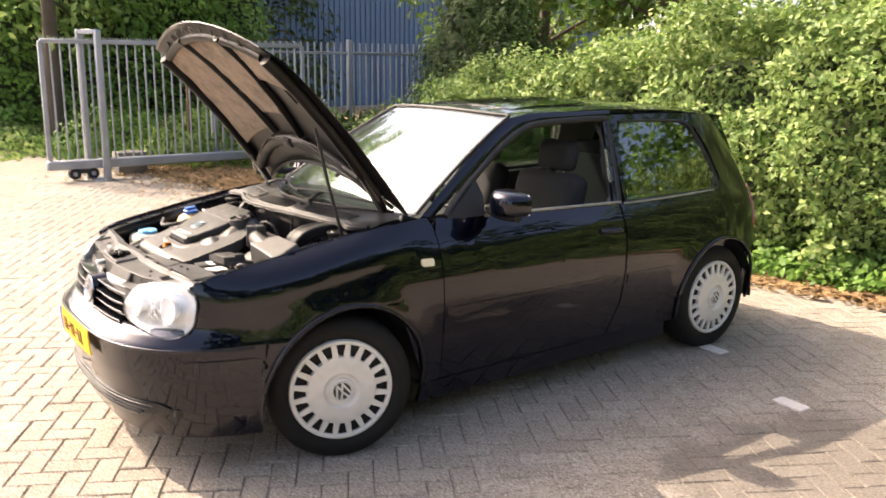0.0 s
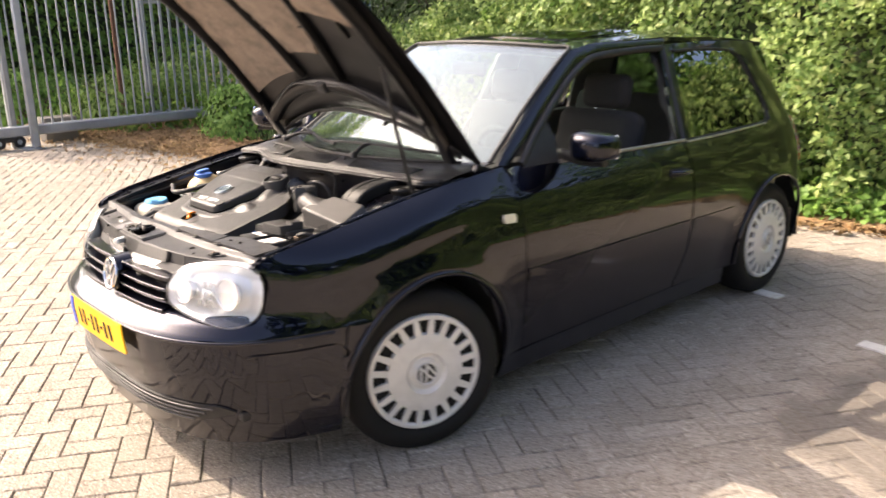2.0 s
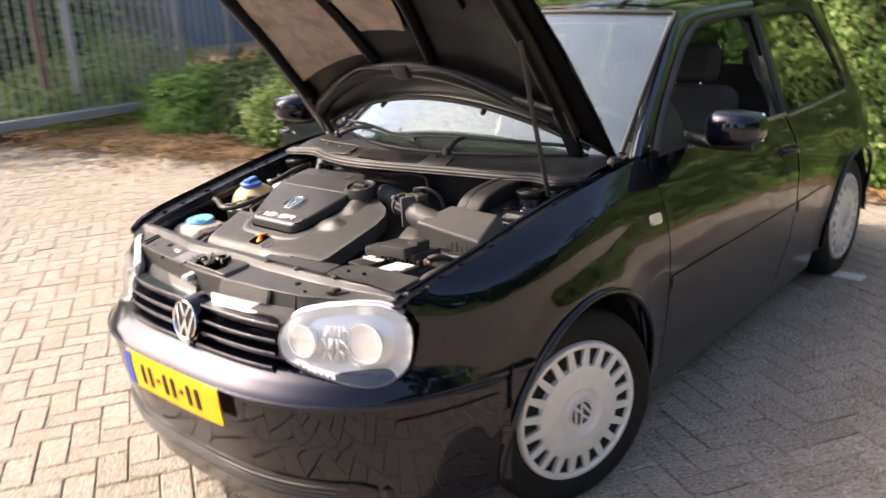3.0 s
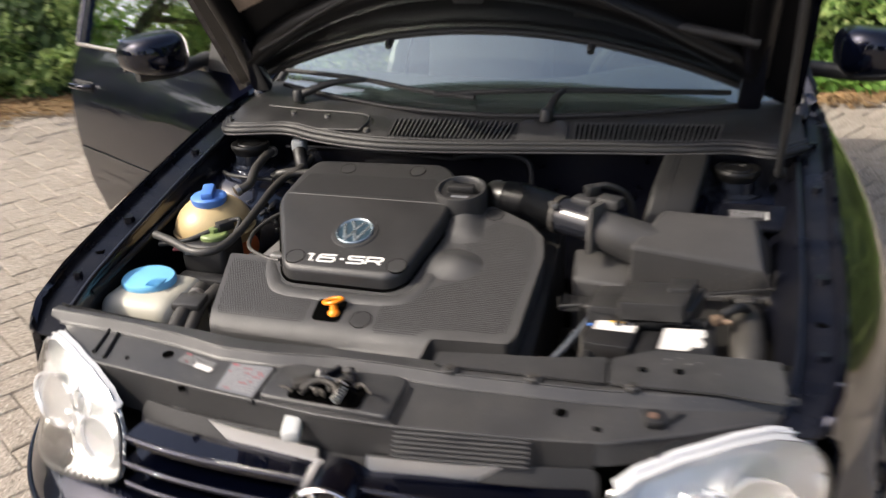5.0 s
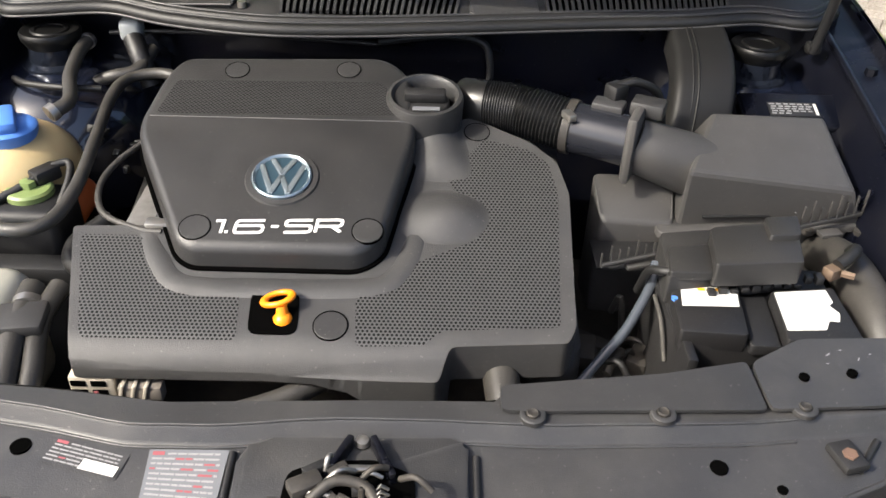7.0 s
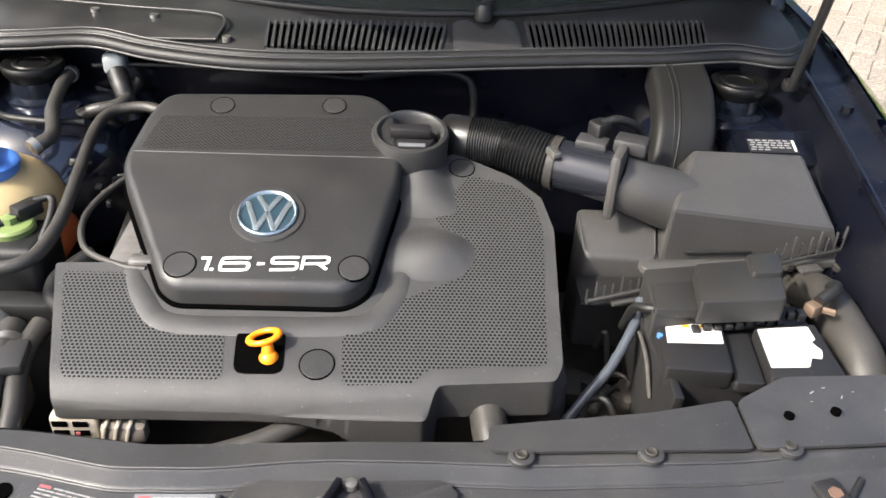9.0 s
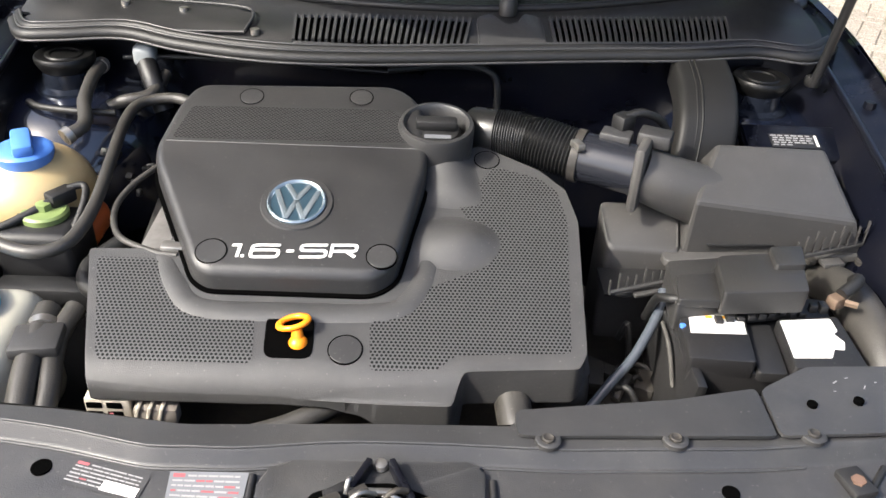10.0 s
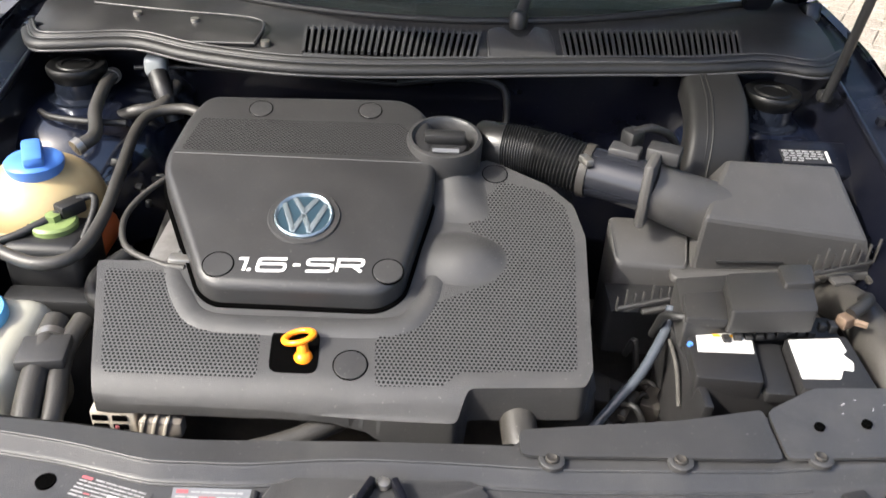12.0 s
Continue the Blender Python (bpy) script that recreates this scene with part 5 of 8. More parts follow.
# raised frame: rim, two converging ribs, cross rail
for pts, r in (([(-0.60, v) for v in np.linspace(0.08, 0.90, 9)], 0.032), ([(0.60, v) for v in np.linspace(0.08, 0.90, 9)], 0.032),
               ([(-0.11 - 0.13 * v, v) for v in np.linspace(0.20, 0.92, 7)], 0.021), ([(0.11 + 0.13 * v, v) for v in np.linspace(0.20, 0.92, 7)], 0.021),
               ([(x, 0.16 - 0.06 * (x / 0.6) ** 2) for x in np.linspace(-0.6, 0.6, 11)], 0.034), ([(x, 0.90 - 0.02 * (x / 0.5) ** 2) for x in np.linspace(-0.55, 0.55, 9)], 0.022),
               ([(x, 0.53) for x in np.linspace(-0.16, 0.16, 4)], 0.008), ([(x, 0.585) for x in np.linspace(-0.17, 0.17, 4)], 0.006), ([(0.40 + 0.03 * v, v) for v in np.linspace(0.54, 0.86, 5)], 0.006)):
    part("frame_rib", tube(bmesh.new(), [on_bonnet(x, v, 0.034) for x, v in pts], r, 10, 3), BONNET_IN, bonnet)
for x0, x1, x2, x3, v0 in ((-0.57, -0.145, -0.255, -0.56, 0.24), (-0.105, 0.105, 0.205, -0.205, 0.36), (0.20, 0.52, 0.54, 0.265, 0.64)):
    bm = bmesh.new()
    grid(bm, lambda u, v: on_bonnet((x0 + (x1 - x0) * u) * (1 - v) + (x3 + (x2 - x3) * u) * v, v0 + (0.87 - v0) * v, 0.034 + 0.010 * math.sin(math.pi * u) * math.sin(math.pi * v) + 0.004 * noise.noise((u * 6, v * 9, x0))), 14, 20, 0.006)
    part("felt_pad", bm, PAD, bonnet)
# solid black discs paint the shade inside the frame's holes
for x in np.linspace(-0.42, 0.42, 9):
    bm = bmesh.new()
    a = on_bonnet(x, 0.95 - 0.03 * (x / 0.5) ** 2, 0.028)
    rod(bm, a, a - Vector((0, 0, 0.004)), 0.014, seg=12)
    part("frame_hole", bm, BLACK_INK, bonnet)
part("edge_seal", tube(bmesh.new(), [bonnet_fn(u, 0.015, 0.02) for u in np.linspace(0.06, 0.94, 15)], 0.009, 8, 3), RUBBER, bonnet)
for x in (-0.23, 0.25):
    bm = bmesh.new()
    p = on_bonnet(x, 0.01, 0.02)
    rod(bm, p, p - Vector((0, -0.004, 0.025)), 0.011, 0.008, 10)
    part("rubber_buffer", bm, RUBBER, bonnet)
bm = bmesh.new()
p = on_bonnet(0, 0.16, 0.05)
box(bm, p + Vector((0, 0, -0.012)), (0.07, 0.05, 0.03), 0.008)
part("nozzle_bracket", bm, PLASTIC, bonnet)
for s in (-1, 1):
    part("washer_pipe", tube(bmesh.new(), [on_bonnet(s * x, v, 0.062) for x, v in ((0.05, 0.17), (0.2, 0.185), (0.34, 0.16), (0.46, 0.13), (0.55, 0.12))], 0.006, 6, 4), RUBBER, bonnet)
    bm = bmesh.new()
    box(bm, on_bonnet(s * 0.60, 0.10, 0.05), (0.05, 0.20, 0.03), 0.008)
    part("hinge_plate", bm, PAINT_IN, bonnet)
HI = H_OPEN.inverted()
part("edge_reinforcement", tube(bmesh.new(), [HI @ Vector(p) for p in ((0.22, 0.235, 1.228), (0.35, 0.228, 1.210), (0.48, 0.220, 1.190), (0.60, 0.205, 1.170))], 0.012, 12, 4), PLASTIC_DARK, bonnet)
for s in (-1, 1):
    bm = bmesh.new()
    box(bm, (centred(s * 0.715), 0.40, 0.975), (0.03, 0.12, 0.04), 0.008, Matrix.Rotation(radians(-20), 4, "X"))
    part("bonnet_hinge", bm, PAINT_IN, car)


# ---- wheels ----
def wheel(yc, sx):
    w = new("wheel")
    w.parent = car
    steer = radians(-18) if yc == 0 else 0.0
    m = Matrix.Translation((centred(sx * 0.745), yc, WZ)) @ Matrix.Rotation(steer, 4, "Z") @ Matrix.Translation((sx * 0.09, 0, 0)) @ Matrix.Rotation(radians(90 * sx), 4, "Y")
    w.matrix_world = m
    bm = bmesh.new()
    prof = [(0.205, -0.185), (0.225, -0.195), (0.27, -0.198), (0.298, -0.19), (0.311, -0.17), (0.3145, -0.14), (0.310, -0.137), (0.310, -0.131), (0.3155, -0.128), (0.3155, -0.10), (0.311, -0.097), (0.311, -0.091), (0.3155, -0.088), (0.3145, -0.05), (0.310, -0.028), (0.298, -0.01), (0.27, 0.004), (0.242, 0.001), (0.228, -0.006), (0.222, -0.012)]
    lathe(bm, prof, None, 72)
    part("tyre", bm, TYRE, w)
    bm = bmesh.new()
    lathe(bm, [(0.222, -0.02), (0.215, -0.05), (0.19, -0.09), (0.10, -0.095), (0.02, -0.08)], None, 40)
    part("rim", bm, BLACKMETAL, w)
    cap = part("hubcap", lathe(bmesh.new(), [(0.222, -0.016), (0.2225, -0.006), (0.217, 0.002), (0.206, 0.003), (0.2005, -0.003), (0.2005, -0.014)], None, 72), SILVER, w)
    bm = bmesh.new()
    lathe(bm, [(0.150, -0.016), (0.150, -0.001), (0.146, 0.004), (0.11, 0.010), (0.080, 0.012), (0.074, 0.007), (0.066, 0.000), (0.058, 0.000), (0.052, 0.007), (0.001, 0.009)], None, 60)
    part("centre_disc", bm, SILVER, cap)
    for k in range(20):
        a = 2 * math.pi * (k + 0.5) / 20
        r = Matrix.Rotation(a, 4, "Z")
        bm = bmesh.new()
        vs = [bm.verts.new(r @ Vector(p)) for p in ((0.146, -0.0135, 0.003), (0.204, -0.0105, 0.001), (0.204, 0.0105, 0.001), (0.146, 0.0135, 0.003), (0.146, -0.011, -0.014), (0.204, -0.008, -0.014), (0.204, 0.008, -0.014), (0.146, 0.011, -0.014))]
        for f in ((0, 1, 2, 3), (0, 4, 5, 1), (2, 6, 7, 3), (1, 5, 6, 2), (0, 3, 7, 4)):
            bm.faces.new([vs[i] for i in f])
        part("spoke", bm, SILVER, cap)
    spin = Matrix.Rotation(radians(-70), 4, "Z")
    emblem(w, Matrix.Translation((0, 0, 0.008)) @ spin, 0.043, SILVER, BADGE_GREY, "cap_badge")
    return w


for yc in (0, AX):
    wheel(yc, 1)
    wheel(yc, -1)

# ---- cabin ----
def seat(x, y):
    s = new("front_seat")
    s.parent = car
    bm = bmesh.new()
    box(bm, (x, y, 0.42), (0.50, 0.52, 0.17), 0.06, None, 3)
    part("seat_cushion", bm, SEAT, s)
    bm = bmesh.new()
    box(bm, (x, y + 0.30, 0.78), (0.48, 0.15, 0.62), 0.06, Matrix.Rotation(radians(-16), 4, "X"), 3)
    part("backrest", bm, SEAT, s)
    bm = bmesh.new()
    box(bm, (x, y + 0.41, 1.17), (0.27, 0.10, 0.17), 0.045, Matrix.Rotation(radians(-12), 4, "X"), 3)
    h = part("headrest", bm, SEAT, s)
    for k in (-0.06, 0.06):
        part("headrest_post", rod(bmesh.new(), (x + k, y + 0.385, 1.03), (x + k, y + 0.41, 1.12), 0.007, seg=8), CHROME, h)
    return s


seat(0.37, 1.22)
seat(-0.28, 1.22)
rs = new("rear_bench")
rs.parent = car
part("bench_cushion", box(bmesh.new(), (0.045, 2.15, 0.42), (1.15, 0.5, 0.2), 0.07, None, 3), SEAT, rs)
part("bench_backrest", box(bmesh.new(), (0.045, 2.48, 0.78), (1.15, 0.14, 0.60), 0.06, Matrix.Rotation(radians(-18), 4, "X"), 3), SEAT, rs)
for x in (-0.29, 0.36):
    part("rear_headrest", box(bmesh.new(), (x, 2.58, 1.10), (0.26, 0.09, 0.12), 0.04, None, 3), SEAT, rs)
dash = part("dashboard", grid(bmesh.new(), lambda u, v: Vector((centred((2 * u - 1) * 0.69), lerp(v, [0, 0.5, 0.8, 1], [0.36, 0.62, 0.76, 0.78]) + 0.06 * (2 * u - 1) ** 2, lerp(v, [0, 0.5, 0.8, 1], [0.975, 0.985, 0.94, 0.55]) + 0.045 * math.exp(-((2 * u - 1.53) / 0.28) ** 2) * math.sin(math.pi * min(v * 1.2, 1)))), 30, 12, 0.02), DASH, car)
sw = part("steering_wheel", lathe(bmesh.new(), [(0.187 + 0.016 * math.cos(a), 0.016 * math.sin(a)) for a in np.linspace(0, 2 * math.pi, 11)], Matrix.Translation((0.37, 0.93, 0.90)) @ Matrix.Rotation(radians(-62), 4, "X"), 40), DASH, car)
bm = bmesh.new()
box(bm, (0.37, 0.92, 0.90), (0.16, 0.05, 0.14), 0.03, Matrix.Rotation(radians(28), 4, "X"))
box(bm, (0.37, 0.92, 0.90), (0.35, 0.02, 0.03), 0.008, Matrix.Rotation(radians(28), 4, "X"))
part("wheel_boss", bm, DASH, sw)
part("cabin_floor", box(bmesh.new(), (0.045, 1.55, 0.24), (1.42, 2.3, 0.05), 0.01), SEAT, car)
part("headliner", grid(bmesh.new(), lambda u, v: roof_fn(u, v) * 1 - Vector((0, 0, 0.045)), 12, 12), TRIM_LIGHT, car)
for sx in (1, -1):
    part("pillar_trim", flank([(1.60, 0.60), (1.82, 0.60), (1.90, 1.0), (1.90, 1.36), (1.74, 1.37), (1.68, 1.0)], -0.04, sx, 0.02), DASH if sx > 0 else TRIM_LIGHT, car)
    part("side_trim", flank([(1.75, 0.3), (2.6, 0.3), (2.62, 0.95), (1.75, 0.94)], -0.06, sx, 0.02), TRIM, car)
    part("rear_pillar_trim", flank([(2.56, 0.95), (2.85, 0.97), (2.78, 1.34), (2.46, 1.34)], -0.04, sx, 0.02), TRIM, car)
    part("seat_belt", flank([(1.70, 0.55), (1.745, 0.55), (1.80, 1.2), (1.765, 1.2)], -0.075, sx, 0.003), RUBBER, car)
    part("pillar_liner", flank([(0.45, 0.99), (0.60, 1.04), (1.0, 1.29), (1.15, 1.36), (1.09, 1.40), (0.75, 1.20)], -0.03, sx, 0.01), TRIM, car)
part("rear_view_mirror", box(bmesh.new(), (0.045, 0.98, 1.31), (0.22, 0.03, 0.06), 0.015), DASH, car)


# ---- engine bay shell ----
BADGE_BAR = mat("silver_badge_bar", (0.26, 0.31, 0.34), rough=0.26, metal=0.7, var=0.08, scale=40)
COLLAR = mat("blue_grey_collar_paint", (0.022, 0.027, 0.040), rough=0.18, metal=0.6, var=0.3, scale=30)
TOWER = mat("glossy_inner_paint", (0.004, 0.006, 0.014), rough=0.25, coat=1.0, var=0.3, scale=14, spec=0.4, dirt=(0.02, 0.018, 0.016), dirt_amt=0.3, dirt_scale=16, coat_rough=0.05)
CAP_RUBBER = mat("black_cap_rubber", (0.0035, 0.0035, 0.0035), rough=0.42, var=0.2, scale=30, spec=0.3)
DUCT_BLACK = mat("black_duct_plastic", (0.0105, 0.0103, 0.010), rough=0.55, var=0.25, scale=14, spec=0.3, bump=0.1, bump_scale=400, dirt=(0.014, 0.013, 0.012), dirt_amt=0.3, dirt_scale=8)
for sx in (1, -1):
    bm = bmesh.new()
    grid(bm, lambda u, v: (lambda y: Vector((centred(sx * lerp(v, [0, 0.1, 0.3, 1], [lerp(y, WING_Y, WING_X) - 0.062, lerp(y, WING_Y, WING_X) - 0.070, 0.635 if sx > 0 else 0.675, 0.615 if sx > 0 else 0.67])), y, lerp(v, [0, 0.1, 0.3, 1], [lerp(y, WING_Y, WING_Z) - 0.022, lerp(y, WING_Y, WING_Z) - 0.045, lerp(y, WING_Y, WING_Z) - 0.11, 0.36]))))(-0.57 + 1.02 * u), 24, 12, 0.006)
    wing_in = part("inner_wing", bm, PAINT_IN, car)
    part("wing_seal_rail", tube(bmesh.new(), [(centred(sx * (lerp(y, WING_Y, WING_X) - 0.066)), y, lerp(y, WING_Y, WING_Z) - 0.020) for y in np.linspace(-0.54, 0.30, 12)], 0.006, 8, 3), PAINT_IN, wing_in)
    for y, r_ in ((-0.46, 0.010), (-0.27, 0.013), (0.02, 0.010), (0.22, 0.010)):
        z = lerp(y, WING_Y, WING_Z) - 0.024
        bm = rod(bmesh.new(), (centred(sx * (lerp(y, WING_Y, WING_X) - 0.034)), y, z), (centred(sx * (lerp(y, WING_Y, WING_X) - 0.034)), y, z + 0.013), r_, r_ * 0.85, 6)
        part("wing_bolt", bm, PAINT_FLANGE, wing_in)
    part("flange_hole", rod(bmesh.new(), (centred(sx * (lerp(-0.38, WING_Y, WING_X) - 0.034)), -0.38, lerp(-0.38, WING_Y, WING_Z) - 0.04), (centred(sx * (lerp(-0.38, WING_Y, WING_X) - 0.034)), -0.38, lerp(-0.38, WING_Y, WING_Z) - 0.0195), 0.009, seg=14), HOLE_SHADE, wing_in)
    # strut tower
    m = Matrix.Translation((sx * 0.549 + 0.029, 0.104 if sx > 0 else 0.086, 0))
    tw = part("strut_tower", lathe(bmesh.new(), [(0.17, 0.70), (0.155, 0.80), (0.135, 0.85), (0.11, 0.872), (0.075, 0.882), (0.05, 0.884), (0.001, 0.884)], m, 40), TOWER, car)
    part("tower_collar", lathe(bmesh.new(), [(0.052, 0.88), (0.050, 0.888), (0.038, 0.892), (0.036, 0.922), (0.001, 0.923)], m, 28), COLLAR, tw)
    part("tower_cap", lathe(bmesh.new(), [(0.031, 0.906), (0.035, 0.912), (0.0445, 0.927), (0.0455, 0.935), (0.043, 0.939), (0.037, 0.9392), (0.034, 0.9372), (0.029, 0.9372), (0.027, 0.9392), (0.022, 0.9392), (0.020, 0.9372), (0.001, 0.9372)], m, 36), CAP_RUBBER, tw)
bm = bmesh.new()
grid(bm, lambda u, v: Vector((centred((2 * u - 1) * 0.72), 0.17 - 0.05 * (1 - (2 * u - 1) ** 2), 0.35 + 0.62 * v)), 16, 10, 0.01)
part("bulkhead", bm, PAINT_IN, car)
part("undertray", box(bmesh.new(), (0.045, -0.2, 0.30), (1.23, 0.95, 0.03), 0.005), PLASTIC_DARK, car)
part("engine_block", prism(bmesh.new(), rounded([(-0.34, -0.44), (0.25, -0.44), (0.25, 0.02), (-0.33, 0.02)], 0.04), 0.38, lambda x, y: 0.735 + 0.25 * (y + 0.444), 0.01), BLACKMETAL, car)
part("gearbox", prism(bmesh.new(), rounded([(0.22, -0.42), (0.58, -0.42), (0.56, -0.05), (0.22, 0.0)], 0.06), 0.38, 0.60, 0.03), BLACKMETAL, car)
r3 = random.Random(9)
for k in range(26):
    x, y = r3.uniform(0.24, 0.36), r3.uniform(-0.47, -0.22)
    bm = bmesh.new()
    box(bm, (x, y, r3.uniform(0.60, 0.70)), (r3.uniform(0.02, 0.06), r3.uniform(0.02, 0.05), r3.uniform(0.02, 0.06)), 0.004, Matrix.Rotation(r3.uniform(0, 3), 4, "Z"))
    part("casting_lug", bm, BLACKMETAL, car)


# ---- engine covers ----
def perforated(name, base, pitch=0.0050, hole=0.35, tall=1.732):
    """Grained plastic with a honeycomb of small round holes, painted as dark dots."""
    m = mat(name, base, rough=0.5, var=0.15, scale=25, bump=0.2, bump_scale=900)
    nt = m.node_tree
    L = nt.links.new
    b = nt.nodes["Principled BSDF"]
    tc = nt.nodes.new("ShaderNodeTexCoord")
    ds = []
    for off in (0.0, 0.5):
        mp = nt.nodes.new("ShaderNodeMapping")
        mp.inputs["Scale"].default_value = (1 / pitch, 1 / (pitch * tall), 0)
        mp.inputs["Location"].default_value = (off, off, 0)
        L(tc.outputs["Object"], mp.inputs[0])
        fr = nt.nodes.new("ShaderNodeVectorMath")
        fr.operation = "FRACTION"
        L(mp.outputs[0], fr.inputs[0])
        sb = nt.nodes.new("ShaderNodeVectorMath")
        sb.operation = "SUBTRACT"
        sb.inputs[1].default_value = (0.5, 0.5, 0)
        L(fr.outputs[0], sb.inputs[0])
        sc = nt.nodes.new("ShaderNodeVectorMath")
        sc.operation = "MULTIPLY"
        sc.inputs[1].default_value = (1, 1.732, 0)
        L(sb.outputs[0], sc.inputs[0])
        ln = nt.nodes.new("ShaderNodeVectorMath")
        ln.operation = "LENGTH"
        L(sc.outputs[0], ln.inputs[0])
        ds.append(ln.outputs["Value"])
    mn = nt.nodes.new("ShaderNodeMath")
    mn.operation = "MINIMUM"
    L(ds[0], mn.inputs[0])
    L(ds[1], mn.inputs[1])
    mr = nt.nodes.new("ShaderNodeMapRange")
    mr.inputs[1].default_value, mr.inputs[2].default_value = hole + 0.05, hole - 0.05
    L(mn.outputs[0], mr.inputs[0])
    # dark dull dots stand for the shade inside each hole
    mx = nt.nodes.new("ShaderNodeMix")
    mx.data_type = "RGBA"
    mx.inputs[7].default_value = (0.003, 0.003, 0.003, 1)
    sp = nt.nodes.new("ShaderNodeMapRange")
    sp.inputs[3].default_value, sp.inputs[4].default_value = 0.5, 0.15
    L(mr.outputs[0], sp.inputs[0])
    L(sp.outputs[0], b.inputs["Specular IOR Level"])
    src = b.inputs["Base Color"].links[0].from_socket
    L(mr.outputs[0], mx.inputs[0])
    L(src, mx.inputs[6])
    L(mx.outputs[2], b.inputs["Base Color"])
    bp = nt.nodes.new("ShaderNodeBump")
    bp.invert = True
    bp.inputs["Strength"].default_value = 0.25
    bp.inputs["Distance"].default_value = 0.002
    L(mr.outputs[0], bp.inputs["Height"])
    L(bp.outputs[0], b.inputs["Normal"])
    return m


PERF = perforated("perforated_plastic", (0.050, 0.050, 0.0505), 0.0050, 0.32)
PERF_TOP = perforated("slotted_plastic", (0.030, 0.030, 0.0305), 0.0056, 0.36, 0.9)


def z_plane(x, y):
    return 0.808 + 0.28 * (y + 0.444)


def z_low(x, y):
    """Top of the cover: a sloping plane, rolling off at the front."""
    k = min(max((-0.452 - y) / 0.038, 0.0), 0.98)
    return z_plane(x, y) - 0.026 * (1 - math.sqrt(1 - k * k))


def capped(poly, top, low, step, bevel=0.003):
    """A cover over the outline poly: its top follows top(x, y) closely, its sides go down to low(x, y)."""
    bm = sheet(poly, lambda x, y: (x, y, top(x, y)), step)
    rim = [e for e in bm.edges if len(e.link_faces) == 1]
    foot = {}
    for e in rim:
        for v in e.verts:
            if v not in foot:
                foot[v] = bm.verts.new((v.co.x, v.co.y, min(low(v.co.x, v.co.y), v.co.z - 0.002)))
    for e in rim:
        a, b = e.verts
        bm.faces.new((a, b, foot[b], foot[a]))
    bmesh.ops.recalc_face_normals(bm, faces=bm.faces)
    return bm


def z_up(x, y):
    return 0.868 + 0.31 * (y + 0.342)


bm = capped(rounded([(-0.362, -0.312), (-0.27, -0.309), (-0.262, -0.26), (-0.1, -0.20), (0.03, -0.16), (0.084, -0.125), (0.119, -0.109), (0.199, -0.154), (0.231, -0.189), (0.242, -0.243), (0.232, -0.440), (0.222, -0.460), (0.092, -0.466), (0.079, -0.494), (0.05, -0.4942), (0.03, -0.4942), (0.015, -0.4940), (0.0, -0.4936), (-0.015, -0.4932), (-0.03, -0.4926), (-0.045, -0.4920), (-0.06, -0.4912), (-0.075, -0.4906), (-0.09, -0.4898), (-0.105, -0.4892), (-0.12, -0.4886), (-0.20, -0.4883), (-0.317, -0.488)], 0.006, 2), z_low, lambda x, y: z_plane(x, y) - (0.048 if y > -0.46 else lerp(x, [-0.36, -0.13, -0.115, -0.095, -0.06, -0.02, 0.0, 0.02, 0.035, 0.09, 0.092], [0.031, 0.031, 0.030, 0.030, 0.030, 0.040, 0.055, 0.075, 0.095, 0.098, 0.05])), (0.03, 0.006))
cover = part("engine_cover", bm, PLASTIC_LOW, car, "black plastic engine cover with perforated panels")
for name, poly, zf in (("perforated_panel", [(-0.349, -0.325), (-0.277, -0.325), (-0.262, -0.352), (-0.232, -0.388), (-0.204, -0.402), (-0.147, -0.408), (-0.142, -0.464), (-0.312, -0.464)], z_low),
                       ("perforated_panel", [(-0.016, -0.408), (0.05, -0.357), (0.120, -0.322), (0.138, -0.300), (0.128, -0.268), (0.098, -0.248), (0.088, -0.225), (0.135, -0.150), (0.195, -0.168), (0.219, -0.192), (0.228, -0.243), (0.214, -0.441), (0.083, -0.448), (0.062, -0.466), (-0.012, -0.468)], z_low),
                       ("perforated_panel", [(-0.292, -0.163), (0.026, -0.158), (0.014, -0.118), (-0.004, -0.096), (-0.276, -0.102)], None)):
    if zf:
        bm = sheet(rounded(poly, 0.006, 2), lambda x, y: (x, y, zf(x, y) + 0.0006), (0.04, 0.006))
        part(name, bm, PERF, cover)
    else:
        upper_poly = poly
# moulded bulge and groove by the neck
bm = bmesh.new()
grid(bm, lambda u, v: Vector((0.080 + 0.066 * v * math.cos(2 * math.pi * u) + 0.010 * (1 - v), -0.285 + 0.046 * v * math.sin(2 * math.pi * u), z_low(0, -0.285 + 0.046 * v * math.sin(2 * math.pi * u)) + 0.016 * math.cos(v * math.pi / 2) ** 1.6 - 0.0004)), 40, 12)
part("moulded_bulge", bm, PLASTIC_LOW, cover)
bm = bmesh.new()
grid(bm, lambda u, v: (lambda y: (lambda xc, f: Vector((xc + 0.046 * (2 * u - 1), y, z_low(0, y) + (0.026 * (1 - v) + 0.006) * f * math.cos((2 * u - 1) * math.pi / 2) ** 1.5 - 0.0004)))(0.058 + 0.026 * v, min(1.0, 4 * (1 - v))))(-0.115 - 0.115 * v), 20, 18)
part("neck_pedestal", bm, PLASTIC_LOW, cover)
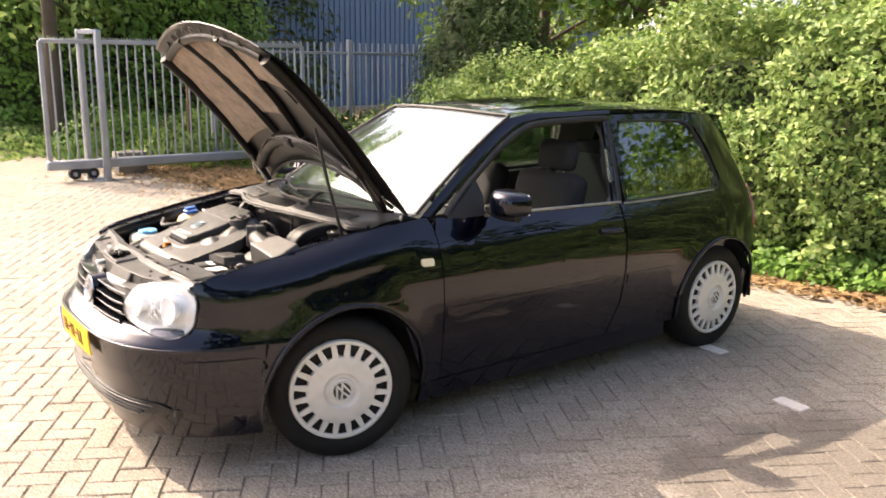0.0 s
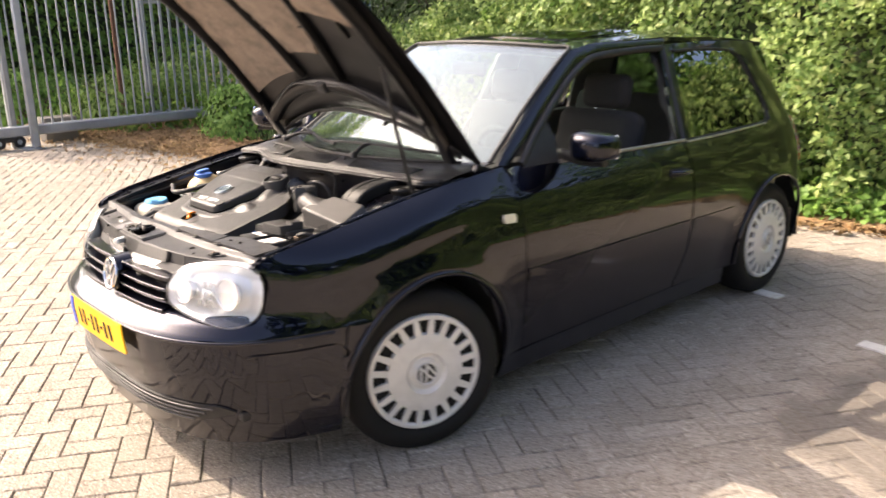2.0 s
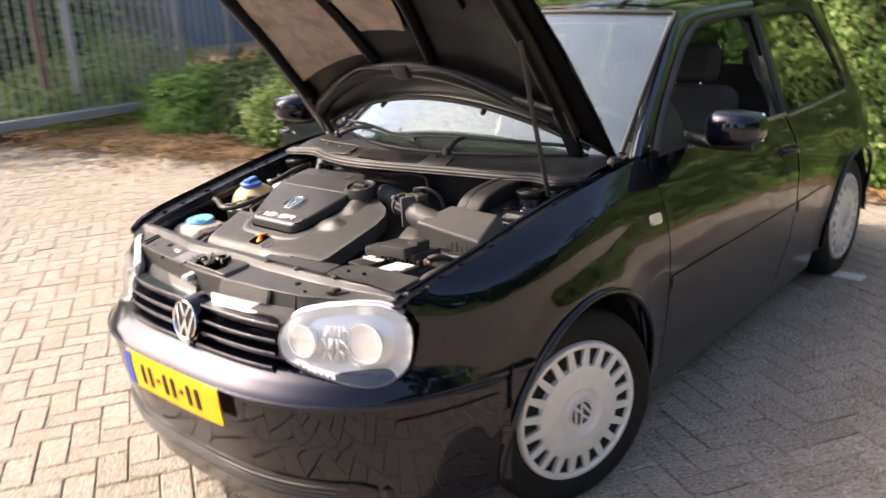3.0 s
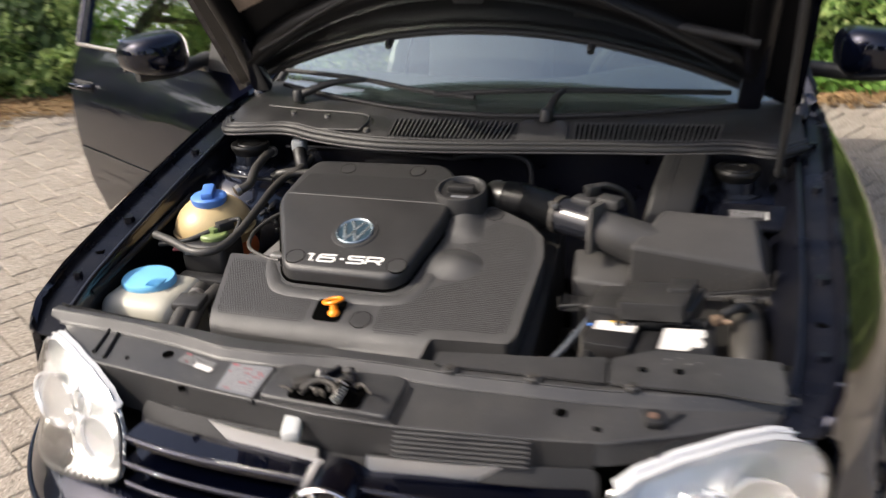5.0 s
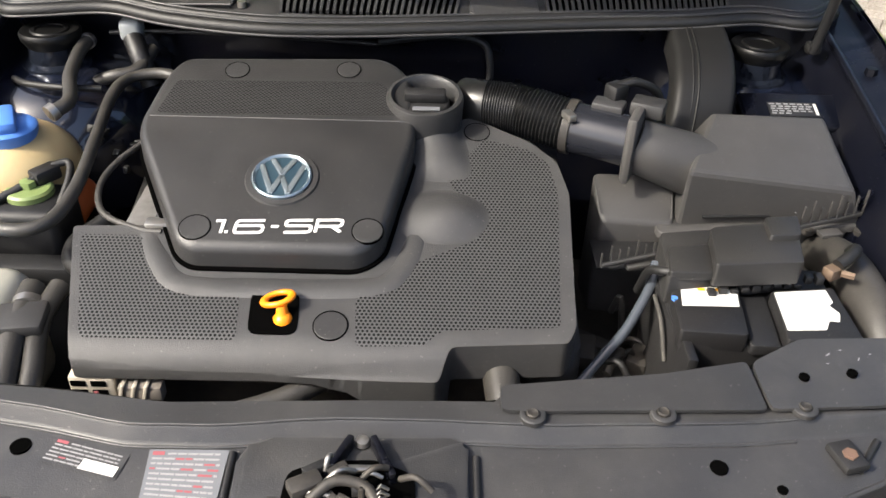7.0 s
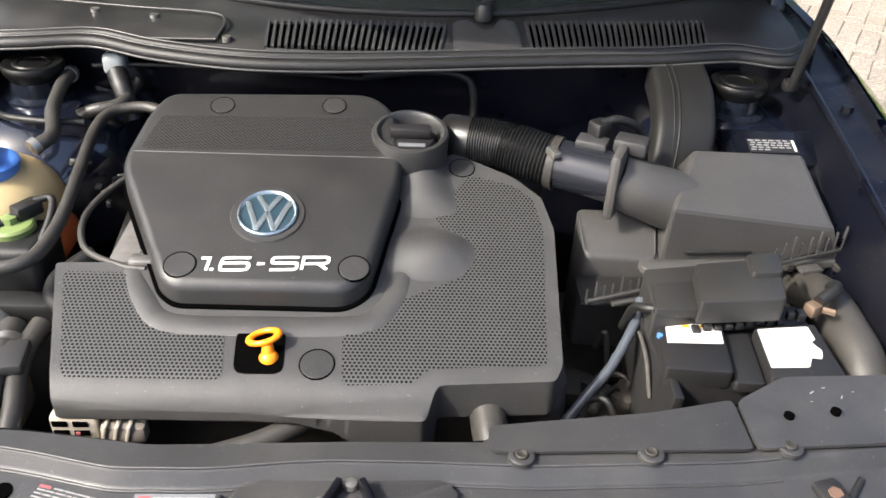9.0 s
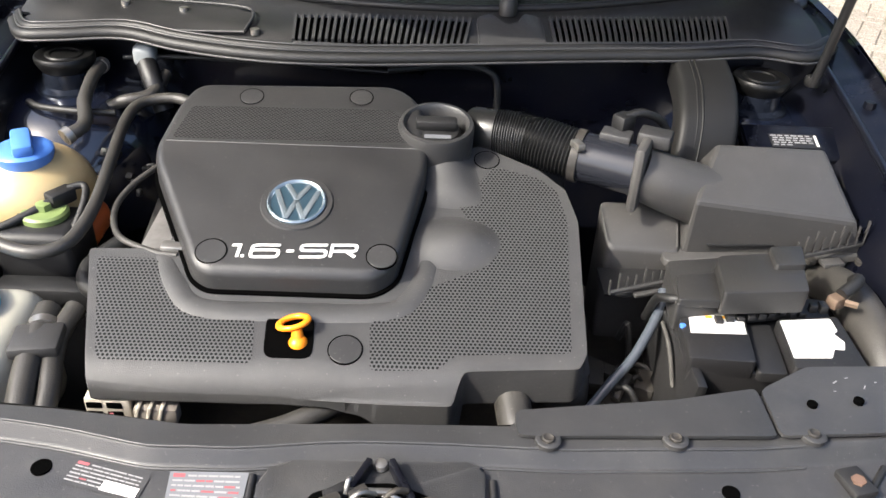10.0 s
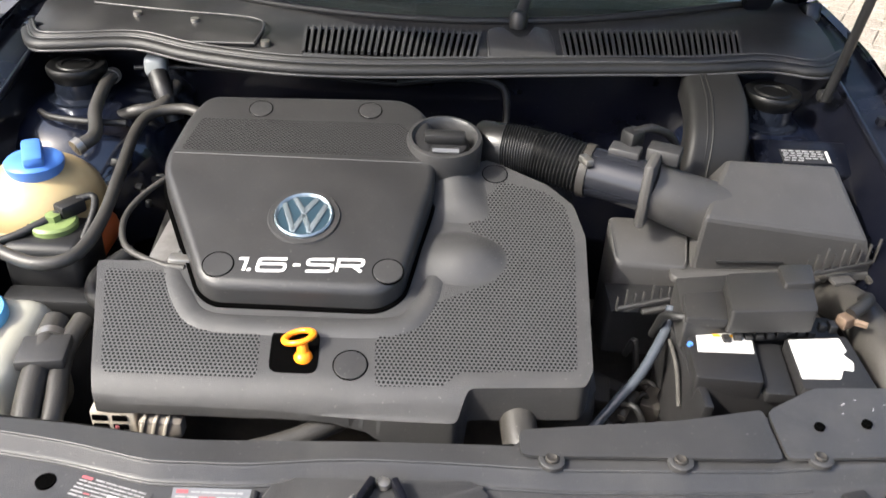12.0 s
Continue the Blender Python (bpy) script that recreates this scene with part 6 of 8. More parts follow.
# raised channel rim round the upper cover
part("channel_rim", tube(bmesh.new(), [(x, y, z_low(x, y) - d) for x, y, d in ((-0.272, -0.312, 0.030), (-0.25, -0.352, 0.0275), (-0.215, -0.386, 0.0275), (-0.12, -0.389, 0.0275), (0.0, -0.385, 0.0275), (0.033, -0.362, 0.0275), (0.048, -0.32, 0.0285), (0.056, -0.27, 0.034))], 0.030, 20, 5), PLASTIC_LOW, cover)
# black band along the slit between the covers, its shade put into colour
part("cover_slit", prism(bmesh.new(), rounded([(-0.282, -0.050), (0.004, -0.040), (0.040, -0.075), (0.0515, -0.185), (0.016, -0.353), (-0.0125, -0.3755), (-0.211, -0.3745), (-0.233, -0.358), (-0.3105, -0.199), (-0.3145, -0.172), (-0.301, -0.091)], 0.030, 5), lambda x, y: z_low(x, y) - 0.010, lambda x, y: z_low(x, y) + 0.0030), HOLE_SHADE, cover)
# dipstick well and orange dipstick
# black block level with the cover paints the shade inside the well
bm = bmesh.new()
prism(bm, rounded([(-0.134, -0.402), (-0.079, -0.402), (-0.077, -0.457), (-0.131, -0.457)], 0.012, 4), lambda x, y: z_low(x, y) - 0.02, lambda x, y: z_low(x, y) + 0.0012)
part("dipstick_well", bm, HOLE_SHADE, cover)
dm = Matrix.Translation((-0.101, -0.4205, 0.826)) @ Matrix.Rotation(radians(-6), 4, "X") @ Matrix.Rotation(radians(-14), 4, "Y") @ Matrix.Diagonal((1.08, 0.80, 0.85, 1))
dip = part("dipstick", lathe(bmesh.new(), [(0.0155 + 0.0042 * math.cos(a), 0.0042 * math.sin(a)) for a in np.linspace(0, 2 * math.pi, 11)], dm, 28), ORANGE, car, "orange dipstick ring")
bm = bmesh.new()
rod(bm, (-0.096, -0.430, 0.824), (-0.095, -0.434, 0.812), 0.006, 0.0075, 16)
lathe(bm, [(0.001, 0.012), (0.007, 0.0105), (0.011, 0.005), (0.0118, -0.001), (0.009, -0.008), (0.001, -0.011)], Matrix.Translation((-0.0945, -0.4355, 0.806)), 20)
part("dipstick_grip", bm, ORANGE, dip)

upper = part("upper_cover", pillow(bmesh.new(), rounded([(-0.278, -0.052), (0.0, -0.042), (0.036, -0.076), (0.047, -0.185), (0.012, -0.351), (-0.014, -0.371), (-0.209, -0.370), (-0.229, -0.356), (-0.306, -0.199), (-0.310, -0.172), (-0.297, -0.093)], 0.030, 5), lambda x, y: z_low(x, y) - 0.004, z_up, 0.011), PLASTIC_TOP, car, "raised black engine top cover with white lettering")
part("perforated_panel", sheet(rounded(upper_poly, 0.006, 2), lambda x, y: (x, y, z_up(x, y) + 0.0005), 0.03), PERF_TOP, upper)
part("moulded_ridge", tube(bmesh.new(), [(x, -0.166, z_up(x, -0.166) - 0.002) for x in np.linspace(-0.298, 0.034, 9)], 0.0028, 8, 2), PLASTIC, upper)


def snap_cap(parent, x, y, zf, r=0.0175):
    sl = Vector((0, 1, (zf(x, y + 0.01) - zf(x, y - 0.01)) / 0.02)).normalized()
    n = Vector((1, 0, 0)).cross(sl)
    m = Matrix.Translation((x, y, zf(x, y))) @ n.to_track_quat("Z", "Y").to_matrix().to_4x4()
    c = part("snap_cap", lathe(bmesh.new(), [(r, -0.004), (r, 0.0005), (r * 0.97, 0.0008), (0.001, 0.0008)], m, 36), PLASTIC, parent, smooth=False)
    part("cap_groove", lathe(bmesh.new(), [(r * 1.00, -0.002), (r * 1.00, 0.0007), (r * 1.08, 0.0007), (r * 1.08, -0.002)], m, 36), HOLE_SHADE, c, smooth=False)


snap_cap(upper, -0.206, -0.3435, z_up)
snap_cap(upper, -0.006, -0.3435, z_up)
snap_cap(upper, -0.200, -0.079, z_up, 0.0155)
snap_cap(upper, -0.049, -0.073, z_up, 0.0155)
snap_cap(cover, -0.041, -0.444, z_low, 0.0185)
snap_cap(cover, 0.127, -0.137, z_low, 0.0165)
tilt = Matrix.Rotation(math.atan(0.31), 4, "X")
em = Matrix.Translation((-0.115, -0.267, z_up(-0.115, -0.267))) @ tilt
part("badge_dish", lathe(bmesh.new(), [(0.046, -0.001), (0.044, 0.0022), (0.038, 0.0026), (0.036, 0.001)], em, 44), PLASTIC, upper)
emblem(upper, em @ Matrix.Translation((0, 0, 0.001)) @ Matrix.Diagonal((1, 1, 0.6, 1)), 0.0365, BADGE_BAR, BADGE_BLUE, "round_badge")
tm = Matrix.Translation((-0.110, -0.3405, z_up(-0.110, -0.3405) + 0.0004)) @ tilt @ Matrix.Rotation(radians(2.2), 4, "Z") @ Matrix.Diagonal((1, 0.97, 1, 1)) @ Matrix(((1, 0.14, 0, 0), (0, 1, 0, 0), (0, 0, 1, 0), (0, 0, 0, 1)))
GLYPHS = (("digit", 0.0, 0.0095, [[(0, 1), (1, 1), (1, 0)]]),
          ("full_stop", 0.0135, 0.004, [[(0, 0.08), (1, 0.08)]]),
          ("digit", 0.0245, 0.032, [[(1, 1), (0.14, 1), (0.04, 0.95), (0, 0.80), (0, 0.20), (0.04, 0.05), (0.14, 0), (0.86, 0), (0.96, 0.05), (1, 0.18), (1, 0.40), (0.96, 0.53), (0.86, 0.58), (0.05, 0.58)]]),
          ("letter", 0.0820, 0.030, [[(1, 1), (0.14, 1), (0.04, 0.95), (0, 0.86), (0, 0.68), (0.04, 0.58), (0.14, 0.54), (0.86, 0.54), (0.96, 0.49), (1, 0.40), (1, 0.14), (0.96, 0.05), (0.86, 0), (0, 0)]]),
          ("letter", 0.1180, 0.029, [[(0, 0), (0, 1), (0.86, 1), (0.96, 0.95), (1, 0.86), (1, 0.62), (0.96, 0.52), (0.86, 0.48), (0.06, 0.48)], [(0.62, 0.46), (1, 0)]]))
lettering = part("lettering", ribbon(bmesh.new(), [((0.0655 - 0.0735), 0), ((0.0740 - 0.0735), 0)], 0.0037, 0.0009, tm), WHITE_PAINT, upper, "white lettering 1.6-SR on the engine cover")
for name, x0, wide, lines in GLYPHS:
    bm = bmesh.new()
    for line in lines:
        ribbon(bm, [(x0 - 0.0735 + wide * x, 0.0185 * (y - 0.5)) for x, y in line], 0.0037, 0.0009, tm)
    part(name, bm, WHITE_PAINT, lettering, smooth=False)
# oil filler neck
nm = Matrix.Translation((0.056, -0.122, 0.924)) @ Matrix.Rotation(math.atan(0.16), 4, "X")
neck = part("oil_filler_neck", lathe(bmesh.new(), [(0.050, -0.05), (0.052, 0.012), (0.050, 0.018), (0.045, 0.019), (0.041, 0.014), (0.040, -0.012), (0.001, -0.014)], nm, 40), PLASTIC, upper)
oc = part("oil_cap", lathe(bmesh.new(), [(0.034, -0.012), (0.034, 0.004), (0.031, 0.008), (0.001, 0.009)], nm, 32), PLASTIC_DARK, car, "black oil filler cap")
part("cap_grip", box(bmesh.new(), nm @ Vector((0, 0.002, 0.015)), (0.056, 0.018, 0.016), 0.004, Matrix.Rotation(math.atan(0.16), 4, "X")), PLASTIC_DARK, oc)
part("cap_print", box(bmesh.new(), nm @ Vector((0.002, -0.021, 0.0095)), (0.036, 0.008, 0.0012), 0, Matrix.Rotation(math.atan(0.16), 4, "X")), GREY_STICKER, oc)

# ---- intake hose, meter, air filter box ----
INT = [(0.112, -0.068, 0.906), (0.135, -0.084, 0.911), (0.185, -0.100, 0.911), (0.254, -0.131, 0.903)]
hose = part("intake_hose", tube(bmesh.new(), INT[:3], 0.0335, 24, 10), BELLOWS, car, "ribbed black intake hose")
part("bellows", tube(bmesh.new(), spline(INT, 6)[7:], 0.0345, 24, 5, 0.0032, 2), BELLOWS, hose)
d = (Vector((0.332, -0.166, 0.900)) - Vector((0.250, -0.130, 0.903))).normalized()
a = Vector((0.248, -0.129, 0.903))
bm = bmesh.new()
rod(bm, a, a + d * 0.011, 0.0375, seg=28)
part("hose_clamp", bm, BLACKMETAL, hose)
part("clamp_screw", box(bmesh.new(), a + d * 0.007 + Vector((-0.010, -0.028, 0.030)), (0.012, 0.022, 0.010), 0.002, Matrix.Rotation(0.4, 4, "Z")), STEEL, hose)
meter = part("air_mass_meter", rod(bmesh.new(), a + d * 0.010, a + d * 0.098, 0.0345, seg=32), mat("smooth_black_plastic", (0.014, 0.015, 0.019), rough=0.2, var=0.1, scale=20), car)
bm = bmesh.new()
box(bm, a + d * 0.094 + Vector((0, 0, 0.004)), (0.014, 0.086, 0.094), 0.006, Matrix.Rotation(math.atan2(d.y, d.x), 4, "Z"))
part("meter_flange", bm, PLASTIC_AIR, meter)
bm = bmesh.new()
box(bm, a + d * 0.05 + Vector((0.006, 0.012, 0.037)), (0.042, 0.028, 0.012), 0.003, Matrix.Rotation(math.atan2(d.y, d.x), 4, "Z"))
part("sensor_block", bm, PLASTIC_MID, meter)
bm = bmesh.new()
box(bm, a + d * 0.055 + Vector((0.012, 0.03, 0.050)), (0.026, 0.024, 0.024), 0.005, Matrix.Rotation(0.6, 4, "Z"))
part("sensor_plug", bm, PLASTIC_DARK, meter)
part("sensor_lead", tube(bmesh.new(), [a + d * 0.055 + Vector((0.012, 0.03, 0.058)), a + d * 0.08 + Vector((0.02, 0.05, 0.06)), a + d * 0.11 + Vector((0.03, 0.08, 0.03)), a + d * 0.13 + Vector((0.03, 0.1, -0.06))], 0.006, 8, 6), RUBBER, meter)
bm = bmesh.new()
box(bm, a + d * 0.105 + Vector((0.004, 0.018, 0.045)), (0.044, 0.032, 0.020), 0.004, Matrix.Rotation(math.atan2(d.y, d.x), 4, "Z"))
part("flange_clip", bm, PLASTIC, meter)
abox = part("air_filter_box", prism(bmesh.new(), rounded([(0.385, -0.095), (0.655, -0.065), (0.664, -0.205), (0.372, -0.236)], 0.02, 3), 0.62, lambda x, y: 0.812 + 0.12 * (y + 0.2), 0.004), PLASTIC_AIR, car, "black plastic air filter box")


def ring_verts(bm, pts):
    return [bm.verts.new(p) for p in pts]


bm = bmesh.new()
lo = ring_verts(bm, [(0.392, -0.10, 0.83), (0.650, -0.072, 0.83), (0.646, -0.212, 0.806), (0.394, -0.222, 0.806)])
hi = ring_verts(bm, [(0.446, -0.118, 0.924), (0.606, -0.103, 0.914), (0.621, -0.218, 0.862), (0.393, -0.227, 0.892)])
for k in range(4):
    bm.faces.new((lo[k], lo[(k + 1) % 4], hi[(k + 1) % 4], hi[k]))
bm.faces.new(hi)
bm.faces.new(lo[::-1])
bmesh.ops.bevel(bm, geom=[e for e in bm.edges if max(v.co.z for v in e.verts) > 0.84], offset=0.006, segments=2, profile=0.5, affect="EDGES")
lid = part("filter_lid", bm, PLASTIC_AIR, abox, sharp=14)
bm = bmesh.new()
tube(bm, [a + d * 0.09, Vector((0.36, -0.169, 0.889)), Vector((0.395, -0.168, 0.876)), Vector((0.428, -0.166, 0.864))], lambda t: 0.036 + 0.007 * t, 28, 5)
part("lid_neck", bm, PLASTIC_AIR, lid)
part("flange", prism(bmesh.new(), rounded([(0.378, -0.09), (0.664, -0.058), (0.674, -0.214), (0.364, -0.244)], 0.016, 3), lambda x, y: 0.802 + 0.12 * (y + 0.2), lambda x, y: 0.812 + 0.12 * (y + 0.2), 0.003), PLASTIC_AIR, abox)
for k in range(9):
    x, y = 0.534 + 0.0136 * k, -0.250 + 0.0051 * k
    part("flange_rib", box(bmesh.new(), (x, y, 0.834 + 0.003 * (k % 3)), (0.0018, 0.004, 0.028 + 0.006 * (k % 3)), 0), PLASTIC_AIR, abox)
part("comb_rail", box(bmesh.new(), (0.588, -0.2295, 0.824), (0.116, 0.006, 0.006), 0.001, Matrix.Rotation(0.36, 4, "Z")), PLASTIC_AIR, abox)
part("comb_tab", box(bmesh.new(), (0.593, -0.238, 0.810), (0.030, 0.016, 0.006), 0.001, Matrix.Rotation(0.2, 4, "Z")), PLASTIC_AIR, abox)
for k in range(6):
    y = -0.20 + 0.026 * k
    part("flange_rib", box(bmesh.new(), (0.672, y, 0.818), (0.012, 0.003, 0.03), 0), PLASTIC_AIR, abox)
for x in (0.57, 0.64):
    part("lid_screw", lathe(bmesh.new(), [(0.008, 0.0), (0.008, 0.006), (0.001, 0.007)], Matrix.Translation((x, -0.226, 0.802)), 12), BLACKMETAL, abox)
# lower intake chamber in front of the box
ch = part("intake_chamber", prism(bmesh.new(), rounded([(0.288, -0.150), (0.400, -0.150), (0.390, -0.227), (0.292, -0.222)], 0.010, 3), 0.66, lambda x, y: 0.812 + 0.62 * (y + 0.222) if y < -0.17 else 0.844, 0.006, 3), PLASTIC_AIR, abox)
CA, CB = Vector((0.281, -0.308, 0.800)), Vector((0.364, -0.278, 0.800))
for k in range(8):
    q = CA.lerp(CB, k / 7)
    part("chamber_rib", box(bmesh.new(), q + Vector((0, 0.002, 0.009 + 0.004 * (k % 3 == 1))), (0.0016, 0.004, 0.018 + 0.008 * (k % 3 == 1)), 0), PLASTIC_AIR, ch)
part("comb_rail", tube(bmesh.new(), [CA, CB], 0.0032, 8, 2), PLASTIC_AIR, ch)
part("chamber_lip", box(bmesh.new(), (0.336, -0.291, 0.790), (0.042, 0.012, 0.006), 0.002, Matrix.Rotation(0.3, 4, "Z")), PLASTIC_AIR, ch)
part("chamber_lip", box(bmesh.new(), (0.335, -0.262, 0.784), (0.112, 0.062, 0.006), 0.003), PLASTIC_DARK, ch)
# flattened duct at the rear
DUCT = spline([(0.440, -0.062, 0.80), (0.448, -0.050, 0.86), (0.458, -0.020, 0.905), (0.468, 0.030, 0.925), (0.474, 0.080, 0.932), (0.478, 0.125, 0.935)], 6)
bm = bmesh.new()
rings = []
for i, p in enumerate(DUCT):
    d_ = (DUCT[min(i + 1, len(DUCT) - 1)] - DUCT[max(i - 1, 0)]).normalized()
    s_ = Vector((1, 0.12, 0)).normalized()
    u_ = s_.cross(d_).normalized()
    rings.append([bm.verts.new(p + s_ * x + u_ * z) for x, z in rounded([(-0.046, -0.026), (0.046, -0.026), (0.046, 0.026), (-0.046, 0.026)], 0.012, 4)])
for ra, rb_ in zip(rings, rings[1:]):
    for k in range(len(ra)):
        bm.faces.new((ra[k], ra[(k + 1) % len(ra)], rb_[(k + 1) % len(ra)], rb_[k]))
duct = part("intake_duct", bm, DUCT_BLACK, car)
for k in (-0.020, -0.012):
    part("duct_seam", tube(bmesh.new(), [p + Vector((k, 0, 0)) + Vector((1, 0.12, 0)).cross(DUCT[min(i + 1, len(DUCT) - 1)] - DUCT[max(i - 1, 0)]).normalized() * 0.0265 for i, p in enumerate(DUCT)], 0.0018, 6, 1), DUCT_BLACK, duct)

# ---- battery and fuse carrier ----
def slab(poly, lo, hi, r=0.005, bevel=0.003):
    return prism(bmesh.new(), rounded(poly, r, 3), lo, hi, bevel)


bat = part("battery", slab([(0.341, -0.315), (0.548, -0.315), (0.546, -0.466), (0.343, -0.460)], 0.64, 0.806), PLASTIC_DARK, car, "black battery with white stickers")
part("battery_lid", slab([(0.349, -0.374), (0.428, -0.376), (0.4155, -0.464), (0.341, -0.458)], 0.80, 0.824), PLASTIC_DARK, bat)
part("battery_lid", slab([(0.464, -0.383), (0.541, -0.374), (0.540, -0.470), (0.455, -0.471)], 0.80, 0.824), PLASTIC_DARK, bat)
part("hold_down", slab([(0.430, -0.380), (0.462, -0.380), (0.452, -0.470), (0.418, -0.468)], 0.80, 0.813), PLASTIC_DARK, bat)
st = part("sticker", sheet([(0.359, -0.380), (0.424, -0.381), (0.418, -0.416), (0.353, -0.416)], lambda x, y: (x, y, 0.8248), 0.05), WHITE, bat, "white battery sticker")
for x in (0.382, 0.402):
    part("warning_mark", box(bmesh.new(), (x, -0.3855, 0.8252), (0.008, 0.004, 0.0006)), YELLOW, st)
part("sticker", sheet(rounded([(0.466, -0.388), (0.529, -0.381), (0.529, -0.405), (0.522, -0.410), (0.529, -0.425), (0.523, -0.440), (0.512, -0.438), (0.503, -0.454), (0.459, -0.456)], 0.002, 2), lambda x, y: (x, y, 0.8248), 0.05), WHITE, bat, "torn white battery sticker")
part("test_eye", rod(bmesh.new(), (0.3475, -0.402, 0.822), (0.3475, -0.402, 0.8254), 0.0035, seg=12), BLUE_CAP, bat)
bm = bmesh.new()
box(bm, (0.34, -0.43, 0.70), (0.012, 0.12, 0.22), 0.003, Matrix.Rotation(radians(6), 4, "Y"))
part("battery_tray", bm, PLASTIC_DARK, bat)
# thin raised strip for the whitish streak down the tray's edge
part("tray_streak", tube(bmesh.new(), [(0.336, -0.367, 0.800), (0.335, -0.396, 0.800), (0.336, -0.415, 0.790), (0.338, -0.440, 0.762)], 0.0026, 6, 4), mat("pale_tray_streak", (0.045, 0.042, 0.037), rough=0.8, var=0.6, scale=60), bat)
fuse = part("fuse_carrier", slab([(0.349, -0.298), (0.530, -0.268), (0.507, -0.360), (0.339, -0.390)], 0.808, 0.845, 0.006), PLASTIC_BOX, car)
part("fuse_lid", slab([(0.403, -0.316), (0.513, -0.297), (0.493, -0.384), (0.389, -0.393)], 0.835, 0.866, 0.006, 0.004), PLASTIC_BOX, fuse)
part("fuse_hump", slab([(0.470, -0.302), (0.513, -0.297), (0.503, -0.340), (0.465, -0.343)], 0.86, 0.874, 0.005), PLASTIC_BOX, fuse)
part("fuse_ledge", slab([(0.350, -0.338), (0.400, -0.328), (0.392, -0.388), (0.341, -0.388)], 0.84, 0.851, 0.004), PLASTIC_BOX, fuse)
part("fuse_tab", box(bmesh.new(), (0.471, -0.214, 0.822), (0.092, 0.018, 0.004), 0.001, Matrix.Rotation(0.05, 4, "Z")), PLASTIC_DARK, fuse)
for k in range(11):
    part("terminal_block", box(bmesh.new(), (0.392 + 0.0135 * k, -0.392 + 0.0030 * k, 0.826 + r3.uniform(-0.004, 0.004)), (0.009, r3.uniform(0.008, 0.014), r3.uniform(0.006, 0.011)), 0.001), PLASTIC_DARK, fuse)
CLAMP = mat("tarnished_clamp_metal", (0.17, 0.12, 0.085), rough=0.65, metal=0.6, var=0.4, scale=50)
part("battery_clamp", box(bmesh.new(), (0.548, -0.350, 0.828), (0.020, 0.016, 0.016), 0.003, Matrix.Rotation(0.5, 4, "Z")), CLAMP, bat)
part("clamp_bolt", rod(bmesh.new(), (0.556, -0.356, 0.831), (0.568, -0.364, 0.832), 0.0045, seg=6), CLAMP, bat)
# wiring, ridges and marks round the battery
part("battery_lead", tube(bmesh.new(), [(0.552, -0.350, 0.838), (0.575, -0.335, 0.845), (0.592, -0.305, 0.83), (0.60, -0.27, 0.79)], 0.008, 10, 6), RUBBER, bat)
part("battery_lead", tube(bmesh.new(), [(0.355, -0.378, 0.842), (0.338, -0.372, 0.84), (0.328, -0.352, 0.825), (0.326, -0.33, 0.78)], 0.0055, 10, 6), RUBBER, bat)
r5 = random.Random(15)
for k in range(14):
    x0, y0 = r5.uniform(0.26, 0.335), r5.uniform(-0.46, -0.30)
    x1, y1 = x0 + r5.uniform(-0.05, 0.05), y0 + r5.uniform(-0.08, 0.08)
    z0 = r5.uniform(0.66, 0.74)
    part("harness_wire", tube(bmesh.new(), [(x0, y0, z0), ((x0 + x1) / 2, (y0 + y1) / 2, z0 + r5.uniform(0.0, 0.03)), (x1, y1, z0 - 0.02)], r5.uniform(0.0025, 0.006), 8, 5), (RUBBER, HOSE, BLACKMETAL, STEEL)[k % 4], car)
for x, y, w_, h_, a_ in ((0.475, -0.515, 0.010, 0.003, 0.6), (0.490, -0.508, 0.006, 0.002, 0.2), (0.505, -0.520, 0.009, 0.0025, 1.0), (0.520, -0.512, 0.005, 0.002, 0.4), (0.470, -0.528, 0.004, 0.002, 0.0), (0.545, -0.535, 0.006, 0.002, 0.8)):
    part("scuff_mark", box(bmesh.new(), (x, y, 0.8475 - 0.012 * (x / 0.65) ** 2 + 0.06 * (y + 0.56)), (w_ * 0.6, h_ * 0.5, 0.0004), 0, Matrix.Rotation(a_, 4, "Z")), PRINT, car)
# pipes by the wing and in front
part("air_pipe", tube(bmesh.new(), [(0.600, -0.20, 0.76), (0.598, -0.28, 0.792), (0.597, -0.35, 0.795), (0.595, -0.42, 0.78), (0.59, -0.50, 0.69)], 0.028, 16, 6), HOSE, car)
part("coolant_pipe", tube(bmesh.new(), [(0.345, -0.320, 0.815), (0.338, -0.342, 0.800), (0.305, -0.386, 0.765), (0.277, -0.409, 0.742), (0.244, -0.434, 0.712), (0.20, -0.47, 0.67)], 0.0065, 10, 6), mat("blue_grey_hose", (0.05, 0.058, 0.07), rough=0.25, var=0.15, scale=20), car)
part("lower_hose", tube(bmesh.new(), [(0.155, -0.40, 0.765), (0.150, -0.455, 0.752), (0.165, -0.51, 0.735), (0.23, -0.53, 0.72), (0.30, -0.56, 0.70)], 0.021, 14, 6), HOSE, car)

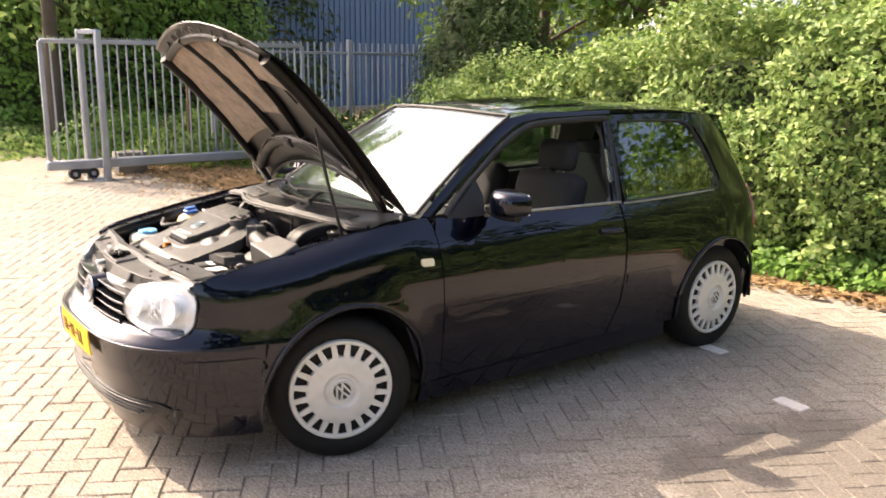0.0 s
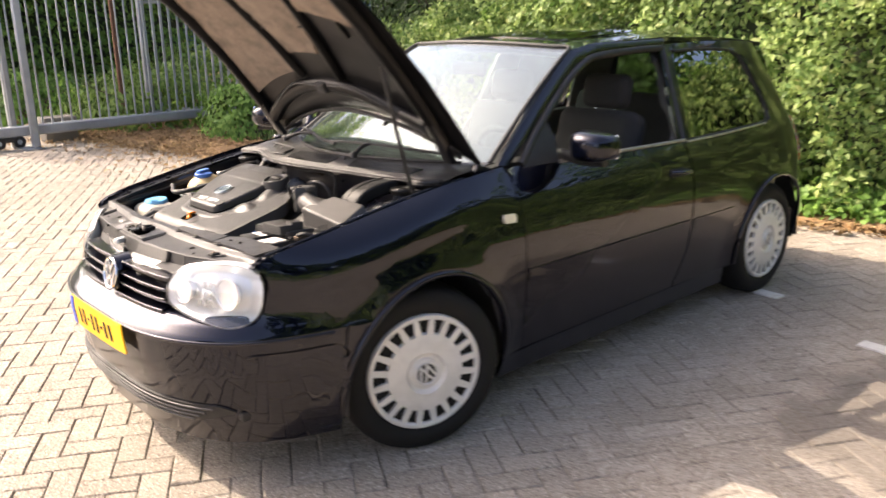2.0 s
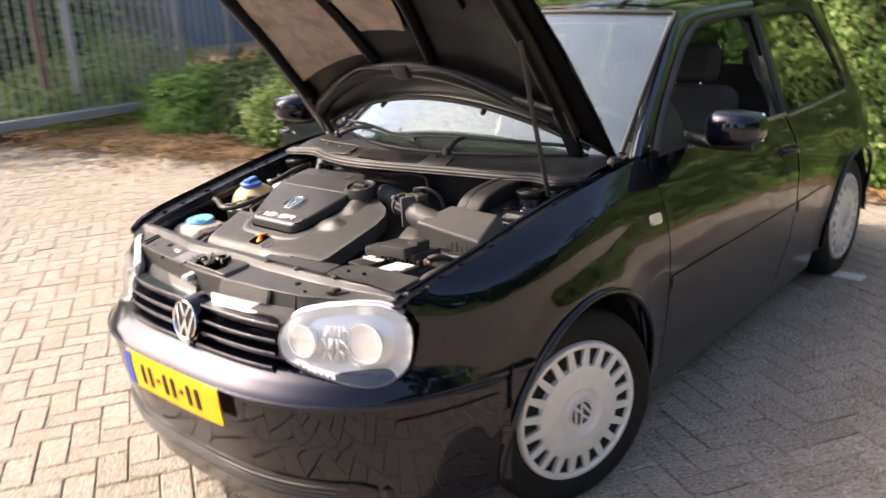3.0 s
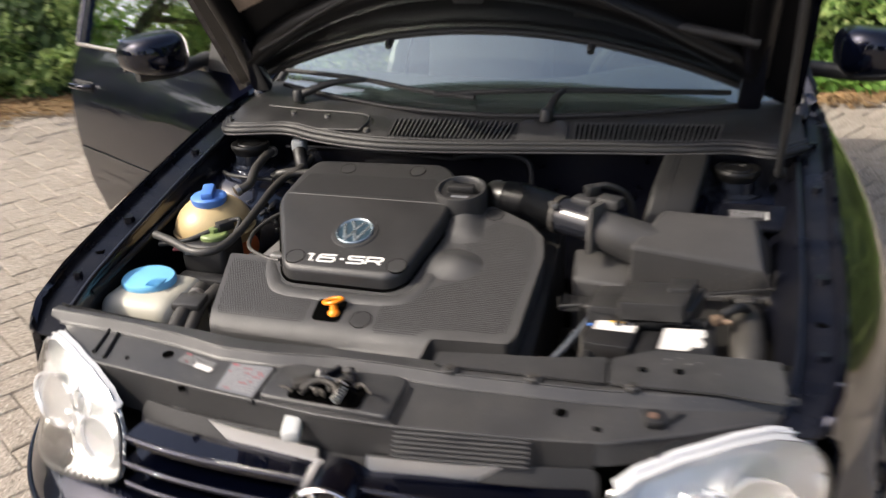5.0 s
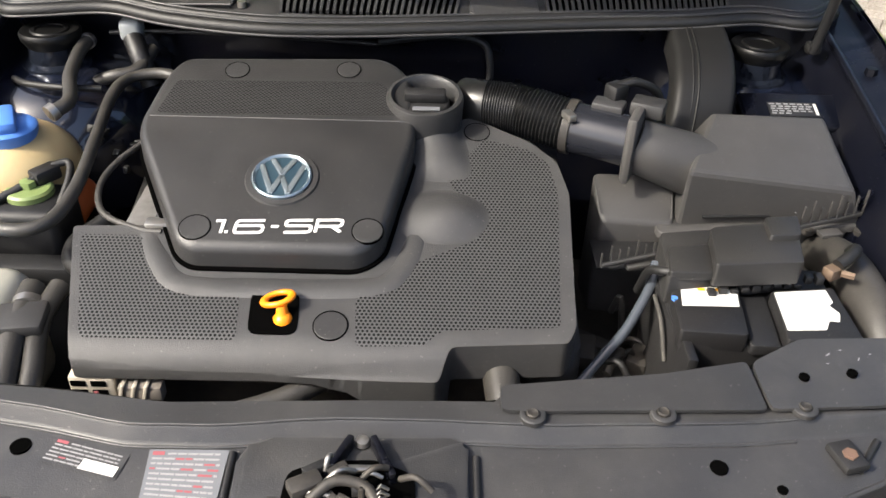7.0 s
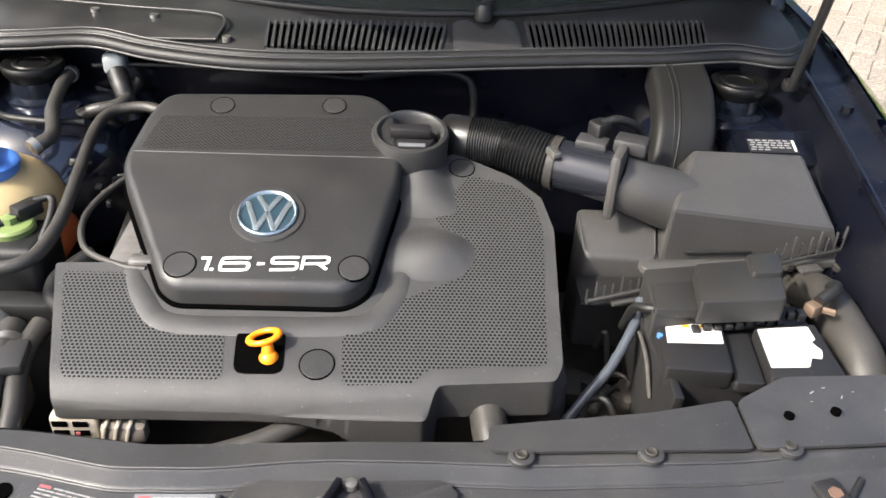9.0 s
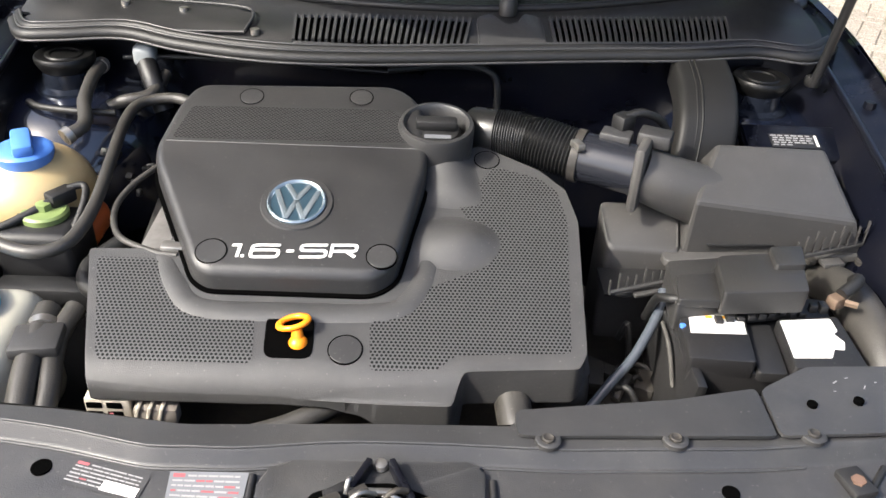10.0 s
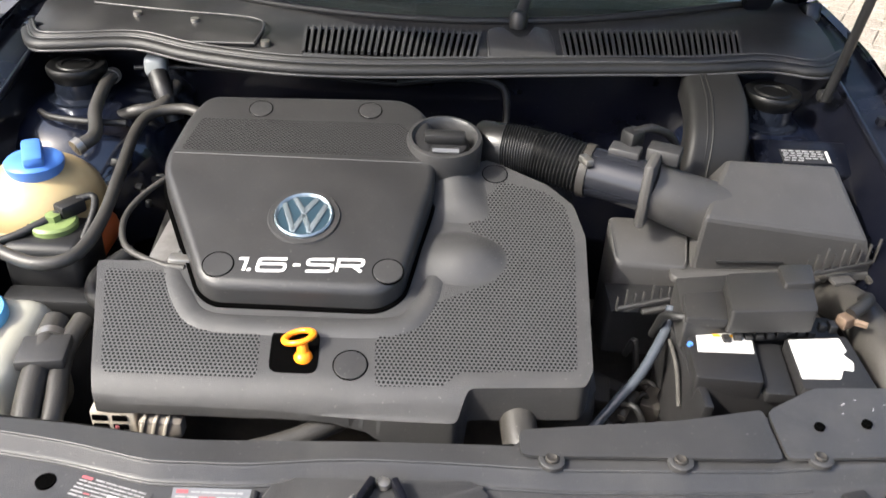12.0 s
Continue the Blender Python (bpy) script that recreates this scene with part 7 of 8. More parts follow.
# ---- tanks and hoses on the car's right ----
bm = bmesh.new()
bmesh.ops.create_uvsphere(bm, u_segments=36, v_segments=20, radius=1)
for v in bm.verts:
    q = v.co
    z = q.z
    v.co = Vector((-0.495 + q.x * 0.082, -0.150 + q.y * 0.085, 0.826 + z * (0.068 if z > 0 else 0.075)))
tank = part("expansion_tank", bm, AMBER, car, "yellowed round coolant tank with blue screw cap")
part("tank_seam", lathe(bmesh.new(), [(0.084, -0.003), (0.088, 0), (0.084, 0.003)], Matrix.Translation((-0.495, -0.150, 0.822)), 40), AMBER, tank)
bm = bmesh.new()
box(bm, (-0.455, -0.155, 0.775), (0.09, 0.10, 0.05), 0.02, None, 3)
part("tank_foot", bm, ORANGE_DEEP, tank)
cm = Matrix.Translation((-0.490, -0.163, 0.890))
cp = part("tank_cap", lathe(bmesh.new(), [(0.032, -0.012), (0.037, 0.0), (0.038, 0.008), (0.034, 0.012), (0.020, 0.014), (0.001, 0.015)], cm, 32), BLUE_CAP, tank, "blue screw cap")
bm = bmesh.new()
box(bm, (-0.490, -0.163, 0.908), (0.026, 0.066, 0.018), 0.006, Matrix.Rotation(radians(25), 4, "Z"))
part("cap_grip", bm, BLUE_CAP, cp)
part("level_mark", box(bmesh.new(), (-0.472, -0.2315, 0.836), (0.022, 0.001, 0.010)), BLACK_INK, tank)
part("sensor_plug", box(bmesh.new(), (-0.435, -0.205, 0.853), (0.022, 0.036, 0.020), 0.004, Matrix.Rotation(radians(-35), 4, "Z")), PLASTIC_DARK, tank)
part("sensor_lead", tube(bmesh.new(), [(-0.440, -0.215, 0.853), (-0.47, -0.243, 0.843), (-0.50, -0.262, 0.835), (-0.55, -0.275, 0.83)], 0.006, 8, 6), RUBBER, tank)
part("sensor_lead", tube(bmesh.new(), [(-0.428, -0.195, 0.86), (-0.408, -0.19, 0.862), (-0.402, -0.215, 0.85), (-0.41, -0.26, 0.82)], 0.005, 8, 6), RUBBER, tank)
res = part("steering_reservoir", box(bmesh.new(), (-0.452, -0.235, 0.79), (0.10, 0.085, 0.09), 0.012, None, 3), PLASTIC_DARK, car, "black fluid reservoir with pale green cap")
gm = Matrix.Translation((-0.450, -0.226, 0.838))
gc = part("reservoir_cap", lathe(bmesh.new(), [(0.030, -0.006), (0.030, 0.004), (0.027, 0.007), (0.001, 0.008)], gm, 28), GREEN_CAP, res, "pale green cap")
part("cap_knob", lathe(bmesh.new(), [(0.011, 0.006), (0.010, 0.016), (0.001, 0.018)], gm, 6), GREEN_CAP, gc)
part("red_tag", box(bmesh.new(), (-0.495, -0.268, 0.822), (0.05, 0.014, 0.006), 0.002, Matrix.Rotation(0.2, 4, "Z")), RED_INK, res)
part("white_tag", box(bmesh.new(), (-0.475, -0.277, 0.818), (0.028, 0.010, 0.006), 0.002), WHITE, res)

wash = part("washer_bottle", box(bmesh.new(), (-0.495, -0.395, 0.715), (0.165, 0.150, 0.175), 0.035, None, 4), MILKY, car, "milky washer bottle with pale blue lid")
wm = Matrix.Translation((-0.503, -0.387, 0.808)) @ Matrix.Rotation(radians(4), 4, "X")
wc = part("washer_lid", lathe(bmesh.new(), [(0.046, -0.012), (0.049, -0.004), (0.049, 0.004), (0.046, 0.008), (0.02, 0.011), (0.001, 0.0115)], wm @ Matrix.Diagonal((1.1, 0.95, 1, 1)), 36), SKY_CAP, wash, "pale blue lid")
for k in range(5):
    part("lid_rib", box(bmesh.new(), wm @ Vector((0.018 + 0.006 * k, -0.02, 0.0105)), (0.0022, 0.03, 0.003)), SKY_CAP, wc)
part("bottle_neck", lathe(bmesh.new(), [(0.05, -0.04), (0.044, -0.02), (0.043, 0.0)], wm, 30), MILKY, wash)

def hose(name, pts, r, material):
    part(name, tube(bmesh.new(), pts, r, 10, 6), material, car)


hose("heater_hose", [(-0.30, 0.02, 0.885), (-0.345, 0.045, 0.888), (-0.392, 0.03, 0.885), (-0.40, -0.03, 0.882), (-0.388, -0.14, 0.872), (-0.378, -0.25, 0.860), (-0.388, -0.318, 0.853), (-0.43, -0.335, 0.852), (-0.50, -0.305, 0.856), (-0.545, -0.288, 0.858)], 0.0085, HOSE)
hose("vent_hose", [(-0.472, 0.11, 0.915), (-0.470, 0.06, 0.915), (-0.462, -0.01, 0.905), (-0.446, -0.055, 0.90), (-0.440, -0.085, 0.897), (-0.458, -0.108, 0.89)], 0.010, HOSE)
hose("vent_hose", [(-0.372, 0.10, 0.905), (-0.385, 0.05, 0.89), (-0.42, 0.035, 0.885), (-0.45, 0.045, 0.87)], 0.010, HOSE)
hose("brake_line", [(-0.44, 0.112, 0.925), (-0.36, 0.118, 0.927), (-0.20, 0.115, 0.925), (-0.02, 0.105, 0.92)], 0.0035, RUBBER)
hose("cable_loop", [(-0.312, -0.135, 0.875), (-0.345, -0.18, 0.862), (-0.356, -0.23, 0.852), (-0.335, -0.285, 0.846), (-0.285, -0.312, 0.842), (-0.255, -0.318, 0.842)], 0.0042, HOSE)
hose("coolant_hose", [(-0.355, -0.225, 0.80), (-0.385, -0.27, 0.79), (-0.375, -0.31, 0.785), (-0.33, -0.335, 0.79), (-0.27, -0.33, 0.79)], 0.012, RUBBER)
hose("radiator_hose", [(-0.402, -0.365, 0.79), (-0.398, -0.42, 0.785), (-0.392, -0.47, 0.775), (-0.383, -0.53, 0.75), (-0.38, -0.58, 0.70)], 0.0155, HOSE)
hose("radiator_hose", [(-0.372, -0.36, 0.79), (-0.378, -0.405, 0.782), (-0.372, -0.445, 0.775), (-0.364, -0.48, 0.765), (-0.360, -0.54, 0.74)], 0.0125, HOSE)
hose("front_hose", [(-0.25, -0.545, 0.72), (-0.18, -0.525, 0.735), (-0.10, -0.50, 0.745), (-0.05, -0.47, 0.75)], 0.013, HOSE)
hose("clutch_pipe", [(-0.02, 0.09, 0.93), (0.08, 0.10, 0.938), (0.14, 0.10, 0.93), (0.155, 0.095, 0.90), (0.155, 0.09, 0.84)], 0.006, RUBBER)
hose("wing_cable", [(-0.56, 0.02, 0.885), (-0.53, -0.005, 0.888), (-0.47, -0.02, 0.89), (-0.42, -0.01, 0.885)], 0.005, RUBBER)
hose("wing_cable", [(-0.575, -0.10, 0.87), (-0.57, -0.25, 0.85), (-0.568, -0.35, 0.835), (-0.562, -0.48, 0.82)], 0.007, RUBBER)
for p, q in (((-0.398, -0.39, 0.787), (-0.396, -0.40, 0.786)), ((-0.452, -0.10, 0.893), (-0.458, -0.108, 0.89)), ((-0.472, 0.105, 0.915), (-0.472, 0.095, 0.915))):
    part("hose_clip", rod(bmesh.new(), p, q, 0.0185 if p[1] < -0.3 else 0.0125, seg=14), STEEL, car)
part("hose_bridge", box(bmesh.new(), (-0.392, -0.425, 0.792), (0.055, 0.05, 0.016), 0.005, Matrix.Rotation(0.15, 4, "Z")), PLASTIC, car)
br = part("brake_fluid_union", box(bmesh.new(), (-0.405, 0.115, 0.93), (0.036, 0.03, 0.036), 0.010, None, 3), mat("white_union_plastic", (0.22, 0.235, 0.24), rough=0.4), car)
part("union_plug", tube(bmesh.new(), [(-0.40, 0.10, 0.92), (-0.385, 0.075, 0.90), (-0.37, 0.06, 0.86)], 0.016, 10, 4), PLASTIC_DARK, br)
CREAM = mat("cream_plug_plastic", (0.40, 0.36, 0.30), rough=0.55, var=0.25, scale=40)
plug = part("wiring_plug", box(bmesh.new(), (-0.300, -0.478, 0.748), (0.050, 0.018, 0.032), 0.003), CREAM, car)
for x_, z_ in ((-0.314, 0.755), (-0.292, 0.755), (-0.314, 0.742), (-0.292, 0.742)):
    part("plug_slot", box(bmesh.new(), (x_, -0.4872, z_), (0.017, 0.002, 0.008), 0.001), HOLE_SHADE, plug)
part("red_tab", box(bmesh.new(), (-0.296, -0.4885, 0.742), (0.005, 0.002, 0.006), 0.001), RED_INK, plug)
for k in range(3):
    part("plug_rib", box(bmesh.new(), (-0.268 + 0.013 * k, -0.486, 0.744), (0.004, 0.016, 0.028), 0.001, Matrix.Rotation(0.25, 4, "Y")), CREAM, plug)
part("wiring_plug", box(bmesh.new(), (-0.248, -0.482, 0.742), (0.050, 0.020, 0.024), 0.006), mat("dusty_plug_plastic", (0.16, 0.14, 0.12), rough=0.7, var=0.3, scale=30), car)
for k in range(14):
    bm = bmesh.new()
    x, y = r3.uniform(-0.44, -0.36), r3.uniform(-0.12, 0.06)
    box(bm, (x, y, r3.uniform(0.80, 0.86)), (r3.uniform(0.006, 0.016), r3.uniform(0.008, 0.022), r3.uniform(0.006, 0.012)), 0.002, Matrix.Rotation(r3.uniform(0, 3), 4, "Z") @ Matrix.Rotation(r3.uniform(-0.6, 0.6), 4, "X"))
    part("connector", bm, PLASTIC_DARK, car)
part("header_bracket", box(bmesh.new(), (-0.262, -0.305, 0.845), (0.03, 0.018, 0.012), 0.003), STEEL, car)
part("cylinder_head", box(bmesh.new(), (-0.29, -0.235, 0.80), (0.045, 0.14, 0.07), 0.008), mat("cast_aluminium", (0.25, 0.24, 0.23), rough=0.5, metal=0.6, var=0.3, scale=20, dirt=(0.08, 0.07, 0.06), dirt_amt=0.6, dirt_scale=15), car)
side_box = part("harness_box", box(bmesh.new(), (-0.43, -0.30, 0.765), (0.13, 0.035, 0.035), 0.006), PLASTIC_DARK, car)
# type plate on the wing shelf
shelf = part("wing_shelf", box(bmesh.new(), (0.60, -0.016, 0.878), (0.15, 0.075, 0.014), 0.006, Matrix.Rotation(radians(17), 4, "X"), 3), PAINT_FLANGE, car)
lm = Matrix.Translation((0.601, -0.020, 0.8850)) @ Matrix.Rotation(radians(17), 4, "X")
lab = part("type_label", box(bmesh.new(), lm @ Vector((0, 0, 0)), (0.074, 0.030, 0.001), 0, Matrix.Rotation(radians(17), 4, "X")), BLACK_INK, shelf, "black type label with white print")
part("label_border", box(bmesh.new(), lm @ Vector((0.033, 0, 0.001)), (0.004, 0.024, 0.0006), 0, Matrix.Rotation(radians(17), 4, "X")), WHITE, lab)
for k in range(5):
    for j in range(6 - (k > 3) * 3):
        part("print_bar", box(bmesh.new(), lm @ Vector((-0.031 + 0.0105 * j + 0.002 * (k % 2), 0.0105 - 0.005 * k, 0.001)), (0.0085 - 0.001 * ((k + j) % 3), 0.0023, 0.0006), 0, Matrix.Rotation(radians(17), 4, "X")), PRINT, lab)

# ---- slam panel over the radiator ----
SX = [-0.66, -0.56, -0.42, -0.30, -0.18, -0.08, 0.0, 0.12, 0.135, 0.14, 0.30, 0.40, 0.46, 0.56, 0.66]
SR = [-0.52, -0.545, -0.560, -0.571, -0.588, -0.585, -0.582, -0.580, -0.580, -0.566, -0.545, -0.523, -0.487, -0.480, -0.47]
FX = [-0.60, -0.57, -0.51, -0.43, -0.30, -0.20, 0.0, 0.12, 0.20, 0.30, 0.40, 0.50, 0.60, 0.66]
FY = [-0.548, -0.562, -0.608, -0.664, -0.684, -0.700, -0.722, -0.722, -0.714, -0.703, -0.687, -0.642, -0.588, -0.55]


LX = [-0.66, -0.50, -0.40, -0.30, -0.21, -0.12, -0.03, 0.065, 0.18, 0.37, 0.50, 0.66]
LY = [-0.548, -0.566, -0.578, -0.594, -0.616, -0.617, -0.606, -0.606, -0.609, -0.599, -0.580, -0.545]


def slam_base(x):
    return 0.833 - 0.012 * (abs(x) / 0.65) ** 2


def slam_fn(u, v):
    """Rear ledge, a step down, the plate, and its turned-down front edge."""
    x = -0.585 + 1.24 * u
    y0, ya, y1 = lerp(x, SX, SR), lerp(x, LX, LY), lerp(x, FX, FY)
    y1 = min(y1, ya - 0.016)
    k = [0.0, 0.25, 0.28, 0.33, 0.36, 0.90, 1.0]
    y = lerp(v, k, [y0, ya + 0.002, ya, ya - 0.010, ya - 0.012, y1, y1 - 0.004])
    z = lerp(v, k, [0.0, 0.001, 0.0, -0.0155, -0.0165, -0.026, -0.058])
    return Vector((x, y, slam_base(x) + z))


def on_slam(x, y):
    """Height of the panel's main plate."""
    ya, y1 = lerp(x, LX, LY) - 0.012, lerp(x, FX, FY)
    return slam_base(x) - 0.0165 - 0.0095 * min(max((y - ya) / (y1 - ya), 0), 1)


slam = part("slam_panel", grid(bmesh.new(), slam_fn, 90, 100, 0.003), PLASTIC_MID, car, "grey-black plastic panel over the radiator with stickers")
part("panel_skirt", grid(bmesh.new(), lambda u, v: Vector((-0.58 + 1.235 * u, lerp(-0.58 + 1.235 * u, SX, SR) + 0.004, 0.828 - 0.30 * v)), 50, 3), PLASTIC_DARK, slam)
for yoff, zoff in ((0.0005, 0.0005), (-0.0125, -0.0160)):
    part("moulded_lip", tube(bmesh.new(), [(x, lerp(x, LX, LY) + yoff, slam_base(x) + zoff) for x in np.linspace(-0.56, 0.42, 26)], 0.0017, 8, 2), PLASTIC_MID, slam)
part("front_lip", tube(bmesh.new(), [(x, lerp(x, FX, FY) + 0.002, on_slam(x, lerp(x, FX, FY)) + 0.0015) for x in np.linspace(-0.55, 0.60, 41)], 0.003, 8, 1), PLASTIC_MID, slam)
# separate cover on the battery side, screwed down
rc = part("side_cover", sheet(rounded([(0.137, -0.568), (0.30, -0.547), (0.388, -0.527), (0.392, -0.588), (0.30, -0.592), (0.16, -0.598), (0.137, -0.597)], 0.006, 2), lambda x, y: (x, y, 0.842 - 0.012 * (x / 0.65) ** 2 + 0.10 * (y + 0.58)), 0.03, 0.004), PLASTIC, slam)
part("side_cover", sheet(rounded([(0.394, -0.526), (0.455, -0.489), (0.56, -0.481), (0.635, -0.474), (0.64, -0.575), (0.55, -0.573), (0.396, -0.587)], 0.008, 2), lambda x, y: (x, y, 0.843 - 0.012 * (x / 0.65) ** 2 + 0.06 * (y + 0.56)), 0.03, 0.004), PLASTIC_MID, slam)
for x, y in ((0.166, -0.599), (0.290, -0.593), (0.430, -0.580)):
    m = Matrix.Translation((x, y - 0.002, 0.8392 - 0.004 * (x / 0.43) ** 2))
    ear = part("cover_ear", lathe(bmesh.new(), [(0.0125, -0.005), (0.0125, 0.0), (0.0115, 0.0008), (0.0075, 0.0008), (0.0070, 0.0), (0.001, 0.0)], m, 24), PLASTIC, slam)
    part("screw_head", lathe(bmesh.new(), [(0.0062, 0.0), (0.0062, 0.0022), (0.005, 0.003), (0.003, 0.0018), (0.001, 0.0018)], m, 14), BLACKMETAL, ear)
for x, y, r in ((0.337, -0.637, 0.0085), (-0.304, -0.627, 0.0095), (-0.37, -0.645, 0.004), (0.39, -0.658, 0.005), (-0.235, -0.70, 0.005)):
    z = on_slam(x, y)
    part("panel_hole", rod(bmesh.new(), (x, y, z - 0.004), (x, y, z + 0.0014), r, seg=18), HOLE_SHADE, slam)
for x, y in ((0.441, -0.545), (0.492, -0.538)):
    part("panel_hole", rod(bmesh.new(), (x, y, 0.835), (x, y, 0.8415), 0.0052, seg=16), HOLE_SHADE, slam)
for x in (0.113, -0.108):
    part("moulded_seam", tube(bmesh.new(), [(x, y, on_slam(x, y) + 0.0015) for y in np.linspace(-0.635, -0.716, 5)], 0.0035, 6, 2), PLASTIC_DARK, slam)
part("moulded_hump", prism(bmesh.new(), rounded([(-0.102, -0.638), (-0.085, -0.620), (0.096, -0.617), (0.106, -0.625), (0.106, -0.712), (-0.102, -0.704)], 0.012, 3), 0.79, lambda x, y: 0.8215 - 0.10 * max(0, -0.66 - y), 0.004, 3), PLASTIC_MID, slam)
rb = part("corner_bracket", box(bmesh.new(), (0.462, -0.622, 0.812), (0.026, 0.034, 0.010), 0.003, Matrix.Rotation(0.25, 4, "Z")), PLASTIC_DARK, slam)
part("rusty_bolt", rod(bmesh.new(), (0.462, -0.624, 0.815), (0.462, -0.624, 0.8195), 0.007, seg=6), mat("rusty_steel", (0.11, 0.065, 0.045), rough=0.7, var=0.4, scale=40), rb)
# black strokes laid on the plate, coloured as shaded slots
for (x0, y0), (x1, y1) in (((-0.452, -0.572), (-0.438, -0.640)), ((-0.427, -0.588), (-0.410, -0.652)), ((0.50, -0.60), (0.47, -0.635)), ((0.50, -0.655), (0.47, -0.69))):
    part("moulded_slot", tube(bmesh.new(), [(x, y, on_slam(x, y) + 0.002) for x, y in ((x0, y0), (x1, y1))], 0.0035, 6, 2), BLACK_INK, slam)
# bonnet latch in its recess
# black block set in the hump, its colour giving the recess's shade
lt = part("latch_recess", prism(bmesh.new(), rounded([(-0.055, -0.660), (-0.022, -0.648), (0.022, -0.645), (0.058, -0.662), (0.060, -0.706), (-0.058, -0.702)], 0.010, 3), 0.795, lambda x, y: 0.8228 - 0.10 * max(0, -0.66 - y)), HOLE_SHADE, slam, "bonnet latch in a dark recess")
part("latch_plate", box(bmesh.new(), (0.0, -0.664, 0.832), (0.044, 0.007, 0.006), 0.002), STEEL, lt)
part("latch_hook", tube(bmesh.new(), [(-0.03, -0.70, 0.834), (-0.01, -0.688, 0.845), (0.015, -0.69, 0.842), (0.03, -0.705, 0.834)], 0.005, 8, 4), BLACKMETAL, lt)
part("latch_spring", tube(bmesh.new(), [(0.03 + 0.006 * math.cos(k * 1.57), -0.69 - 0.0015 * k, 0.838 + 0.006 * math.sin(k * 1.57)) for k in range(22)], 0.0016, 5, 1), STEEL, lt)
part("latch_lever", box(bmesh.new(), (-0.035, -0.685, 0.836), (0.03, 0.018, 0.012), 0.003, Matrix.Rotation(0.5, 4, "Z")), BLACKMETAL, lt)
r4 = random.Random(4)
for k in range(16):
    p = Vector((r4.uniform(-0.05, 0.05), r4.uniform(-0.708, -0.664), 0.834))
    bm = bmesh.new()
    if k % 2:
        q = p + Vector((r4.uniform(-0.03, 0.03), r4.uniform(-0.015, 0.015), r4.uniform(0, 0.008)))
        tube(bm, [p, (p + q) / 2 + Vector((0, 0, r4.uniform(0.002, 0.010))), q], r4.uniform(0.0018, 0.0035), 6, 4)
    else:
        box(bm, p, (r4.uniform(0.008, 0.024), r4.uniform(0.004, 0.012), r4.uniform(0.004, 0.010)), 0.001, Matrix.Rotation(r4.uniform(0, 3), 4, "Z") @ Matrix.Rotation(r4.uniform(-0.5, 0.5), 4, "X"))
    part("latch_part", bm, (BLACKMETAL, STEEL, PLASTIC_DARK, BLACKMETAL)[k % 4], lt)
part("latch_pin", lathe(bmesh.new(), [(0.007, 0), (0.006, 0.005), (0.001, 0.006)], Matrix.Translation((0.009, -0.626, 0.8225)), 14), STEEL, lt)
for sx in (-1, 1):
    part("latch_guide", box(bmesh.new(), (0.009 + sx * 0.020, -0.648, 0.826), (0.007, 0.050, 0.016), 0.002, Matrix.Rotation(sx * 0.42, 4, "Z")), PAINT_FLANGE, lt)
part("release_lever", box(bmesh.new(), (-0.034, -0.735, 0.790), (0.026, 0.045, 0.020), 0.005, Matrix.Rotation(0.3, 4, "Z")), mat("pale_lever_plastic", (0.45, 0.46, 0.45), rough=0.5), lt)
# stickers: unreadable print as bars
def sticker(corners, material, rows, label, white_field):
    """A sticker over four corners, from its top left round; its print as rows of bars."""
    c = [Vector(q) for q in corners]

    def at(u, v, up):
        q = (c[0] * (1 - u) + c[1] * u) * (1 - v) + (c[3] * (1 - u) + c[2] * u) * v
        return Vector((q.x, q.y, on_slam(q.x, q.y) + up))

    stk = part("warning_sticker", grid(bmesh.new(), lambda u, v: at(u, v, 0.0012), 6, 6), material, slam, label)
    for k in range(rows):
        v0 = 0.06 + 0.90 * k / rows
        u0 = 0.05 if k else 0.24
        while u0 < 0.90:
            w = min(r3.uniform(0.06, 0.20), 0.93 - u0)
            part("print_bar", grid(bmesh.new(), lambda u, v: at(u0 + w * u, v0 + 0.34 * v / rows, 0.0018), 1, 1), RED_INK if r3.random() < 0.08 else PRINT, stk)
            u0 += w + 0.014
    part("red_mark", grid(bmesh.new(), lambda u, v: at(0.05 + 0.15 * u, 0.04 + 0.7 / rows * v, 0.0019), 1, 1), RED_INK, stk)
    if white_field:
        part("white_field", grid(bmesh.new(), lambda u, v: at(0.52 + 0.45 * u, 0.52 + 0.42 * v, 0.0024), 2, 2), WHITE, stk)


sticker([(-0.274, -0.619), (-0.201, -0.640), (-0.207, -0.664), (-0.284, -0.643)], PLASTIC_MID, 6, "faded print and a white field on the panel", True)
sticker([(-0.184, -0.632), (-0.112, -0.632), (-0.114, -0.702), (-0.180, -0.694)], GREY_STICKER, 11, "grey sticker with rows of white print", False)
# slotted air inlet on the front face
inlet = part("air_inlet", grid(bmesh.new(), lambda u, v: Vector((0.115 + 0.195 * u, lerp(0.115 + 0.195 * u, FX, FY) - 0.006 - 0.012 * v, 0.809 - 0.036 * v)), 10, 4, 0.004), PLASTIC_DARK, slam)
for k in range(6):
    part("inlet_slat", tube(bmesh.new(), [(x, lerp(x, FX, FY) - 0.009 - 0.0022 * k, 0.808 - 0.0066 * k) for x in np.linspace(0.12, 0.305, 4)], 0.0022, 6, 2), PLASTIC_MID, inlet)
part("front_apron", grid(bmesh.new(), lambda u, v: Vector((-0.39 + 0.78 * u, lerp(-0.39 + 0.78 * u, FX, FY) - 0.001 - 0.012 * v, 0.806 - 0.062 * v)), 30, 4, 0.004), PLASTIC_DARK, slam)

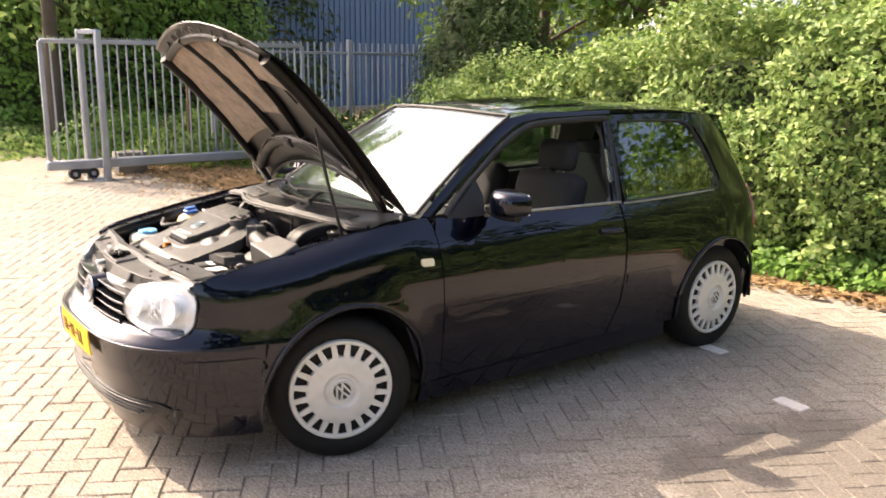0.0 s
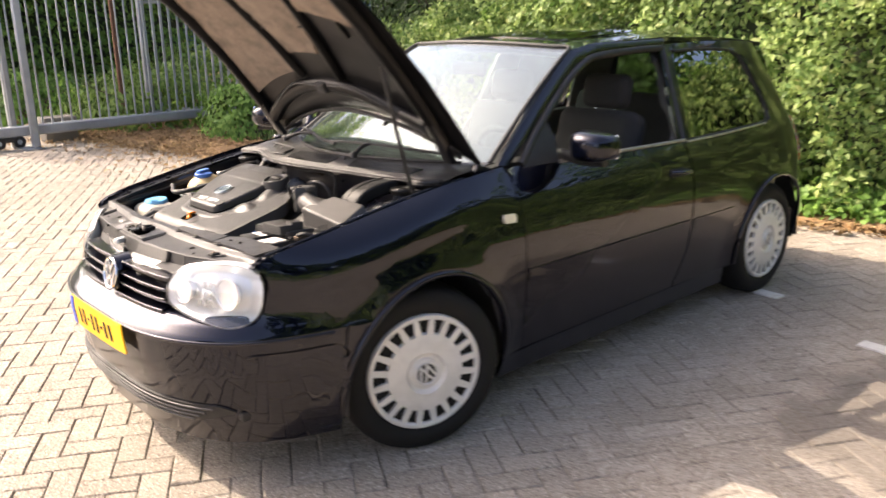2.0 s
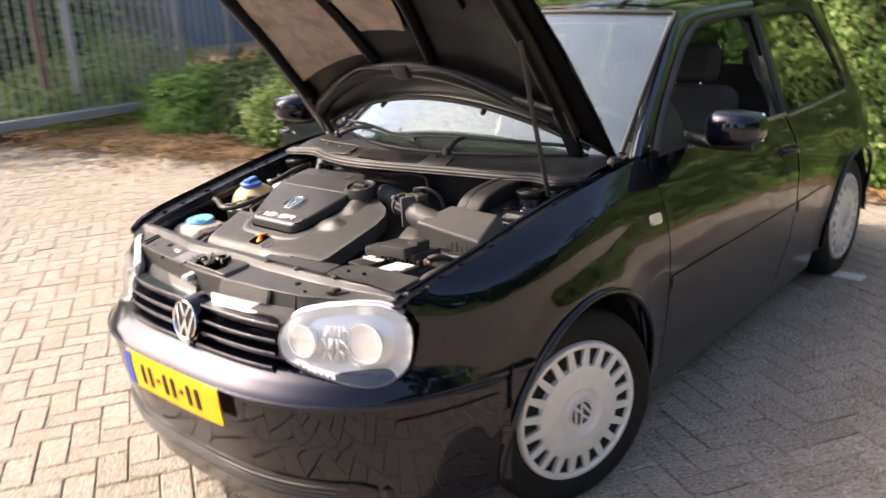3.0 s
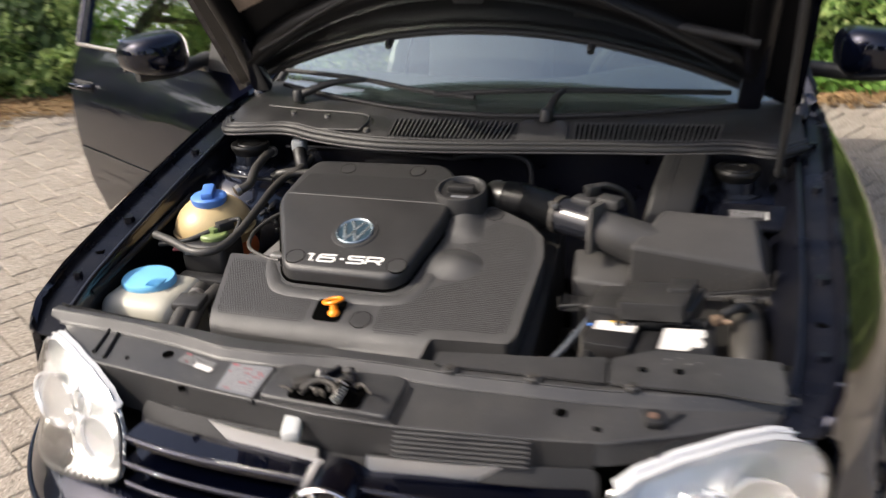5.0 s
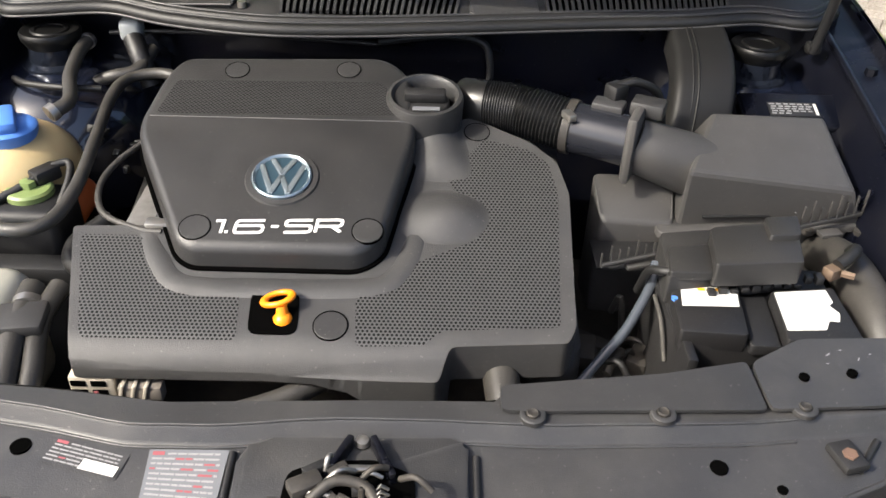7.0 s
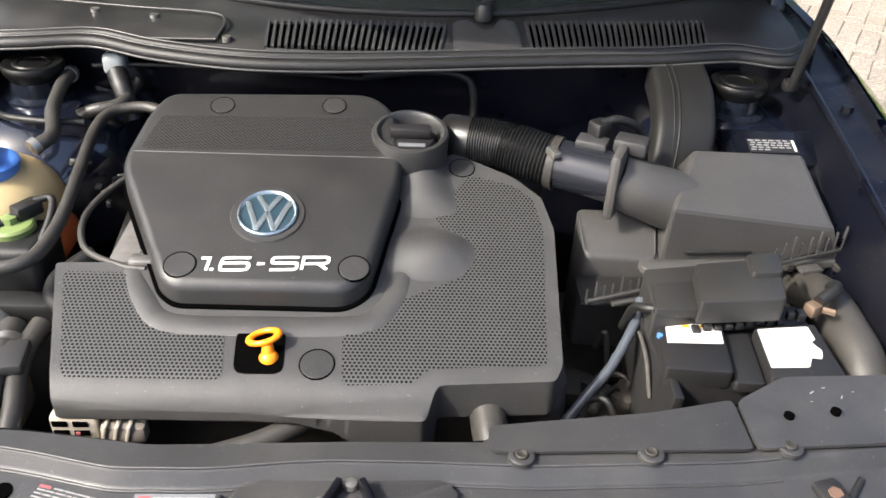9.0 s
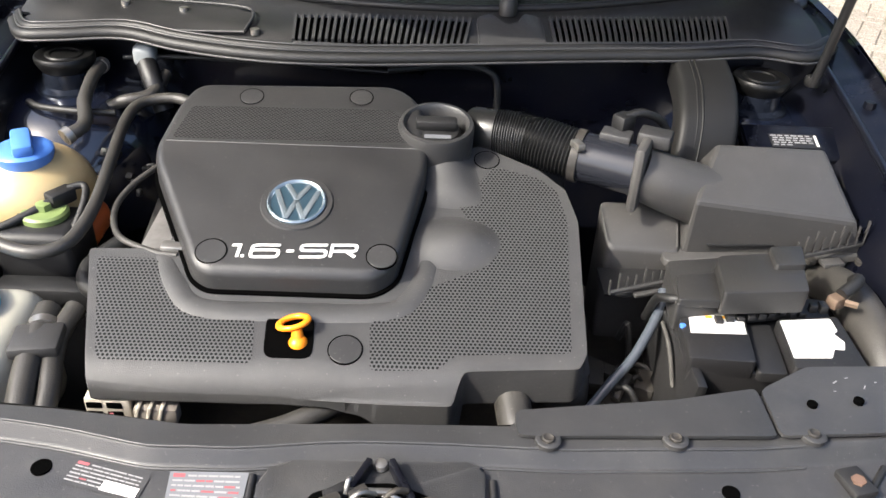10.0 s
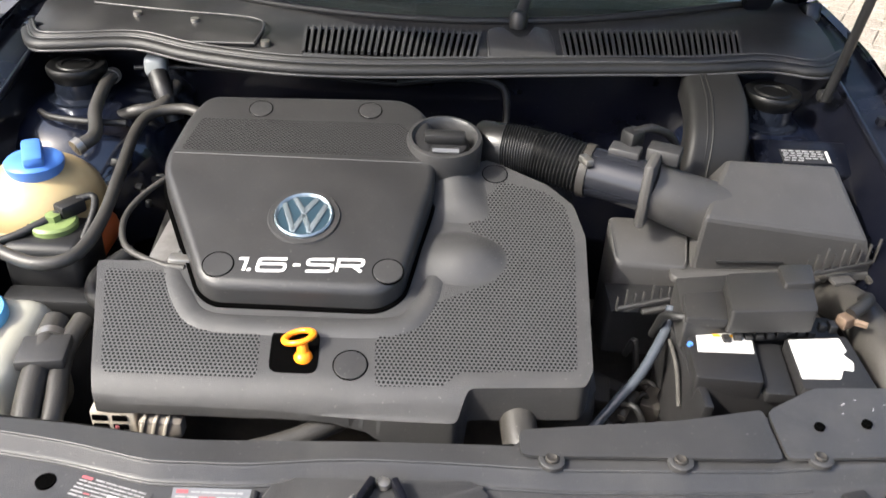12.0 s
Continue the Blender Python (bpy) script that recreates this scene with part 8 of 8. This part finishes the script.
# ---- scuttle: seal, cowl, louvres, wipers ----
SEAL = [(-0.625, 0.165, 0.958), (-0.585, 0.098, 0.962), (-0.53, 0.092, 0.965), (-0.431, 0.103, 0.968), (-0.333, 0.066, 0.966), (-0.201, 0.038, 0.965), (-0.076, 0.038, 0.965), (0.06, 0.055, 0.965), (0.18, 0.074, 0.965), (0.32, 0.095, 0.965), (0.453, 0.112, 0.965), (0.569, 0.134, 0.967), (0.651, 0.118, 0.966), (0.71, 0.17, 0.966)]
seal = part("scuttle_seal", tube(bmesh.new(), SEAL, 0.0095, 10, 5), RUBBER, car)
for dy, dz, r_ in ((0.006, 0.0095, 0.0020), (-0.0085, -0.006, 0.0022), (0.026, 0.0115, 0.0022)):
    part("seal_ridge", tube(bmesh.new(), [(x, y + dy, z + dz) for x, y, z in SEAL], r_, 8, 5), PLASTIC_MID, seal)
part("seal_lip", tube(bmesh.new(), [(x, y + 0.020, z + 0.006) for x, y, z in SEAL], 0.007, 8, 5), RUBBER, seal)
sx_, sy_ = [p[0] for p in SEAL], [p[1] for p in SEAL]


def cowl_fn(u, v):
    x = -0.625 + 1.335 * u
    y0 = lerp(x, sx_, sy_) + 0.012
    e = screen_fn(min(max((uncentred(x) / 0.70 + 1) / 2, 0), 1), 0.0)
    y1 = e.y + 0.02
    z1 = e.z + 0.002
    zz = lerp(v, [0, 0.12, 0.25, 0.75, 0.85, 1], [0.962, 0.970, 0.980, 0.994, 1.000, z1 + 0.002])
    return Vector((x, y0 + (y1 - y0) * v, zz))


cowl = part("scuttle_panel", grid(bmesh.new(), cowl_fn, 70, 16, 0.004), COWL, car, "black plastic scuttle panel with louvred air grilles")
part("bulkhead_top", grid(bmesh.new(), lambda u, v: Vector((-0.625 + 1.335 * u, lerp(-0.625 + 1.335 * u, sx_, sy_) + 0.012 + 0.05 * v, 0.958 - 0.012 * v)), 40, 2, 0.004), PAINT_IN, car)


def on_cowl(x, y):
    u = (x + 0.625) / 1.335
    y0 = lerp(x, sx_, sy_) + 0.012
    e = screen_fn(min(max((uncentred(x) / 0.70 + 1) / 2, 0), 1), 0.0)
    return cowl_fn(u, (y - y0) / (e.y + 0.02 - y0)).z


for gx0, gx1, ga, gb, gc2, gd in ((-0.168, 0.108, 0.146, 0.152, 0.074, 0.080), (0.238, 0.545, 0.176, 0.232, 0.108, 0.150)):
    # black sheet under the louvres paints the darkness between them
    gr = part("air_grille", sheet([(gx0 + 0.004, gc2), (gx1 - 0.012, gd), (gx1, gb), (gx0, ga)], lambda x, y: (x, y, on_cowl(x, y) + 0.0025), 0.008), HOLE_SHADE, cowl)
    nsl = int((gx1 - gx0) / 0.0104)
    for k in range(nsl + 1):
        t = k / nsl
        xa, ya = gx0 + 0.004 + (gx1 - gx0 - 0.016) * t, gc2 + (gd - gc2) * t
        xb, yb = gx0 + (gx1 - gx0) * t, ga + (gb - ga) * t
        bm = bmesh.new()
        p0, p1 = Vector((xa, ya, on_cowl(xa, ya) + 0.006)), Vector((xb, yb, on_cowl(xb, yb) + 0.006))
        v_ = p1 - p0
        box(bm, (p0 + p1) / 2, (0.0044, v_.length, 0.006), 0, v_.to_track_quat("Y", "Z").to_matrix().to_4x4())
        part("louvre", bm, PLASTIC_MID, gr)
    part("grille_frame", tube(bmesh.new(), [(x, y, on_cowl(x, y) + 0.002) for x, y in ((gx0 + 0.004, gc2), (gx1 - 0.012, gd), (gx1, gb), (gx0, ga), (gx0 + 0.004, gc2))], 0.0038, 6, 1), PLASTIC_MID, cowl)
part("filter_lid", sheet(rounded([(-0.52, 0.128), (-0.24, 0.092), (-0.235, 0.14), (-0.26, 0.168), (-0.53, 0.22)], 0.01, 3), lambda x, y: (x, y, on_cowl(x, y) + 0.004), 0.03, 0.004), COWL, cowl)
for p_ in ([(-0.53, 0.222), (-0.40, 0.197), (-0.265, 0.170), (-0.235, 0.142), (-0.24, 0.094)], [(-0.52, 0.126), (-0.38, 0.108), (-0.24, 0.090)]):
    part("lid_edge", tube(bmesh.new(), [(x, y, on_cowl(x, y) + 0.0085) for x, y in p_], 0.0022, 6, 4), PLASTIC_MID, cowl)
for x, y in ((-0.45, 0.19), (-0.35, 0.165), (-0.225, 0.095)):
    part("lid_screw", rod(bmesh.new(), (x, y, on_cowl(x, y)), (x, y, on_cowl(x, y) + 0.009), 0.007, seg=12), STEEL, cowl)


# raised rear lip of the scuttle, dipping round the wiper pivot
part("rear_lip", tube(bmesh.new(), [cowl_fn((x + 0.625) / 1.335, 0.88) + Vector((0, 0, 0.004)) for x in np.linspace(-0.57, 0.62, 21)], 0.006, 8, 3), PLASTIC_DARK, cowl)
bm = bmesh.new()
prism(bm, rounded([(0.120, 0.085), (0.228, 0.100), (0.222, 0.165), (0.195, 0.178), (0.180, 0.135), (0.160, 0.132), (0.146, 0.168), (0.118, 0.155)], 0.010, 3), 0.97, lambda x, y: on_cowl(x, y) + 0.010, 0.004)
part("pivot_surround", bm, PLASTIC_MID, cowl)


def wiper(pivot, line, up=0.02):
    w = part("wiper", tube(bmesh.new(), [pivot, (Vector(pivot) + Vector(line[len(line) // 2])) / 2 + Vector((0, 0, 0.012)), line[len(line) // 2]], lambda t: 0.011 - 0.005 * t, 8, 5), PLASTIC_DARK, car, "black windscreen wiper at rest")
    part("wiper_blade", tube(bmesh.new(), line, 0.0065, 6, 4), RUBBER, w)
    part("pivot_cap", lathe(bmesh.new(), [(0.015, -0.012), (0.015, 0.008), (0.011, 0.014), (0.001, 0.016)], Matrix.Translation(pivot), 20), PLASTIC_DARK, w)
    return w


def on_screen(x, v, off=0.014):
    xe = W0[0] + (W1[0] - W0[0]) * v
    return screen_fn((uncentred(x) / xe + 1) / 2, v) + Vector((0, -0.4, 0.9)) * off


wiper((0.170, 0.185, 1.008), [on_screen(x, v, 0.016) for x, v in ((-0.10, 0.05), (0.05, 0.075), (0.20, 0.08), (0.38, 0.065), (0.56, 0.035))])
wiper((-0.47, 0.265, 1.010), [on_screen(x, v, 0.016) for x, v in ((-0.60, 0.035), (-0.45, 0.06), (-0.30, 0.07), (-0.15, 0.06), (0.0, 0.05))])

# prop rod of the bonnet
prop = part("prop_rod", tube(bmesh.new(), [(0.655, 0.085, 0.935), (0.655, 0.075, 0.97), (0.652, 0.02, 1.18), (0.648, -0.03, 1.395)], 0.0075, 10, 4), PLASTIC_DARK, car)
part("rod_foot", box(bmesh.new(), (0.66, 0.100, 0.935), (0.024, 0.022, 0.020), 0.007), RUBBER, prop)


# ---- concrete pavers in herringbone, last ----
PW, PSI = 0.105, radians(60)
WHITE_AT = [(1.62, 2.11), (0.88, 2.49)]


def paver_mesh(name, l, w, material):
    """A paver lying along x, its top edges chamfered."""
    l, w, c, h = l / 2 - 0.002, w / 2 - 0.002, 0.0045, 0.03
    v = [(-l, -w, -h), (l, -w, -h), (l, w, -h), (-l, w, -h), (-l, -w, -0.005), (l, -w, -0.005), (l, w, -0.005), (-l, w, -0.005),
         (-l + c, -w + c, 0), (l - c, -w + c, 0), (l - c, w - c, 0), (-l + c, w - c, 0)]
    f = [(0, 1, 5, 4), (1, 2, 6, 5), (2, 3, 7, 6), (3, 0, 4, 7), (4, 5, 9, 8), (5, 6, 10, 9), (6, 7, 11, 10), (7, 4, 8, 11), (8, 9, 10, 11)]
    me = bpy.data.meshes.new(name)
    me.from_pydata(v, [], f)
    me.materials.append(material)
    return me


one = paver_mesh("brick", 2 * PW, PW, PAVER)
WHITE_MARK = mat("white_road_paint", (0.62, 0.60, 0.56), rough=0.75, var=0.15, scale=30, dirt=(0.3, 0.27, 0.23), dirt_amt=0.6, dirt_scale=25)
bv = np.array([v.co[:] for v in one.vertices])
bf = np.array([p.vertices[:] for p in one.polygons])
rng = np.random.default_rng(77)
near, allv, allf, count = [], [], [], 0
cs, sn = math.cos(PSI), math.sin(PSI)
for i in range(-150, 150):
    for j in range(-150, 150):
        k = (i - j) % 4
        if k not in (0, 2):
            continue
        lx, ly, ang = ((i + 1) * PW, (j + 0.5) * PW, 0.0) if k == 0 else ((i + 0.5) * PW, j * PW, math.pi / 2)
        X, Y = lx * cs - ly * sn + 0.4, lx * sn + ly * cs - 0.6
        if not (-9.5 < X < 5.2 and -5.2 < Y and Y < bed_y(X) + 0.03):
            continue
        z = 0.0015 * rng.normal() + 0.008 * noise.noise((X * 0.8, Y * 0.8, 0))
        m = Matrix.Translation((X, Y, z)) @ Matrix.Rotation(PSI + ang + 0.012 * rng.normal(), 4, "Z") @ Matrix.Rotation(0.006 * rng.normal(), 4, "X") @ Matrix.Rotation(0.004 * rng.normal(), 4, "Y")
        if 0.75 < X < 3.3 and -1.55 < Y < 0.95:
            near.append((m, one))
        else:
            mm = np.array(m)
            allv.append(bv @ mm[:3, :3].T + mm[:3, 3])
            allf.append(bf + count)
            count += len(bv)
me = bpy.data.meshes.new("paving")
me.from_pydata(np.concatenate(allv).tolist(), [], np.concatenate(allf).tolist())
me.materials.append(PAVER)
paving = tagged(new("pavement", me), "yard of worn beige concrete pavers in herringbone", "pavement", kind="structure")
for m, data in near:
    o = new("brick", data)
    o.parent = paving
    o.matrix_basis = m
for x, y in WHITE_AT:
    bm = box(bmesh.new(), (0, 0, -0.008), (0.165, 0.08, 0.034), 0.003, None, 1)
    ob = tagged(part("white_marking", bm, WHITE_MARK, None), "worn white marking stone set in the paving", "marking", "white paving marks")
    ob.matrix_world = pose(x, y, 0, 0, 0, -5)
